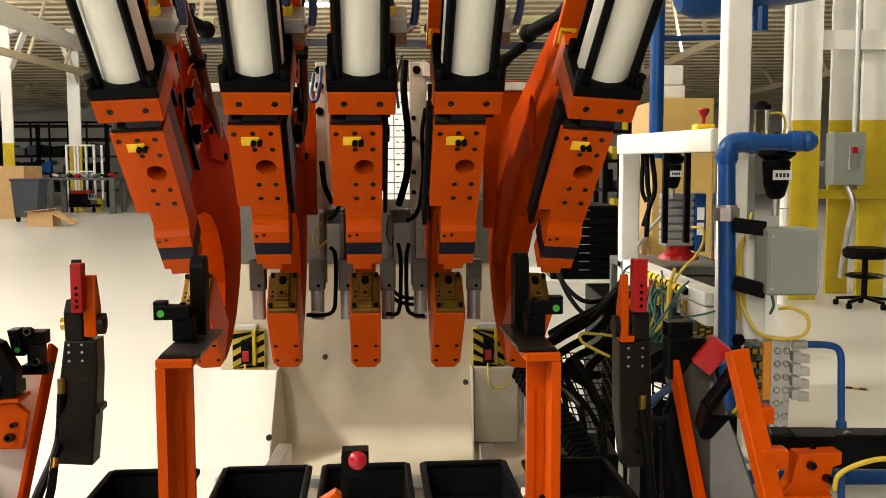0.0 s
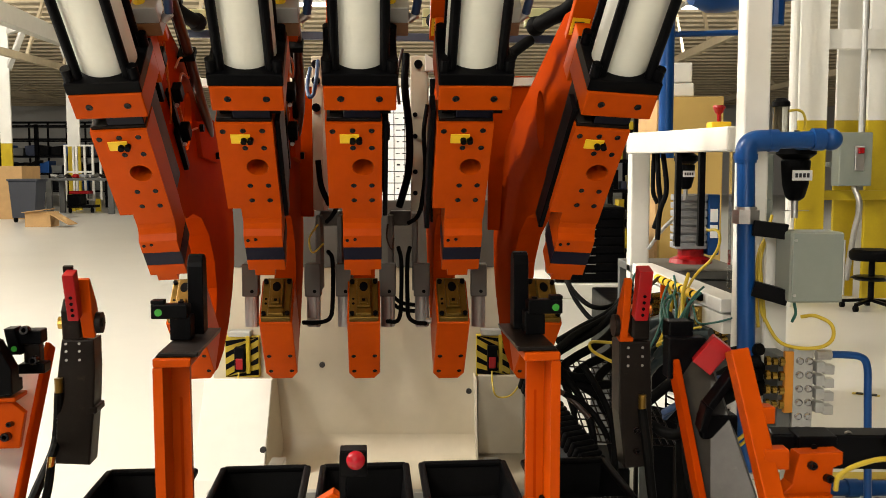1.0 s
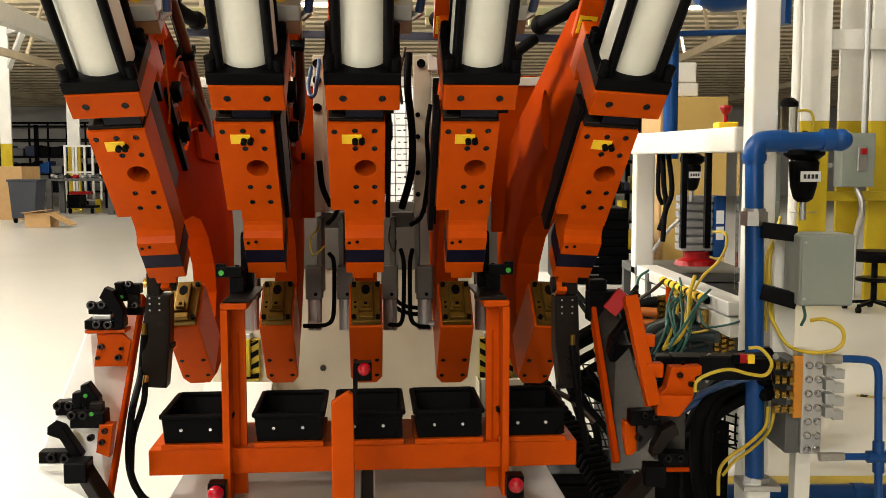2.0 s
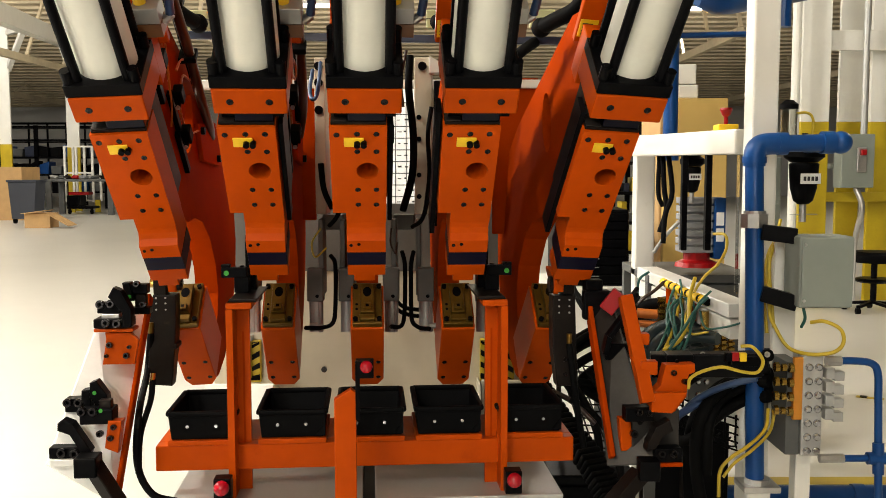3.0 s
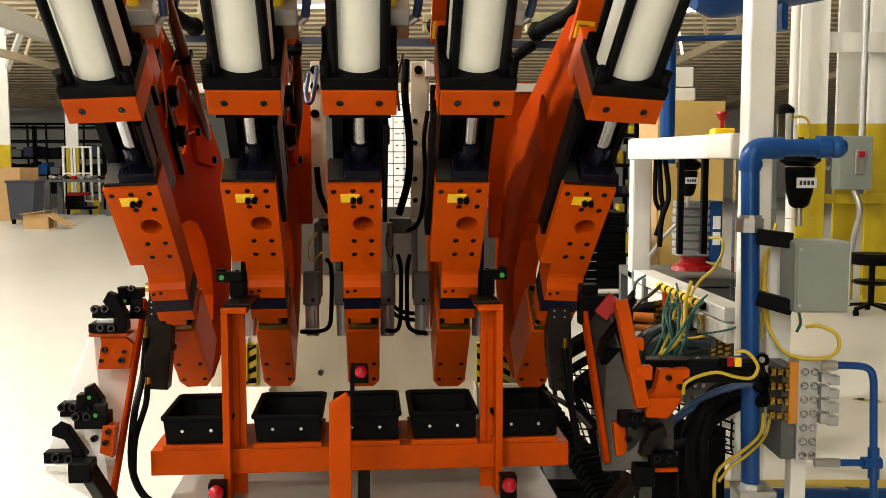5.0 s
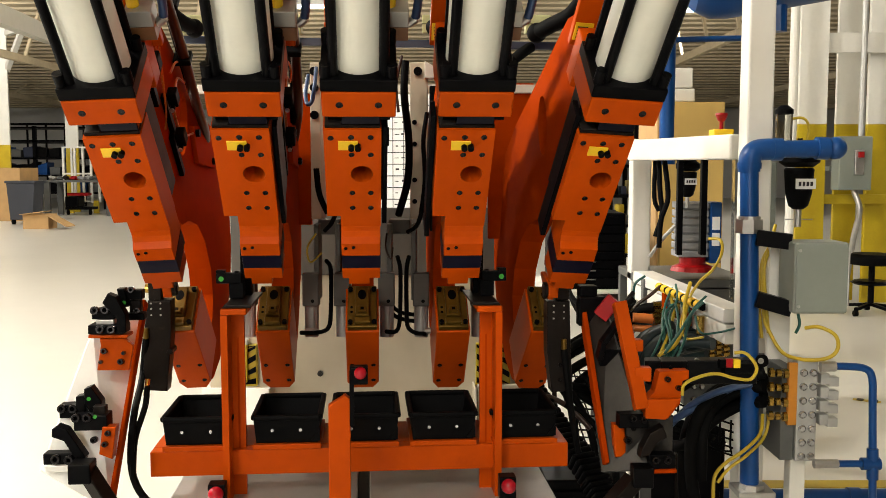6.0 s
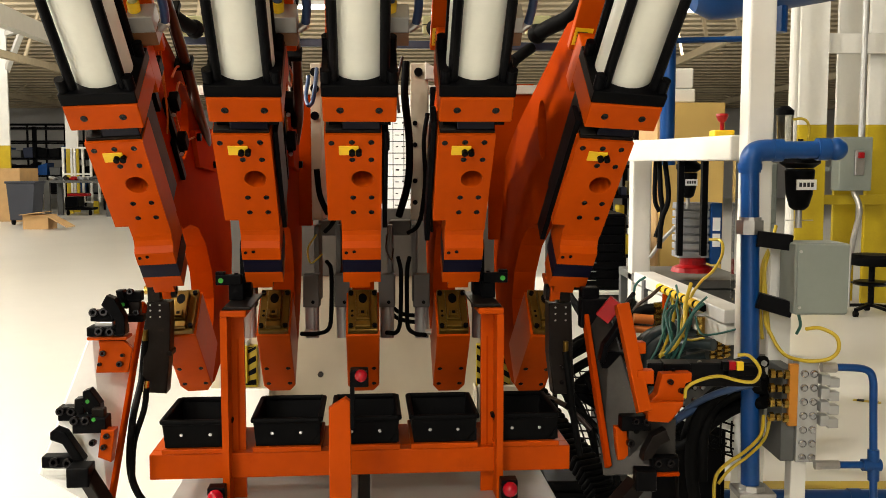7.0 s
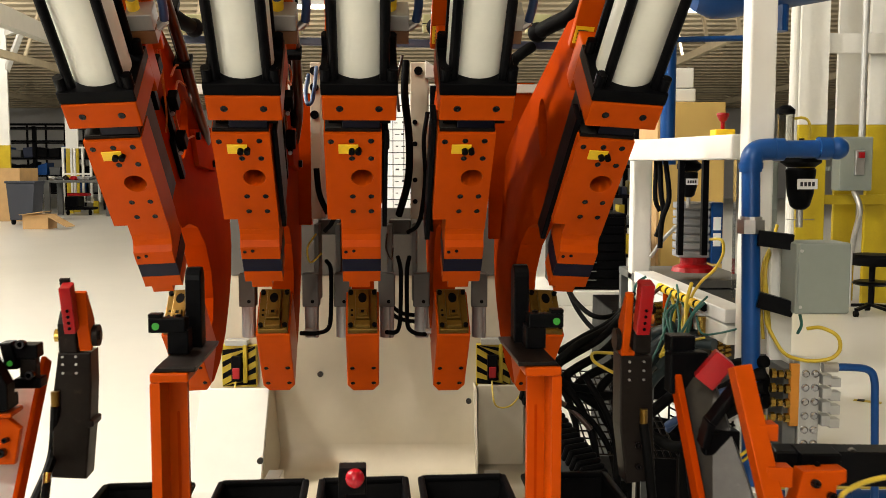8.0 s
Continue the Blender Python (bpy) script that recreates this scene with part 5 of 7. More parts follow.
def blue_pipe():
    m = thing("air_pipe", pose(0, 0, 0), "glossy blue air drop pipe with elbow and union", "pipe")
    r = 0.0235
    a, top, e = Vector((0.798, 2.369, 0.633)), Vector((0.798, 2.440, 1.463)), Vector((0.837, 2.443, 1.501))
    g = B()
    rod(g, a, top, r, 24)
    part("riser", g, BLUE, m, smooth=True)
    g = B()
    hose(g, [top + Vector((0, 0, -0.02)), top, top + Vector((0.004, 0, 0.022)), e + Vector((-0.022, 0, -0.004)), e, e + Vector((0.03, 0, 0))], r * 1.2, 18)
    part("elbow", g, BLUE, m, smooth=True)
    f = Vector((1.022, 2.443, 1.504))
    g = B()
    rod(g, e, f, r * 0.95, 24)
    part("branch", g, BLUE, m, smooth=True)
    g = B()
    for p, q, rr in ((top - Vector((0, 0, 0.012)), top + Vector((0, 0, 0.004)), 1.32), (e + Vector((0.02, 0, 0)), e + Vector((0.045, 0, 0)), 1.25), (f - Vector((0.05, 0, 0)), f - Vector((0.02, 0, 0)), 1.25)):
        rod(g, p, q, r * rr, 24)
    bmesh.ops.create_uvsphere(g, u_segments=20, v_segments=12, radius=r * 1.25, matrix=Matrix.Translation(f))
    rod(g, f, f + Vector((0.01, 0.25, 0)), r, 20)
    part("collar", g, BLUE, m, smooth=True)
    u = Vector((0.798, 2.426, 1.302))
    g = B()
    rod(g, u - Vector((0, 0, 0.018)), u + Vector((0, 0, 0.018)), 0.036, 8)
    rod(g, u + Vector((0, 0, 0.016)), u + Vector((0, 0, 0.026)), 0.028, 16)
    part("union", g, STEEL, m, "zinc hex pipe union")
    # floor bracket
    b = Vector((0.804, 2.369, 0.627))
    g = B()
    box(g, b.x - 0.045, b.x + 0.05, b.y - 0.04, b.y + 0.05, b.z - 0.02, b.z - 0.004, 0.003)
    rod(g, b - Vector((0, 0, 0.01)), b + Vector((0, 0, 0.01)), 0.033, 8)
    part("pipe_clamp", g, STEEL, m)
    g = B()
    box(g, b.x - 0.03, b.x + 0.03, b.y - 0.02, b.y + 0.04, 0.0, b.z - 0.021, 0.004)
    part("stand", g, WHITE, m)
    for z in (415, 535):
        g = B()
        beam(g, (0.806, 2.394, 1.275) if z == 415 else (0.806, 2.380, 1.118), (0.889, 2.373, 1.265) if z == 415 else (0.889, 2.358, 1.095), 0.03, 0.040, 0.002)
        part("arm", g, BLACK, m, "black bracket arm")


def junction_box():
    m = thing("junction_box", pose(0, 0, 0), "grey enamelled steel junction box on black arms", "electrical box")
    p0, p1 = Vector((0.878, 2.318, 1.088)), Vector((1.014, 2.333, 1.268))
    g = B()
    box(g, p0.x, p1.x, p0.y, p0.y + 0.11, p0.z, p1.z, 0.006)
    part("body", g, GREY_BOX, m)
    g = B()
    box(g, p0.x + 0.003, p1.x - 0.004, p0.y - 0.008, p0.y - 0.0005, p0.z + 0.004, p1.z - 0.002, 0.003)
    part("lid", g, GREY_BOX, m)
    g = B()
    rod(g, (p1.x - 0.002, p0.y - 0.004, p0.z + 0.02), (p1.x - 0.002, p0.y - 0.004, p1.z - 0.02), 0.0035, 8)
    part("hinge", g, STEEL, m)
    for z in (p0.z + 0.02, p1.z - 0.02):
        bolt(m, (p0.x + 0.01, p0.y - 0.008, z), (0, -1, 0), 0.004, 0.003, STEEL)
    g = B()
    q = Vector((0.895, 2.444, 1.154))
    box(g, q.x - 0.035, q.x + 0.025, q.y, q.y + 0.02, q.z - 0.42, q.z + 0.10, 0.003)
    part("back_board", g, WHITE, m)
    g = B()
    hose(g, [(0.902, 2.347, 1.084), (0.910, 2.355, 1.056), (0.908, 2.373, 1.031)], 0.004)
    part("cable_tail", g, TEAL, m)


def manifold():
    m = thing("valve_manifold", pose(0, 0, 0), "grey valve manifold with orange plate and brass fittings", "manifold")
    a = Vector((0.924, 2.327, 0.967))
    b = Vector((0.924, 2.305, 0.707))
    g = B()
    box(g, a.x - 0.026, a.x + 0.026, a.y, a.y + 0.04, b.z, a.z, 0.003)
    part("block", g, ALU, m)
    g = B()
    box(g, a.x - 0.062, a.x - 0.027, a.y + 0.01, a.y + 0.20, b.z, a.z - 0.02, 0.002)
    part("side_block", g, GREY, m)
    g = B()
    box(g, a.x - 0.05, a.x - 0.027, a.y - 0.006, a.y + 0.009, a.z - 0.165, a.z - 0.005, 0.002)
    part("port_plate", g, AMBER, m, "amber port plate")
    for k in range(7):
        z = a.z - 0.03 - k * 0.036
        for dx in (-0.011, 0.013):
            g = B()
            lathe(g, [(0.0095, 0), (0.0095, 0.006), (0.006, 0.009)], 14, pose(a.x + dx, a.y, z, 90))
            part("port_plug", g, CHROME, m, "bright port plug")
    for k in range(4):
        z = a.z - 0.045 - k * 0.035
        g = B()
        box(g, a.x + 0.03, a.x + 0.052, a.y - 0.01, a.y + 0.03, z - 0.014, z + 0.014, 0.002)
        box(g, a.x + 0.052, a.x + 0.078, a.y - 0.006, a.y + 0.022, z - 0.02, z + 0.004, 0.002)
        part("solenoid", g, ALU, m)
        z = a.z - 0.03 - k * 0.037
        g = B()
        for j in range(3):
            rod(g, (a.x - 0.066 - j * 0.016, a.y - 0.012 + 0.006 * j, z), (a.x - 0.055 - j * 0.016, a.y - 0.012 + 0.006 * j, z), 0.0125 if j != 1 else 0.010, 8)
        part("hose_fitting", g, BRASS_FIT, m, "brass hose fitting")
    # thin blue line
    g = B()
    hose(g, [(0.957, 2.297, 0.959), (1.011, 2.297, 0.959), (1.056, 2.296, 0.953), (1.072, 2.294, 0.928), (1.073, 2.288, 0.860), (1.073, 2.273, 0.678), (1.073, 2.260, 0.523)], 0.0095, 12, 5)
    part("blue_line", g, BLUE, m, "thin blue air line", smooth=True)
    g = B()
    rod(g, (0.943, 2.297, 0.959), (0.980, 2.297, 0.959), 0.013, 8)
    part("elbow_fitting", g, STEEL, m)
    g = B()
    rod(g, (0.926, 2.276, 0.717), (0.986, 2.276, 0.717), 0.012, 8)
    part("elbow_fitting", g, STEEL, m)
    g = B()
    rod(g, (0.986, 2.276, 0.717), (1.073, 2.276, 0.717), 0.009, 12)
    rod(g, (1.045, 2.276, 0.717), (1.090, 2.276, 0.717), 0.016, 10)
    rod(g, (1.073, 2.279, 0.755), (1.073, 2.273, 0.678), 0.014, 10)
    part("tee", g, BLUE, m, smooth=True)
    g = B()
    box(g, a.x - 0.02, a.x + 0.02, a.y + 0.045, a.y + 0.09, 0.0, a.z, 0.003)
    part("stand", g, WHITE, m)


def regulator(x, y, d, s=1.0, label=""):
    p = Vector(((x - 784) / 1650 * d, d, 1.45 - (y - 301) / 1650 * d))
    m = thing("filter_regulator", pose(*p), label, "regulator")
    g = B()
    lathe(g, [(0.03 * s, 0), (0.046 * s, 0.012 * s), (0.046 * s, 0.03 * s), (0.03 * s, 0.04 * s), (0.03 * s, 0.05 * s)], 20)
    part("head", g, BLACK_PLASTIC, m, smooth=True)
    g = B()
    lathe(g, [(0.012 * s, -0.098 * s), (0.022 * s, -0.09 * s), (0.03 * s, -0.06 * s), (0.034 * s, -0.005 * s), (0.03 * s, -0.0005)], 20)
    part("bowl", g, BLACK_PLASTIC, m, smooth=True)
    g = B()
    box(g, -0.02 * s, 0.026 * s, -0.0365 * s, -0.033 * s, -0.05 * s, -0.026 * s)
    lab = part("label", g, WHITEBOARD, m, "white label with worn lettering")
    g = B()
    for k in range(4):
        box(g, (-0.014 + 0.009 * k) * s, (-0.008 + 0.009 * k) * s, -0.0375 * s, -0.0366 * s, -0.043 * s, -0.033 * s)
    part("print_bar", g, INK, lab)
    g = B()
    rod(g, (0, 0, -0.098 * s), (0, 0, -0.14 * s), 0.008 * s, 10)
    rod(g, (-0.03 * s, 0, -0.122 * s), (0.035 * s, 0, -0.122 * s), 0.0015, 6)
    part("drain", g, STEEL, m)
    g = B()
    rod(g, (0, 0, 0.05 * s), (0, 0, 0.085), 0.008, 8)
    part("pipe_nipple", g, DARK_STEEL, m)


def oil_cup():
    m = thing("oil_cup", pose(0.998, 2.75, 1.505), "smoky clear oil cup with black cap beside the regulator", "lubricator")
    g = B()
    lathe(g, [(0.0, 0.0), (0.020, 0.0), (0.024, 0.012), (0.024, 0.105), (0.021, 0.105), (0.021, 0.012), (0.0, 0.006)], 24)
    part("bowl", g, SMOKE, m, "smoky clear bowl", smooth=True)
    g = B()
    lathe(g, [(0.0, 0.105), (0.026, 0.105), (0.026, 0.118), (0.012, 0.130), (0.0, 0.131)], 24)
    part("cap", g, BLACK_PLASTIC, m, smooth=True)
    g = B()
    rod(g, (0.0, 0, -0.012), (0.0, 0, -0.0005), 0.014, 12)
    box(g, 0.0, 0.05, -0.008, 0.008, -0.016, -0.006, 0.002)
    part("bracket", g, DARK_STEEL, m)
    g = B()
    hose(g, [(0.024, -0.004, 0.092), (0.045, -0.01, 0.094), (0.062, -0.01, 0.085), (0.070, -0.008, 0.06), (0.068, -0.004, 0.03)], 0.004, 8)
    part("cable", g, YCABLE, m, "yellow cable lead")


def rear_manifold():
    m = thing("valve_manifold", pose(0, 0, 0), "dull grey valve block with brass fittings under the tray", "manifold")
    a, b = Vector((0.742, 2.826, 0.934)), Vector((0.915, 2.809, 0.723))
    g = B()
    box(g, a.x, b.x, a.y, a.y + 0.05, b.z, a.z, 0.003)
    block = part("block", g, GREY, m)
    for k in range(4):
        for dx in (0.03, 0.055):
            g = B()
            lathe(g, [(0.0095, 0), (0.0095, 0.006), (0.006, 0.009)], 12, pose(a.x + dx, a.y, a.z - 0.07 - k * 0.04, 90))
            part("port_plug", g, CHROME, block)
    for px, n in ((0, 5), (1, 4), (2, 3)):
        for k in range(n):
            c = Vector((0.801, 2.767, 0.939)) + Vector((px * 0.018, -0.01 * px, -k * 0.016 - 0.004 * px))
            g = B()
            rod(g, c, c + Vector((0.012, 0, 0.002)), 0.009, 6)
            rod(g, c + Vector((0.012, 0, 0.002)), c + Vector((0.018, 0, 0.003)), 0.006, 8)
            part("hose_fitting", g, BRASS_FIT, m)
    for k in range(5):
        c = Vector((0.676, 2.974, 1.017)) + Vector((0.006 * (k % 2), 0, -0.018 * k))
        g = B()
        rod(g, c, c + Vector((0.025, 0, 0.0)), 0.009, 6)
        part("hose_fitting", g, BRASS_FIT, m)
    g = B()
    rod(g, (0.615, 2.990, 0.972), (0.679, 2.990, 0.967), 0.016, 12)
    rod(g, (0.615, 2.987, 0.938), (0.685, 2.987, 0.934), 0.012, 12)
    part("amber_tube", g, ORANGE_TUBE, m, "amber plastic tube", smooth=True)


def wire_basket():
    m = thing("wire_basket", pose(0, 0, 0), "black wire cable basket under the frame", "cable basket")
    a, b = Vector((0.660, 2.695, 0.688)), Vector((0.835, 2.561, 0.641))
    for k in range(5):
        t = k / 4
        g = B()
        off = Vector((0, 0, 0.09 * (1 - t)))
        hose(g, [a + off, (a + b) / 2 + off + Vector((0, 0, -0.006)), b + off], 0.003, 6)
        part("long_wire", g, RUBBER, m)
    for k in range(8):
        c = a.lerp(b, k / 7)
        g = B()
        hose(g, [c + Vector((0, -0.01, 0.10)), c + Vector((0.004, 0, 0.01)), c + Vector((0.03, 0, -0.005)), c + Vector((0.06, 0.03, 0.0))], 0.003, 6)
        part("cross_wire", g, RUBBER, m)


def floor_pipe():
    m = thing("floor_pipe", pose(0, 0, 0), "blue air pipe lying along the floor", "pipe")
    g = B()
    rod(g, (0.940, 3.915, 0.044), (2.037, 3.915, 0.044), 0.034, 18)
    part("pipe", g, BLUE, m, smooth=True)
    for x in ((1.257, 3.915, 0.044), (1.744, 3.915, 0.044)):
        g = B()
        rod(g, (x[0], x[1], x[2]), (x[0] + 0.05, x[1], x[2]), 0.04, 18)
        part("coupling", g, BLUE, m, smooth=True)


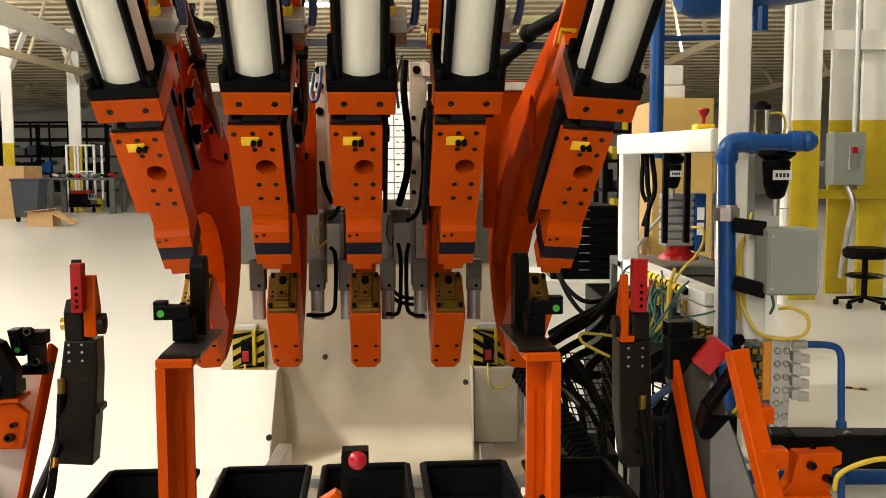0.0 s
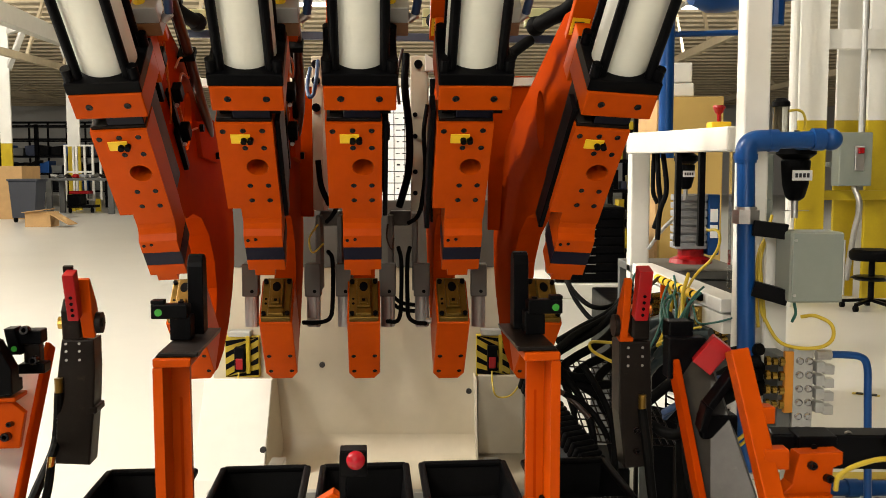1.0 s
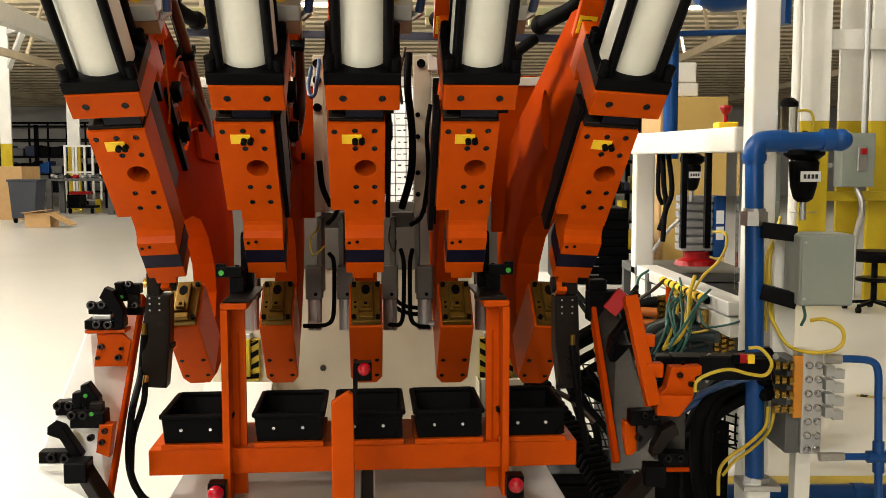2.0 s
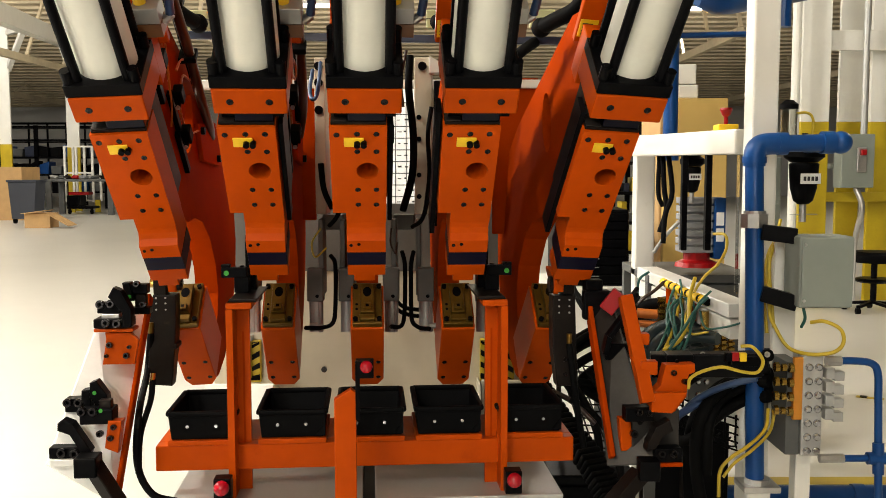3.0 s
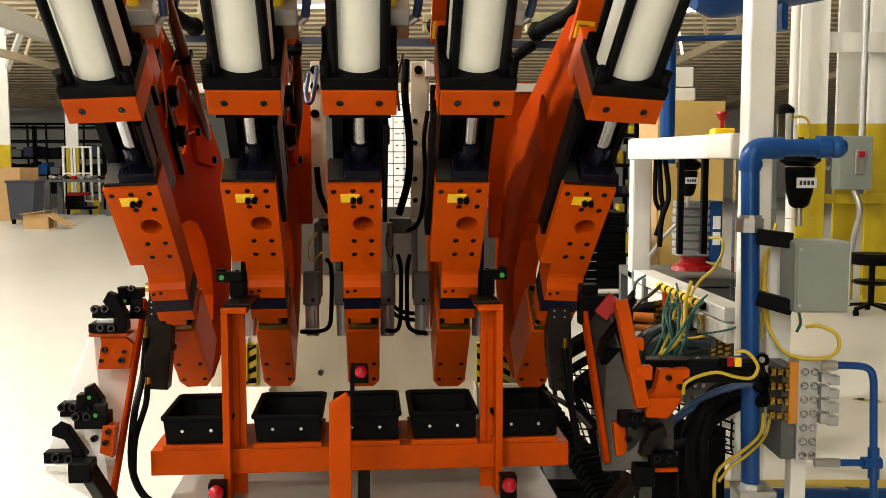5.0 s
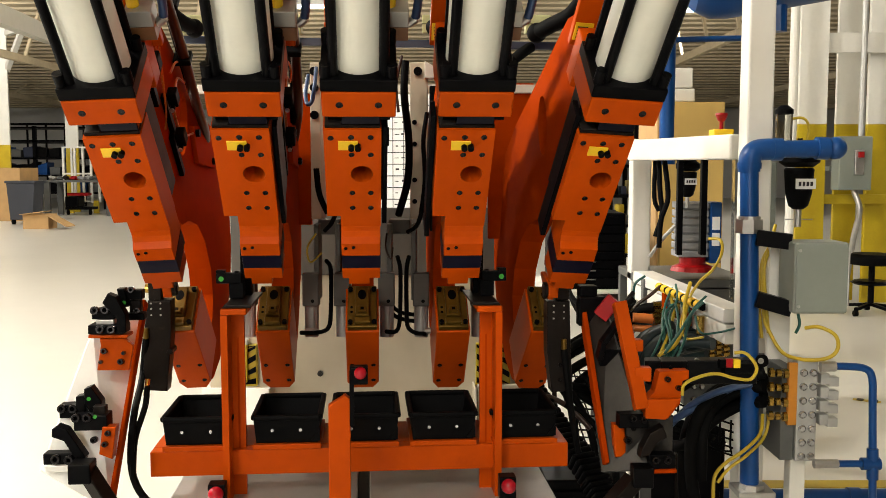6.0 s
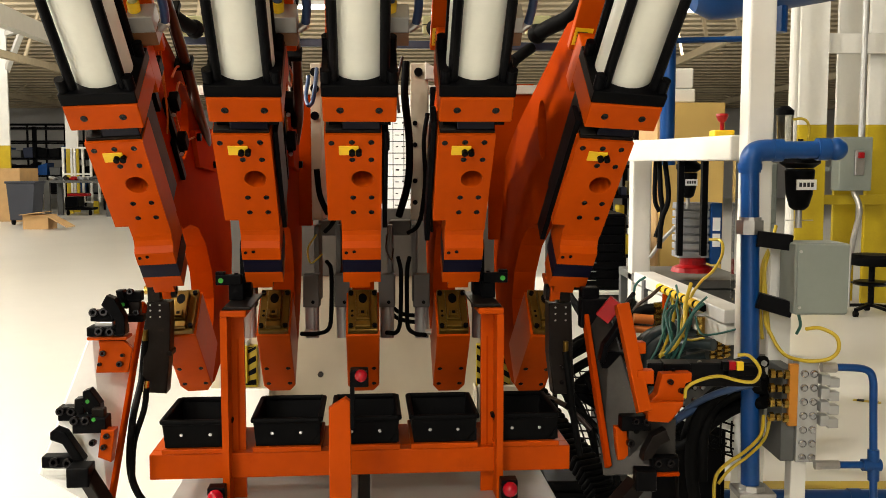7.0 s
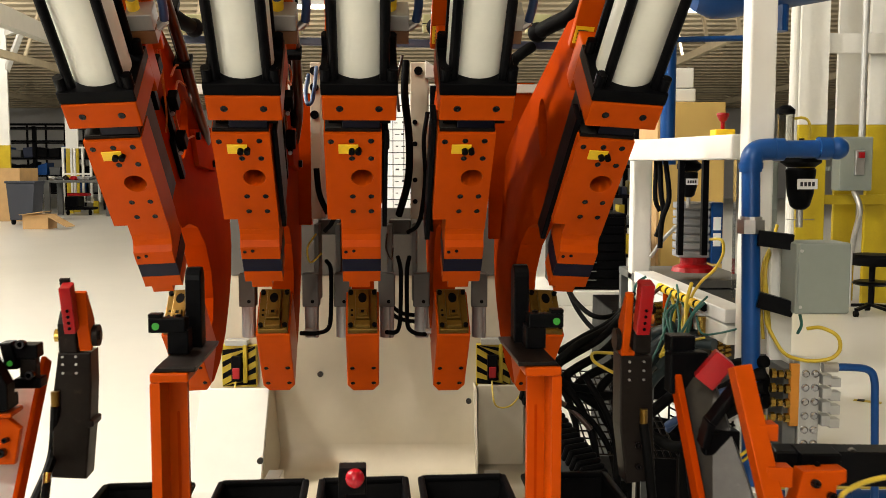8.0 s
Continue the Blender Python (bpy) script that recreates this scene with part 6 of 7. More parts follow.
def loose_cables():
    runs = [
        ("sensor_cable", YCABLE, 0.0065, [(0.917, 2.334, 1.050), (0.940, 2.305, 1.057), (0.976, 2.293, 1.038), (0.981, 2.290, 1.003), (0.957, 2.298, 0.979), (0.910, 2.328, 0.970), (0.874, 2.369, 0.980), (0.848, 2.393, 1.028), (0.840, 2.416, 1.068), (0.844, 2.446, 1.184)]),
        ("sensor_cable", YCABLE, 0.006, [(0.855, 2.423, 1.022), (0.849, 2.429, 1.096), (0.843, 2.436, 1.185), (0.865, 2.461, 1.243), (0.891, 2.496, 1.301)]),
        ("sensor_cable", YCABLE, 0.006, [(0.844, 2.441, 1.004), (0.838, 2.449, 1.093), (0.844, 2.457, 1.198), (0.878, 2.482, 1.256)]),
        ("sensor_cable", YCABLE, 0.006, [(0.799, 2.792, 1.242), (0.818, 2.742, 1.242), (0.822, 2.739, 1.203), (0.805, 2.765, 1.153), (0.784, 2.831, 1.107), (0.753, 2.827, 1.056), (0.725, 2.790, 0.975), (0.697, 2.767, 0.944)]),
        ("sensor_cable", YCABLE, 0.006, [(0.823, 2.355, 0.821), (0.802, 2.312, 0.782), (0.753, 2.289, 0.745), (0.707, 2.276, 0.720), (0.676, 2.264, 0.688), (0.672, 2.258, 0.625)]),
        ("sensor_cable", YCABLE, 0.0055, [(0.848, 2.375, 0.816), (0.826, 2.350, 0.763), (0.770, 2.307, 0.730), (0.721, 2.295, 0.699), (0.689, 2.282, 0.667)]),
        ("signal_cable", TEAL, 0.007, [(0.694, 3.181, 1.085), (0.659, 3.178, 1.056), (0.656, 3.172, 0.988), (0.659, 3.068, 0.946), (0.665, 2.965, 0.908)]),
        ("signal_cable", TEAL, 0.006, [(0.744, 2.960, 1.083), (0.728, 2.876, 1.049), (0.684, 2.821, 0.987), (0.647, 2.766, 0.928), (0.621, 2.761, 0.877)]),
        ("signal_cable", TEAL, 0.006, [(0.744, 2.927, 1.060), (0.736, 2.822, 1.004), (0.697, 2.767, 0.944), (0.643, 2.714, 0.904)]),
        ("signal_cable", TEAL, 0.006, [(0.751, 2.927, 1.051), (0.693, 2.822, 1.004), (0.686, 2.767, 0.944), (0.667, 2.742, 0.881)]),
        ("signal_cable", TEAL, 0.0055, [(0.777, 2.728, 1.078), (0.743, 2.725, 1.045), (0.710, 2.721, 0.987), (0.660, 2.715, 0.924)]),
        ("signal_cable", TEAL, 0.005, [(0.743, 2.723, 1.020), (0.746, 2.670, 0.979), (0.783, 2.630, 0.986), (0.829, 2.572, 1.012)]),
        ("signal_cable", YCABLE, 0.005, [(0.751, 2.855, 1.034), (0.714, 2.771, 0.987), (0.718, 2.718, 0.953), (0.754, 2.669, 0.966)]),
        ("air_hose", RUBBER, 0.017, [(0.826, 2.364, 0.930), (0.786, 2.383, 0.914), (0.736, 2.410, 0.874), (0.685, 2.434, 0.808), (0.664, 2.446, 0.712), (0.668, 2.437, 0.606), (0.691, 2.428, 0.500)]),
        ("air_hose", RUBBER, 0.016, [(0.826, 2.361, 0.893), (0.785, 2.400, 0.877), (0.736, 2.456, 0.825), (0.698, 2.450, 0.757), (0.691, 2.439, 0.621)]),
        ("air_hose", RUBBER, 0.016, [(0.826, 2.358, 0.854), (0.784, 2.416, 0.831), (0.730, 2.472, 0.774), (0.682, 2.497, 0.712), (0.640, 2.544, 0.682), (0.599, 2.645, 0.685)]),
        ("air_hose", RUBBER, 0.016, [(0.826, 2.367, 0.959), (0.782, 2.465, 0.931), (0.734, 2.562, 0.886), (0.681, 2.656, 0.816), (0.610, 2.699, 0.738)]),
        ("air_hose", DKBLUE_HOSE, 0.009, [(0.781, 2.323, 0.910), (0.707, 2.360, 0.879), (0.661, 2.455, 0.817), (0.624, 2.548, 0.729)]),
        ("air_hose", TEAL_DARK, 0.016, [(0.788, 2.817, 0.944), (0.731, 2.866, 0.926), (0.672, 2.912, 0.882), (0.629, 2.956, 0.800)]),
        ("air_hose", TEAL_DARK, 0.016, [(0.779, 2.815, 0.915), (0.722, 2.863, 0.888), (0.654, 2.908, 0.828), (0.611, 2.949, 0.727)]),
        ("air_hose", TEAL_DARK, 0.016, [(0.796, 2.820, 0.973), (0.726, 2.918, 0.953), (0.665, 2.966, 0.926), (0.602, 2.962, 0.872)]),
        ("air_hose", TEAL_DARK, 0.016, [(0.810, 2.872, 0.996), (0.738, 2.972, 0.988), (0.677, 3.020, 0.962), (0.612, 3.017, 0.927)]),
        ("power_cable", RUBBER, 0.008, [(0.419, 3.180, 1.075), (0.434, 3.075, 1.021), (0.484, 2.971, 0.981), (0.566, 3.021, 0.982), (0.652, 3.176, 1.027)]),
        ("power_cable", RUBBER, 0.008, [(0.419, 3.178, 1.056), (0.453, 3.071, 0.974), (0.502, 2.967, 0.930), (0.584, 3.019, 0.955), (0.656, 3.173, 0.998)]),
        ("power_cable", RUBBER, 0.012, [(0.575, 2.971, 0.981), (0.485, 2.866, 0.926), (0.390, 2.812, 0.884), (0.341, 2.760, 0.860), (0.360, 2.706, 0.821), (0.451, 2.754, 0.792)]),
        ("power_cable", RUBBER, 0.014, [(0.593, 2.969, 0.954), (0.503, 2.863, 0.891), (0.408, 2.809, 0.849), (0.367, 2.757, 0.826), (0.417, 2.753, 0.775), (0.511, 2.802, 0.763)]),
        ("power_cable", RUBBER, 0.014, [(0.602, 2.966, 0.926), (0.529, 2.860, 0.856), (0.442, 2.807, 0.824), (0.400, 2.754, 0.792), (0.468, 2.750, 0.742)]),
        ("power_cable", RUBBER, 0.014, [(0.602, 2.964, 0.899), (0.538, 2.858, 0.830), (0.477, 2.803, 0.780), (0.485, 2.747, 0.708), (0.553, 2.740, 0.623)]),
        ("power_cable", RUBBER, 0.012, [(0.335, 2.712, 0.887), (0.408, 2.815, 0.918), (0.520, 2.918, 0.953), (0.606, 3.023, 1.001)]),
        ("power_cable", RUBBER, 0.012, [(0.350, 2.764, 0.907), (0.432, 2.866, 0.930), (0.538, 2.969, 0.963), (0.628, 3.074, 1.018)]),
        ("sensor_cable", YCABLE, 0.006, [(0.501, 2.560, 0.874), (0.459, 2.562, 0.894), (0.422, 2.584, 0.914), (0.424, 2.616, 0.931), (0.476, 2.665, 0.922), (0.543, 2.714, 0.907)]),
        ("power_cable", RUBBER, 0.009, [(0.353, 2.652, 0.773), (0.419, 2.649, 0.734), (0.476, 2.642, 0.653), (0.501, 2.634, 0.555), (0.517, 2.623, 0.424)]),
        ("signal_cable", TEAL, 0.007, [(0.738, 2.978, 1.068), (0.697, 2.895, 1.029), (0.670, 2.819, 0.970), (0.667, 2.744, 0.906)]),
        ("signal_cable", TEAL, 0.007, [(0.752, 2.876, 1.049), (0.749, 2.792, 1.000), (0.711, 2.747, 0.940), (0.668, 2.712, 0.887)]),
        ("signal_cable", YCABLE, 0.007, [(0.726, 2.957, 1.052), (0.717, 2.873, 1.003), (0.680, 2.788, 0.948), (0.644, 2.743, 0.894)]),
        ("signal_cable", TEAL, 0.007, [(0.760, 2.775, 1.037), (0.728, 2.751, 0.995), (0.711, 2.708, 0.955), (0.679, 2.683, 0.893)]),
        ("air_hose", TEAL_DARK, 0.015, [(0.777, 2.714, 0.904), (0.714, 2.761, 0.877), (0.658, 2.808, 0.829), (0.617, 2.851, 0.751)]),
        ("air_hose", TEAL_DARK, 0.015, [(0.797, 2.924, 1.015), (0.741, 3.024, 1.010), (0.678, 3.072, 0.988), (0.616, 3.068, 0.946)]),
        ("air_hose", RUBBER, 0.020, [(0.840, 2.399, 0.862), (0.789, 2.457, 0.842), (0.740, 2.494, 0.804), (0.701, 2.528, 0.727), (0.690, 2.539, 0.619), (0.700, 2.526, 0.462)]),
        ("air_hose", RUBBER, 0.020, [(0.847, 2.422, 0.899), (0.803, 2.480, 0.873), (0.742, 2.517, 0.833), (0.691, 2.531, 0.758), (0.674, 2.542, 0.651), (0.679, 2.527, 0.478)]),
        ("air_hose", DKBLUE_HOSE, 0.010, [(0.794, 2.363, 0.912), (0.748, 2.400, 0.877), (0.685, 2.436, 0.828), (0.635, 2.472, 0.782), (0.609, 2.500, 0.755)]),
        ("air_hose", TEAL_DARK, 0.018, [(0.782, 2.667, 0.946), (0.735, 2.717, 0.943), (0.697, 2.765, 0.914), (0.663, 2.809, 0.849)]),
        ("air_hose", TEAL_DARK, 0.018, [(0.699, 2.810, 0.975), (0.656, 2.848, 0.947), (0.626, 2.865, 0.909), (0.609, 2.879, 0.843)]),
        ("air_hose", TEAL_DARK, 0.018, [(0.708, 2.788, 0.954), (0.666, 2.826, 0.927), (0.635, 2.842, 0.885), (0.622, 2.857, 0.821)]),
        ("air_hose", RUBBER, 0.018, [(0.688, 2.993, 1.003), (0.660, 3.012, 0.997), (0.632, 3.021, 0.980), (0.603, 3.018, 0.945)]),
        ("power_cable", BROWN_TUBE, 0.006, [(0.712, 3.039, 1.067), (0.677, 3.026, 1.039), (0.640, 3.024, 1.013), (0.606, 3.020, 0.973)]),
        ("signal_cable", TEAL, 0.007, [(0.707, 2.835, 1.037), (0.678, 2.813, 1.013), (0.679, 2.769, 0.961), (0.682, 2.724, 0.905)]),
        ("signal_cable", TEAL, 0.007, [(0.714, 2.835, 1.037), (0.711, 2.792, 0.999), (0.694, 2.747, 0.948), (0.651, 2.703, 0.902)]),
        ("signal_cable", TEAL, 0.007, [(0.705, 2.855, 1.034), (0.676, 2.831, 0.992), (0.670, 2.788, 0.948), (0.684, 2.742, 0.881)]),
        ("signal_cable", TEAL, 0.007, [(0.760, 2.697, 1.064), (0.725, 2.694, 1.031), (0.689, 2.670, 0.985), (0.637, 2.645, 0.921)]),
        ("signal_cable", YCABLE, 0.008, [(0.759, 2.841, 1.103), (0.726, 2.776, 1.046), (0.713, 2.731, 0.993), (0.681, 2.706, 0.935), (0.630, 2.684, 0.910)]),
        ("power_cable", RUBBER, 0.011, [(0.36, 2.70, 0.82), (0.40, 2.66, 0.76), (0.43, 2.63, 0.68), (0.44, 2.62, 0.605)]),
        ("power_cable", RUBBER, 0.009, [(0.33, 2.74, 0.83), (0.37, 2.67, 0.77), (0.385, 2.64, 0.69), (0.39, 2.64, 0.605)]),
        ("power_cable", RUBBER, 0.010, [(0.42, 2.72, 0.84), (0.46, 2.66, 0.77), (0.49, 2.63, 0.69), (0.50, 2.62, 0.56)]),
        ("power_cable", BROWN_TUBE, 0.008, [(0.257, 2.674, 0.795), (0.313, 2.654, 0.791), (0.370, 2.651, 0.759), (0.424, 2.627, 0.707)]),
    ]
    for name, mt, r, pts in runs:
        g = B()
        hose(g, pts, r * {"teal_cable": 0.62, "yellow_cable": 0.75}.get(mt.name, 1.0), 10)
        tagged(part(name, g, mt, smooth=True), LABELS[mt.name], "cable" if "cable" in name else "hose", "cables and hoses by the air frame")
    # yellow plug strip
    m = thing("plug_strip", pose(0, 0, 0), "row of yellow ringed cable plugs on the tray", "connector strip")
    a, b = Vector((0.718, 3.078, 1.062)), Vector((0.767, 2.725, 1.045))
    for k in range(8):
        p, q = a.lerp(b, k / 8), a.lerp(b, (k + 0.62) / 8)
        g = B()
        rod(g, p, q, 0.0135, 12)
        part("plug", g, YELLOW_TAG, m)
    g = B()
    rod(g, a, b, 0.012, 10)
    part("core", g, BLACK, m)
    for k in range(4):
        g = B()
        p = Vector((0.728, 3.027, 1.047)).lerp(Vector((0.768, 2.753, 1.015)), k / 3)
        rod(g, p, p + Vector((0, 0, -0.055)), 0.012, 10)
        part("drop_plug", g, BRASS_FIT if k % 2 else ORANGE_SHADED, m)


OLIVE = material("olive_plastic", (0.42, 0.42, 0.20), 0.45, 0, 0.1, 12)
BROWN = material("brown_anodised", (0.20, 0.085, 0.03), 0.4, 0, 0.2, 12)
ORANGE_TUBE = material("amber_tube", (0.55, 0.16, 0.03), 0.25, 0, 0.1, 10)
TEAL_DARK = material("dark_teal_hose", (0.012, 0.025, 0.028), 0.4, 0, 0.2, 12)
SILVER_BOX = material("silver_grey_plastic", (0.30, 0.31, 0.33), 0.45, 0.2, 0.1, 10)
LABELS = {"yellow_cable": "yellow jacketed sensor cable looping free", "black_rubber": "black rubber hose bundled beside the frame", "teal_cable": "teal jacketed signal cable hanging from tray",
          "blue_hose": "dark blue air hose beside the frame", "dark_teal_hose": "dark teal hydraulic hose in a curved run", "brown_tube": "dark brown hose lying by the machine base"}


# ---- background things ----
def crate(x, y, d, w, h, dep, mat, name, label, category, open_flaps=False):
    """A carton standing on the floor below the given sight line."""
    px = (x - 784) / 1650 * d
    c = thing(name, pose(px, d, 0), label, category)
    g = B()
    box(g, -w / 2, w / 2, 0, dep, 0.0, h, 0.004)
    part("shell", g, mat, c)
    if open_flaps:
        g = B()
        beam(g, (w / 2, 0.05, h), (w / 2 + 0.35, 0.05, h - 0.2), dep, 0.012, 0.0)
        part("flap", g, mat, c)
        g = B()
        beam(g, (-w / 2, 0.05, h), (-w / 2 + 0.4, 0.05, h + 0.05), dep, 0.012, 0.0)
        part("flap", g, mat, c)
    return c


def column(x0, x1, d, zy, name="building_column", top=7.0):
    """Box column, yellow below and white above."""
    xa, xb = (x0 - 784) / 1650 * d, (x1 - 784) / 1650 * d
    c = thing(name, pose((xa + xb) / 2, d, 0), "white steel column with a yellow painted foot", "column", "building columns")
    w = (xb - xa) / 2
    t = w * 0.12
    for nm, z0, z1, mt in (("foot", 0, zy, YELLOW), ("shaft", zy + 0.001, top, WHITE)):
        g = B()
        box(g, -w, w, 0, t, z0, z1, 0.004)
        box(g, -w, -w + t, t, t * 3, z0, z1)
        box(g, w - t, w, t, t * 3, z0, z1)
        part(nm, g, mt, c)
    return c


def background():
    D = 9.0
    zy = 1.45 + (301 - 222) / 1650 * D
    for a, b, d in ((1408, 1458, 9.8), (1474, 1514, 10.3), (1530, 1580, 10.1)):
        column(a, b, d, 1.45 + (301 - 222) / 1650 * d)
    t = thing("column_ties", pose(0, 0, 0), "white and yellow steel tie bars joining columns", "tie bar")
    for y0, y1, mt in ((64, 98, WHITE), (345, 362, YELLOW)):
        g = B()
        beam(g, Vector((3.72, 10.02, 1.45 + (301 - (y0 + y1) / 2) / 1650 * 10)), Vector((4.80, 10.02, 1.45 + (301 - (y0 + y1) / 2) / 1650 * 10)), 0.06, (y1 - y0) / 1650 * 10, 0.004)
        part("tie", g, mt, t)
    # disconnect
    p0, p1 = Vector((4.085, 9.66, 1.235)), Vector((4.430, 9.70, 1.790))
    b = thing("disconnect_switch", pose(0, 0, 0), "grey safety disconnect box with a red handle", "switch box")
    g = B()
    box(g, p0.x, p1.x, p0.y, p0.y + 0.2, p0.z, p1.z, 0.012)
    box(g, p0.x - 0.02, p1.x - 0.05, p0.y + 0.2, 10.298, p0.z + 0.2, p0.z + 0.25)
    part("case", g, GREY_BOX, b)
    g = B()
    cx = (p0.x + p1.x) / 2 + 0.03
    box(g, cx - 0.05, cx + 0.05, p0.y - 0.03, p0.y - 0.001, p0.z + 0.16, p1.z - 0.14, 0.008)
    part("handle_plate", g, STEEL, b)
    g = B()
    box(g, cx - 0.025, cx + 0.03, p0.y - 0.07, p0.y - 0.031, p1.z - 0.22, p1.z - 0.16, 0.006)
    part("handle", g, RED, b, "red switch handle")
    g = B()
    hose(g, [(cx, p0.y + 0.1, p0.z), (cx + 0.05, p0.y + 0.05, p0.z - 0.2), (cx + 0.02, p0.y + 0.1, p0.z - 0.5), (cx, p0.y + 0.2, p0.z - 1.0)], 0.03, 10)
    part("conduit", g, STEEL, b)
    g = B()
    rod(g, (cx + 0.06, p0.y + 0.1, p1.z), (cx + 0.06, p0.y + 0.1, 7.0), 0.03, 10)
    part("riser", g, ALU, b)
    g = B()
    rod(g, (3.53, 9.5, 0.0), (3.53, 9.5, 7.0), 0.045, 12)
    c = tagged(part("wall_conduit", g, WHITE), "white vertical conduit beside the column", "conduit")
    # stool
    s = thing("shop_stool", pose(*(Vector((4.300, 9.300, 0.344)).xy), 0), "black padded shop stool on castors", "stool")
    g = B()
    lathe(g, [(0.2, 0.50), (0.22, 0.53), (0.22, 0.58), (0.19, 0.61)], 24)
    part("seat", g, BLACK_PLASTIC, s, smooth=True)
    g = B()
    rod(g, (0, 0, 0.1), (0, 0, 0.5), 0.03, 12)
    part("stem", g, BLACK, s)
    g = B()
    lathe(g, [(0.16, 0.30), (0.2, 0.32), (0.16, 0.34)], 20)
    part("foot_ring", g, BLACK, s)
    for k in range(5):
        a = k * 2 * math.pi / 5
        g = B()
        beam(g, (0, 0, 0.1), (0.27 * math.cos(a), 0.27 * math.sin(a), 0.07), 0.04, 0.03, 0.004)
        leg = part("leg", g, BLACK, s)
        g = B()
        rod(g, (0.27 * math.cos(a) - 0.02, 0.27 * math.sin(a), 0.03), (0.27 * math.cos(a) + 0.02, 0.27 * math.sin(a), 0.03), 0.03, 12)
        part("castor", g, RUBBER, leg)
    # behind the air frame
    p = thing("kraft_board", pose(0, 0, 0), "large kraft cardboard panel standing upright", "panel")
    a, bb = Vector((1.062, 4.555, 0.731)), Vector((1.366, 4.644, 1.775))
    g = B()
    box(g, a.x, bb.x, a.y, a.y + 0.05, 0.0, bb.z, 0.004)
    part("sheet", g, CARD_PANEL, p)
    w = thing("white_carton", pose(0, 0, 0), "stack of two white cartons on the kraft panel crate", "box")
    for y0, y1, x0, x1 in ((183, 160, 1180, 1226), (159, 124, 1180, 1222)):
        g = B()
        box(g, (x0 - 784) / 1650 * 4.6, (x1 - 784) / 1650 * 4.6, 4.60, 4.72, 1.45 + (301 - y0) / 1650 * 4.6, 1.45 + (301 - y1) / 1650 * 4.6, 0.006)
        part("carton", g, WHITE, w)
    g = B()
    box(g, a.x, bb.x, 4.66, 5.1, 0.0, bb.z - 0.01, 0.005)
    part("crate", g, CARD, p)
    # emergency stop button on the rail
    e = thing("stop_button", pose(*(0.841, 2.838, 1.547)), "red mushroom stop button on yellow base", "button")
    g = B()
    box(g, -0.03, 0.03, -0.03, 0.03, 0.0, 0.022, 0.003)
    part("base", g, YELLOW_TAG, e)
    g = B()
    lathe(g, [(0.006, 0.022), (0.006, 0.045), (0.012, 0.05), (0.019, 0.066), (0.017, 0.072)], 18)
    part("mushroom", g, RED, e, smooth=True)
    # blue tank and line overhead
    tk = thing("air_tank", pose(*(1.127, 3.268, 2.119)), "dark blue painted air receiver tank overhead", "tank")
    g = B()
    lathe(g, [(0.02, -0.29), (0.08, -0.28), (0.115, -0.23), (0.125, -0.17), (0.125, 0.3), (0.08, 0.36)], 28, pose(0, 0, 0, 0, 80, 0))
    part("shell", g, BLUE, tk, smooth=True)
    g = B()
    rod(g, (0.02, -0.02, -0.2), (0.02, -0.02, -0.05), 0.03, 12)
    part("drain_neck", g, BLUE, tk)
    g = B()
    rod(g, (0.926, 3.886, 1.49), (0.926, 3.886, 7.1), 0.03, 14)
    rod(g, (0.926, 3.886, 1.47), (0.926, 3.886, 1.52), 0.036, 14)
    bl = tagged(part("blue_riser", g, BLUE, smooth=True), "blue painted vertical air pipe", "pipe")
    g = B()
    rod(g, (0.854, 3.909, 1.980), (1.241, 3.910, 1.989), 0.012, 10)
    tagged(part("blue_branch", g, BLUE, smooth=True), "thin blue horizontal air pipe", "pipe")
    # tool chest on a pale bench
    t = thing("tool_chest", pose(0.70, 4.38, 0.885), "black steel tool chest with drawers on a pale bench", "tool chest")
    g = B()
    box(g, -0.17, 0.16, 0, 0.45, 0.0, 0.36, 0.008)
    part("cabinet", g, BLACK, t)
    for k in range(8):
        z = 0.015 + k * 0.0415
        g = B()
        box(g, -0.16, 0.15, -0.010, -0.001, z, z + 0.037, 0.003)
        dr = part("drawer", g, BLACK, t)
        g = B()
        box(g, -0.03, 0.02, -0.018, -0.0105, z + 0.030, z + 0.034, 0.001)
        part("pull", g, STEEL, dr, "bright drawer pull")
    wbk = thing("work_bench", pose(0.70, 4.38, 0), "pale laminate work bench carrying a tool chest", "bench")
    g = B()
    box(g, -0.30, 0.36, -0.06, 0.55, 0.815, 0.884, 0.004)
    part("top", g, WHITE, wbk)
    for x in (-0.27, 0.33):
        for y in (-0.03, 0.52):
            g = B()
            box(g, x - 0.025, x + 0.025, y - 0.025, y + 0.025, 0.0, 0.8145, 0.003)
            part("leg", g, GREY, wbk)
    # machine head on stand, drill and clutter behind the guard
    v = thing("motor_unit", pose(*(0.869, 3.236, 1.148)), "finned grey motor with a blue cover on red base", "motor")
    g = B()
    box(g, -0.052, 0.043, -0.03, 0.05, 0.0, 0.19)
    part("motor_core", g, SILVER_BOX, v)
    for k in range(7):
        g = B()
        box(g, -0.06, 0.045, -0.04, 0.06, 0.028 * k, 0.021 + 0.028 * k, 0.002)
        part("fin", g, SILVER_BOX, v)
    g = B()
    box(g, 0.046, 0.085, -0.05, 0.06, -0.02, 0.19, 0.004)
    cov = part("cover", g, BLUE, v)
    for k in range(2):
        g = B()
        box(g, 0.052, 0.078, -0.0515, -0.0505, 0.04 + 0.055 * k, 0.085 + 0.055 * k)
        part("data_plate", g, WHITEBOARD, cov)
    g = B()
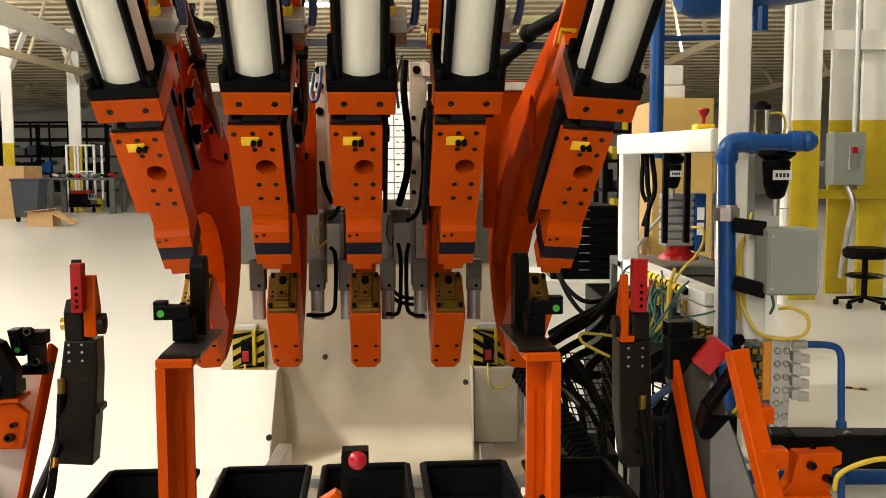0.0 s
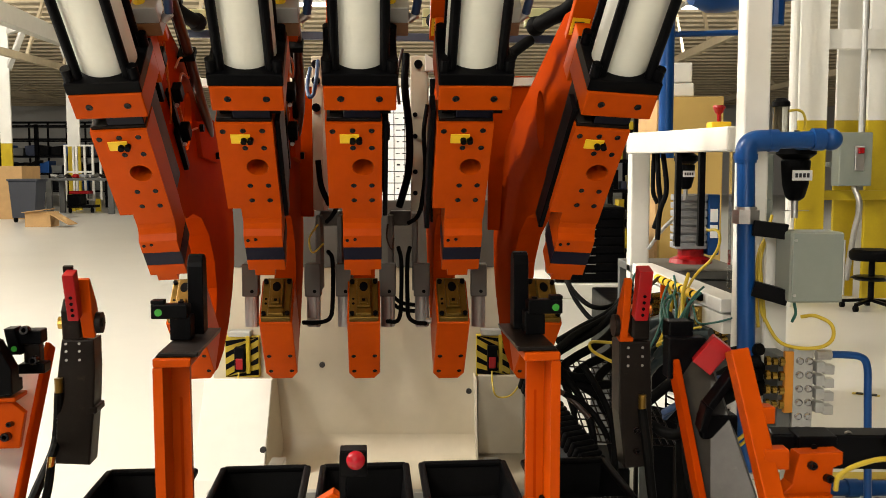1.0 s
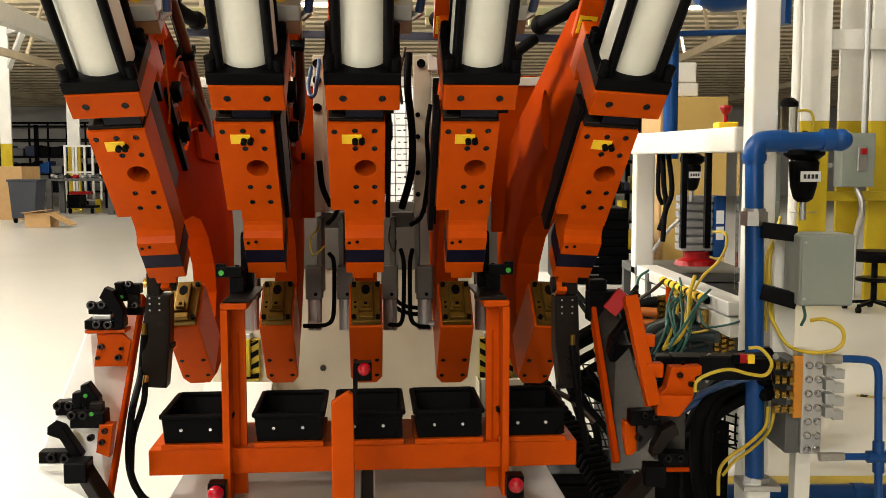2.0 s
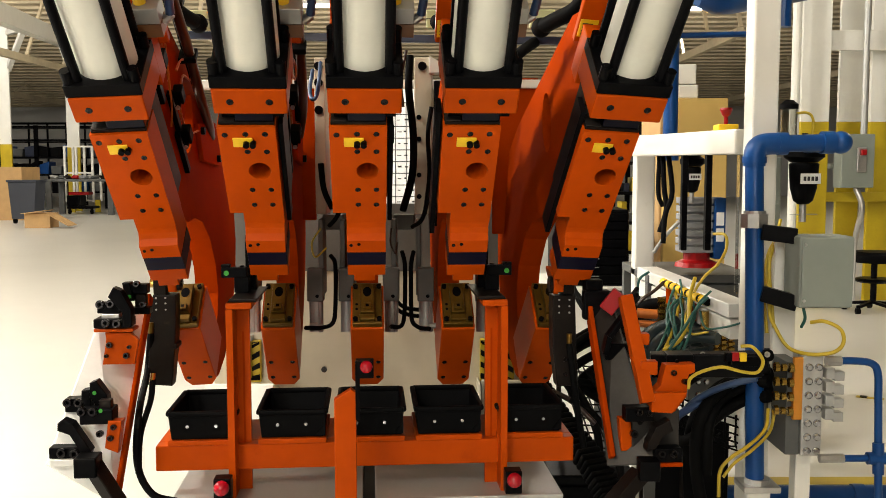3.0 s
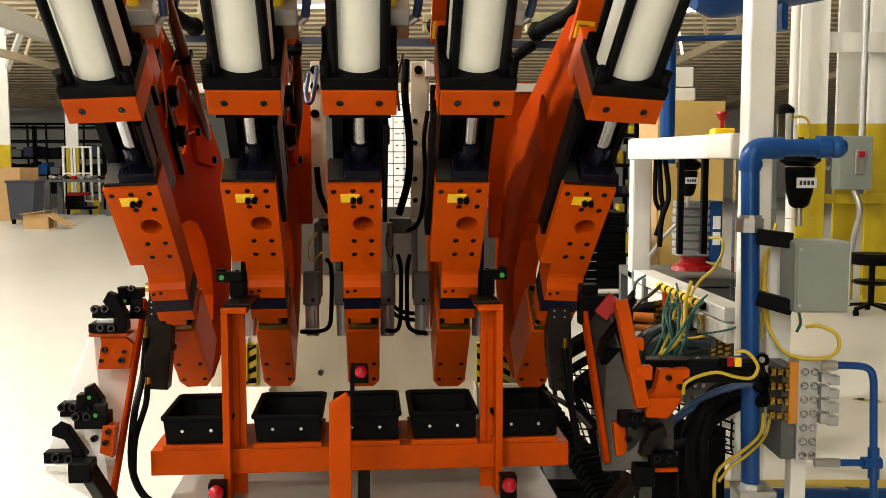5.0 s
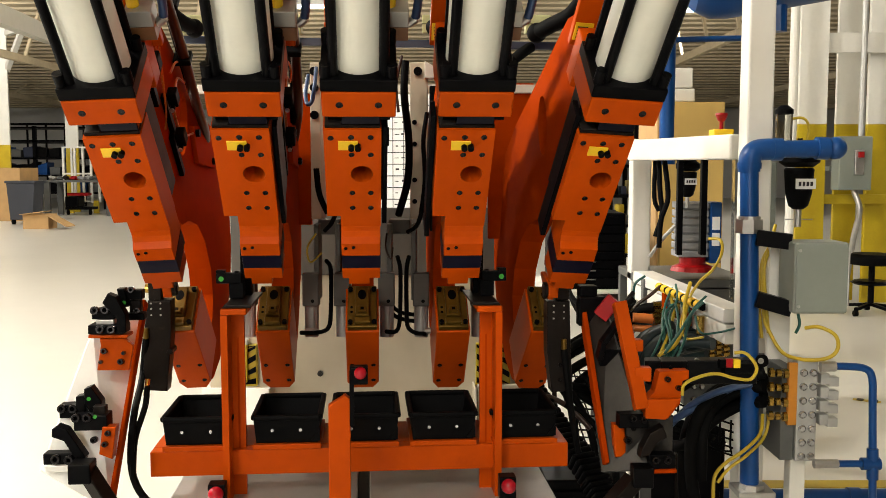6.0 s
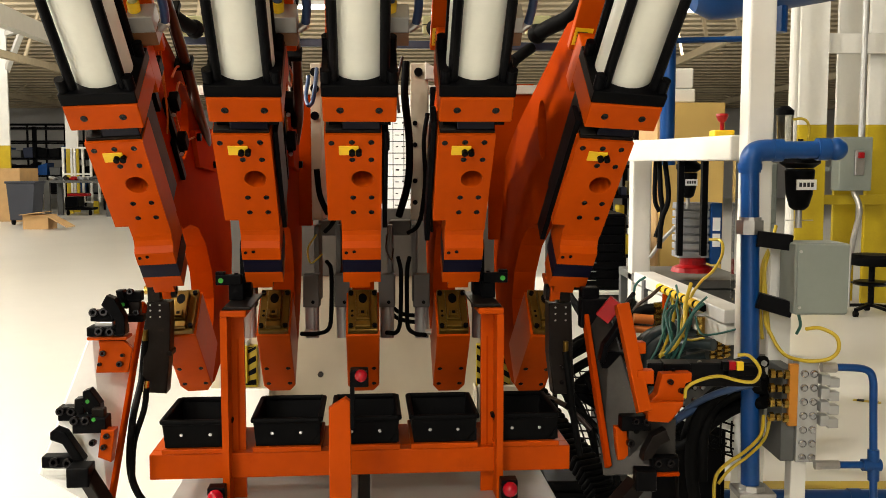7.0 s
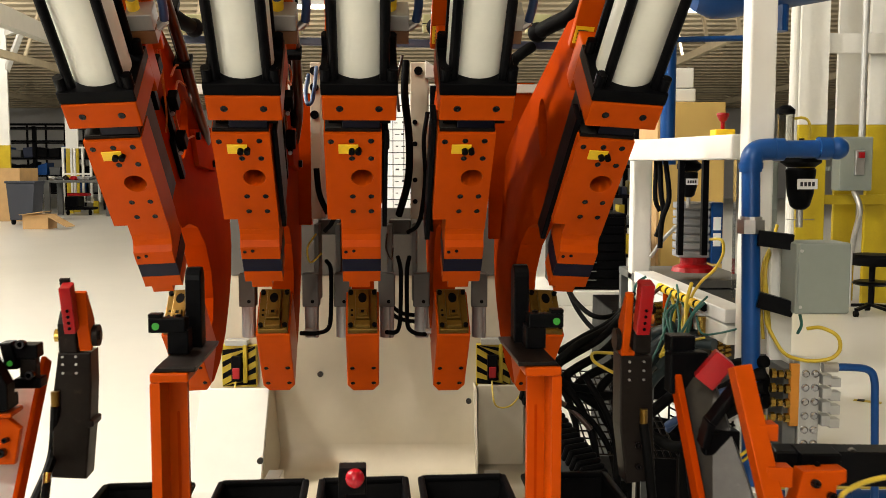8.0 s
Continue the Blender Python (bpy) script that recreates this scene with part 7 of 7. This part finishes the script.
    lathe(g, [(0.075, -0.05), (0.07, -0.035), (0.045, -0.025), (0.045, -0.001)], 20)
    part("base", g, RED, v, "red cast base")
    tb = thing("work_table", pose(*(Vector((0.916, 3.333, 1.108)).xy), 0), "grey steel work table with a clear bin", "table")
    g = B()
    box(g, -0.22, 0.16, -0.12, 0.35, 1.04, 1.07, 0.004)
    part("top", g, GREY, tb)
    for x, y in ((-0.2, -0.1), (0.14, -0.1), (-0.2, 0.32), (0.14, 0.32)):
        g = B()
        box(g, x - 0.02, x + 0.02, y - 0.02, y + 0.02, 0, 1.04)
        part("leg", g, GREY, tb)
    g = B()
    box(g, -0.18, -0.06, -0.11, 0.2, 0.99, 1.035, 0.003)
    part("drawer", g, BLACK, tb)
    g = B()
    box(g, -0.04, 0.10, -0.11, 0.2, 0.86, 1.035, 0.003)
    part("bin", g, GREY, tb)
    # Added black box that darkens the background behind the hoses.
    g = B()
    box(g, 0.66, 1.12, 3.62, 4.1, 0.0, 0.90, 0.006)
    cab = tagged(part("hose_backdrop", g, BLACK), "added black box darkening the view behind the hoses", "cabinet")
    g = B()
    box(g, 0.68, 1.10, 3.605, 3.619, 0.05, 0.86, 0.004)
    part("backdrop_face", g, BLACK, cab)
    for pts, r, mt in (([(0.741, 3.214, 1.483), (0.745, 3.205, 1.375), (0.752, 3.199, 1.297), (0.729, 3.192, 1.220)], 0.009, RUBBER), ([(0.753, 3.184, 1.483), (0.765, 3.173, 1.356), (0.742, 3.167, 1.280), (0.734, 3.159, 1.184)], 0.009, RUBBER),
                       ([(0.736, 3.244, 1.483), (0.732, 3.233, 1.354), (0.748, 3.229, 1.306)], 0.008, RUBBER), ([(0.732, 3.286, 1.143), (0.764, 3.241, 1.207), (0.799, 3.195, 1.259)], 0.007, ALU)):
        g = B()
        hose(g, pts, r, 8)
        tagged(part("hanging_cord", g, mt), "black electrical cord hanging in a loop" if mt is RUBBER else "grey cable rising beside the table", "cord")
    # whiteboard
    w = thing("whiteboard", pose(*(-0.284, 6.028, 1.526)), "whiteboard with a ruled black table of notes", "whiteboard")
    g = B()
    box(g, -0.24, 0.2, 0.0, 0.03, -0.5, 0.42, 0.004)
    part("board", g, WHITEBOARD, w)
    for k in range(11):
        g = B()
        z = -0.42 + 0.075 * k
        box(g, -0.2, 0.2, -0.003, -0.0005, z, z + 0.005)
        part("rule", g, INK, w)
    for k in range(7):
        g = B()
        x = -0.18 + 0.07 * k
        box(g, x, x + 0.004, -0.0035, -0.001, -0.42, 0.335)
        part("rule", g, INK, w)
    rnd = random.Random(4)
    for k in range(26):
        g = B()
        x, z = -0.03 + 0.09 * (k % 3) / 2 + rnd.uniform(0, 0.01), -0.4 + 0.075 * (k // 3)
        box(g, x, x + rnd.uniform(0.012, 0.03), -0.0025, -0.0005, z + 0.02, z + rnd.uniform(0.024, 0.032))
        part("note_mark", g, INK, w)
    for x in (-0.2, 0.16):
        g = B()
        box(g, x - 0.02, x + 0.02, 0.031, 0.07, -1.526, 0.40)
        part("stand_leg", g, ALU, w)
    # left far end
    column(2, 22, 30.0, 1.45 + (301 - 258) / 1650 * 30)
    column(120, 142, 32.0, 1.45 + (301 - 262) / 1650 * 32)
    gan = thing("gantry_crane", pose(0, 0, 0), "white painted steel gantry beam with braces", "gantry")
    g = B()
    beam(g, (-8.225, 13.301, 4.441), (-12.567, 32.471, 5.643), 0.3, 0.45, 0.01)
    part("beam", g, WHITE, gan)
    for a, b in (((-13.802, 29.970, 5.743), (-12.175, 27.444, 5.542)), ((-13.943, 30.176, 4.617), (-12.625, 28.458, 5.660)), ((-12.524, 31.857, 4.322), (-12.570, 30.964, 5.631))):
        g = B()
        beam(g, a, b, 0.16, 0.16, 0.01)
        part("brace", g, WHITE, gan)
    crate(14, 0, 17.5, 0.5, 1.0, 0.8, CARD, "cardboard_box", "tall brown cardboard carton", "box")
    crate(62, 0, 15.2, 0.42, 0.24, 0.35, CARD, "cardboard_box", "open cardboard box with loose flaps on floor", "box", True)
    b = thing("waste_bin", pose((37 - 784) / 1650 * 15.8, 15.8, 0), "dark grey plastic wheeled waste bin", "bin")
    g = B()
    prism(g, [(-0.19, 0.08), (0.19, 0.08), (0.24, 0.70), (-0.24, 0.70)], 0, 0.4, "y", 0.01)
    part("tub", g, BINGREY, b)
    g = B()
    box(g, -0.26, 0.26, -0.02, 0.42, 0.70, 0.74, 0.01)
    part("rim", g, BINGREY, b)
    for x in (-0.15, 0.15):
        g = B()
        rod(g, (x - 0.02, 0.05, 0.05), (x + 0.02, 0.05, 0.05), 0.05, 12)
        part("wheel", g, RUBBER, b)
    t = thing("steel_table", pose((138 - 784) / 1650 * 20.5, 20.5, 0), "grey steel bench piled with wrapped parts", "table")
    g = B()
    box(g, -0.75, 0.75, 0, 0.8, 0.74, 0.79, 0.005)
    part("top", g, GREY, t)
    for x in (-0.68, 0.68):
        for y in (0.05, 0.75):
            g = B()
            box(g, x - 0.06, x + 0.06, y - 0.04, y + 0.04, 0, 0.74)
            part("leg", g, GREY, t)
    rnd = random.Random(7)
    for k in range(9):
        x = -0.6 + 0.15 * k
        o = thing("wrapped_part", pose((138 - 784) / 1650 * 20.5 + x, 20.7, 0.791), "small wrapped part lying on the bench", "part", "parts on the bench")
        g = B()
        bmesh.ops.create_icosphere(g, subdivisions=2, radius=0.075)
        bmesh.ops.scale(g, vec=(1.5, 1.0, 0.7), verts=g.verts)
        for vv in g.verts:
            vv.co *= 0.8 + 0.9 * noise.noise(vv.co * 16 + Vector((k * 3.1, 0, 0)))
            vv.co.z = max(-0.05, vv.co.z) + 0.05
        part("wrap", g, (ALU, DARK_STEEL, SILVER_BOX, GREY, RED)[(k * 3) % 5], o)
    rk = thing("storage_rack", pose((95 - 784) / 1650 * 27, 27, 0), "dark storage rack loaded with blue and black totes", "rack")
    for x in (-1.6, -0.5, 0.6, 1.5):
        g = B()
        box(g, x - 0.05, x + 0.05, 0, 0.1, 0, 2.4)
        part("rack_post", g, BLACK, rk)
    for z in (0.5, 1.0, 1.5, 2.0, 2.38):
        g = B()
        box(g, -1.6, 1.5, 0, 0.9, z - 0.05, z)
        part("rack_shelf", g, BLACK, rk)
    for k in range(24):
        x, z = -1.45 + 0.37 * (k % 8), (0.505, 1.005, 1.505)[k // 8]
        o = thing("tote", pose((95 - 784) / 1650 * 27 + x, 27.1, z), "stacked plastic tote on the rack", "tote", "totes on the rack")
        g = B()
        prism(g, [(-0.14, 0), (0.14, 0), (0.16, rnd.uniform(0.2, 0.38)), (-0.16, rnd.uniform(0.2, 0.38))], 0, 0.5, "y", 0.01)
        part("tub", g, (BLACK_PLASTIC, NAVY_PAINT, BLUE, BLACK, GREY)[(k * 7) % 5], o)
    fence = thing("safety_fence", pose((90 - 784) / 1650 * 30, 30, 0), "black wire safety fence at the far end", "fence")
    for k in range(8):
        g = B()
        box(g, -1.9 + k * 0.6, -1.85 + k * 0.6, 0, 0.05, 0, 2.65)
        part("fence_post", g, BLACK, fence)
    g = B()
    box(g, -1.9, 2.4, 0, 0.05, 2.58, 2.65)
    box(g, -1.9, 2.4, 0, 0.05, 2.0, 2.04)
    part("fence_rail", g, BLACK, fence)
    sh = thing("shelf_frame", pose((142 - 784) / 1650 * 22, 22, 0), "white and yellow tubular shelf frame", "shelf frame")
    for x in (-0.37, -0.10, 0.28):
        for y in (0, 0.5):
            g = B()
            box(g, x - 0.024, x + 0.024, y, y + 0.05, 0.26, 1.575)
            part("upright", g, WHITE, sh)
    for z in (0.29, 0.94, 1.556):
        g = B()
        box(g, -0.37, 0.28, 0.003, 0.047, z - 0.019, z + 0.019)
        part("bar", g, WHITE, sh)
    for x in (-0.3, 0.3):
        g = B()
        box(g, x - 0.06, x + 0.06, 0.2, 0.26, 0, 0.3)
        part("foot", g, YELLOW, sh)
    ct = thing("tool_cart", pose((150 - 784) / 1650 * 21.5, 21.2, 0), "small black cart with red tools on castors", "cart")
    g = B()
    box(g, -0.25, 0.35, -0.2, 0.2, 0.12, 0.18, 0.01)
    box(g, -0.25, 0.05, -0.2, 0.2, 0.18, 0.42, 0.02)
    part("deck", g, BLACK, ct)
    g = B()
    box(g, -0.2, 0.25, -0.2, 0.1, 0.43, 0.50, 0.02)
    part("tool", g, RED, ct)
    for x in (-0.2, 0.3):
        g = B()
        rod(g, (x - 0.02, -0.15, 0.06), (x + 0.02, -0.15, 0.06), 0.06, 12)
        part("castor", g, RUBBER, ct)
    # floor marking
    g = B()
    box(g, 1.2, 4.2, 4.15, 4.25, 0.0005, 0.003)
    tagged(part("floor_tape", g, YELLOW), "yellow floor marking tape", "floor tape", kind="structure")
    g = B()
    p = Vector((2.663, 5.748, 0.005))
    beam(g, (p.x - 0.07, p.y + 0.05, 0.002), (p.x + 0.07, p.y - 0.03, 0.002), 0.05, 0.003)
    tp = tagged(part("hazard_tape", g, YELLOW), "strip of yellow and black hazard tape on floor", "floor tape", kind="structure")
    for k in range(2):
        g = B()
        q0 = Vector((p.x - 0.05 + 0.07 * k, p.y + 0.038 - 0.04 * k, 0.0045))
        beam(g, q0, q0 + Vector((0.035, -0.02, 0)), 0.05, 0.001)
        part("stripe", g, BLACK, tp)
    # black drag chain beside the base
    dc = thing("cable_chain", pose(0, 0, 0), "black plastic cable drag chain beside the base", "cable chain")
    pts = smooth_path([(0.257, 2.705, 0.804), (0.319, 2.568, 0.724), (0.388, 2.441, 0.651), (0.434, 2.354, 0.567)], 8)
    for k in range(len(pts) - 1):
        g = B()
        beam(g, pts[k], pts[k].lerp(pts[k + 1], 0.86), 0.075, 0.05, 0.006)
        part("link", g, BLACK_PLASTIC, dc)
    # wire basket
    wb = thing("wire_basket", pose(0, 0, 0), "steel wire cable basket under the hoses", "wire tray")
    a, b, c = Vector((0.365, 3.0, 0.800)), Vector((0.640, 3.0, 0.785)), Vector((0.400, 2.62, 0.640))
    for k in range(15):
        g = B()
        s = (b - a) * (k / 14)
        rod(g, a + s, c + s, 0.0026, 6)
        part("wire", g, DARK_STEEL, wb)
    for k in range(13):
        g = B()
        s = (c - a) * (k / 12)
        rod(g, a + s, b + s, 0.0026, 6)
        part("wire", g, DARK_STEEL, wb)
    # Added black box that covers bright floor below the wire tray.
    g = B()
    box(g, 0.30, 0.56, 2.70, 2.95, 0.0, 0.53, 0.006)
    pc = tagged(part("tray_backdrop", g, BLACK), "added black box hiding bright floor under the wire tray", "cabinet")
    g = B()
    box(g, 0.315, 0.545, 2.688, 2.699, 0.03, 0.50, 0.004)
    part("backdrop_face", g, BLACK, pc)
    for p in (a, b, b + c - a):
        g = B()
        rod(g, (p.x, p.y, 0.0), p, 0.008, 8)
        part("leg", g, DARK_STEEL, wb)


BINGREY = material("bin_plastic", (0.035, 0.04, 0.055), 0.5, 0, 0.1, 6)


def equipment_rack():
    a, b = Vector((0.998, 5.645, 1.741)), Vector((1.181, 5.592, 1.115))
    m = thing("equipment_rack", pose(a.x, a.y, 0), "black steel rack with small coloured equipment on shelves", "rack")
    w = b.x - a.x
    for x in (0.0, w - 0.03):
        for y in (0.0, 0.34):
            g = B()
            box(g, x, x + 0.03, y, y + 0.03, 0, a.z, 0.002)
            part("post", g, BLACK, m)
    for k in range(5):
        z = b.z - 0.2 + (a.z - b.z + 0.1) * k / 4
        g = B()
        box(g, 0.002, w - 0.002, 0.031, 0.339, z, z + 0.02, 0.002)
        part("shelf", g, BLACK, m)
        for j, mt in enumerate((BLACK, NAVY_PAINT, YELLOW, GREY)[k % 2:k % 2 + 3]):
            g = B()
            x = 0.015 + j * 0.05 + 0.012 * (k % 3)
            box(g, x, x + 0.034, 0.06, 0.2, z + 0.02, z + 0.07 + 0.035 * ((j + k) % 3), 0.004)
            part("equipment_box", g, mt, m)


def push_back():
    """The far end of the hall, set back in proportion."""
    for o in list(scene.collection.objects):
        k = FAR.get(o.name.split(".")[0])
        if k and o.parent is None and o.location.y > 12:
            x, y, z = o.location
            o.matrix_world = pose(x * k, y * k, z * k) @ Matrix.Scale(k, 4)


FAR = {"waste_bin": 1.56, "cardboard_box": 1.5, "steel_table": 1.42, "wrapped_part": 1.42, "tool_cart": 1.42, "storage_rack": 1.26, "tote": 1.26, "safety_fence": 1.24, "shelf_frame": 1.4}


def lamps_overhead():
    # The added fill lamps get a housing and lens here too.
    for x, y in BAYS:
        l = thing("bay_lamp", pose(x, y, 5.9), "bright rectangular high bay lamp under the roof", "lamp", "high bay lamps")
        g = B()
        box(g, -0.62, 0.62, -0.32, 0.32, 0.0, 0.12, 0.01)
        part("housing", g, ALU, l)
        g = B()
        box(g, -0.58, 0.58, -0.28, 0.28, -0.012, -0.001)
        part("lens", g, GLOW_LAMP, l)
        g = B()
        rod(g, (0, 0, 0.12), (0, 0, 1.3), 0.01, 6)
        part("hanger", g, STEEL, l)


setting()
lamps_overhead()
presses = [press_head(i) for i in range(5)]
rams = [ram(h) for h in presses]
for i in range(5):
    press_dress(presses[i], i)
machine()
hazard_box(419, 652, 1)
hazard_box(874, 650, -1)
carriage = [fixture(), left_wing(), right_wing()] + [bin_box(k) for k in range(5)]
air_frame()
blue_pipe()
junction_box()
manifold()
regulator(1412, 298, 2.75, 1.25, "black air filter regulator with a white label")
regulator(1216, 305, 3.05, 0.85, "small black air regulator behind the guard")
oil_cup()
rear_manifold()
wire_basket()
floor_pipe()
equipment_rack()
loose_cables()
background()
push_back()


def motions():
    travel = [(0, -0.787), (0.2, -0.778), (0.4, -0.774), (0.6, -0.768), (0.8, -0.734), (1.0, -0.655), (1.1, -0.592), (1.2, -0.515), (1.3, -0.44), (1.4, -0.37), (1.5, -0.302), (1.6, -0.235), (1.7, -0.172),
              (1.9, -0.075), (2.1, -0.02), (2.4, 0.0), (6.5, 0.0), (6.9, 0.0), (7.0, -0.012), (7.1, -0.042), (7.2, -0.078), (7.3, -0.135), (7.4, -0.205), (7.5, -0.275), (7.6, -0.345), (7.7, -0.42), (7.8, -0.492), (7.9, -0.56), (8.0, -0.628)]
    for ob in carriage:
        home = ob.matrix_basis.copy()
        walk(ob, [(t, Matrix.Translation((-0.076 * s, s, 0)) @ home) for t, s in travel])
    lift = [(0, 0.0035), (0.5, 0.0035), (1.0, 0.001), (3.0, 0.001), (3.3, 0.002), (3.5, 0.012), (4.5, 0.010), (6.0, 0.010), (6.1, 0.008), (6.4, 0.0), (8.0, 0.0)]
    stroke = [(0, 0), (3.3, 0), (3.4, -0.006), (3.5, -0.028), (3.6, -0.07), (3.7, -0.118), (3.8, -0.150), (3.9, -0.168), (4.0, -0.172), (4.7, -0.172), (4.9, -0.165), (5.2, -0.09), (5.5, -0.015), (5.7, 0), (8, 0)]

    for jaw, pin in JAWS:
        walk(jaw, [(t, Matrix.Translation(pin) @ pose(0, 0, 0, a)) for t, a in ((0, 0), (0.08, 4), (0.2, 17), (1.7, 17), (2.0, -28), (2.3, -75), (7.3, -75), (7.42, -28), (7.55, 17), (8.0, 17))])
    for i in range(5):
        home = head_pose(i)
        walk(presses[i], [(t, home @ pose(0, 0, s)) for t, s in lift])
        drop, reach = (-0.011, 0.953) if i in (0, 4) else (0.003, 1.0)
        walk(rams[i], [(t, pose((0.016, 0, 0, 0, -0.004)[i], 0, drop + s * reach)) for t, s in stroke])


motions()
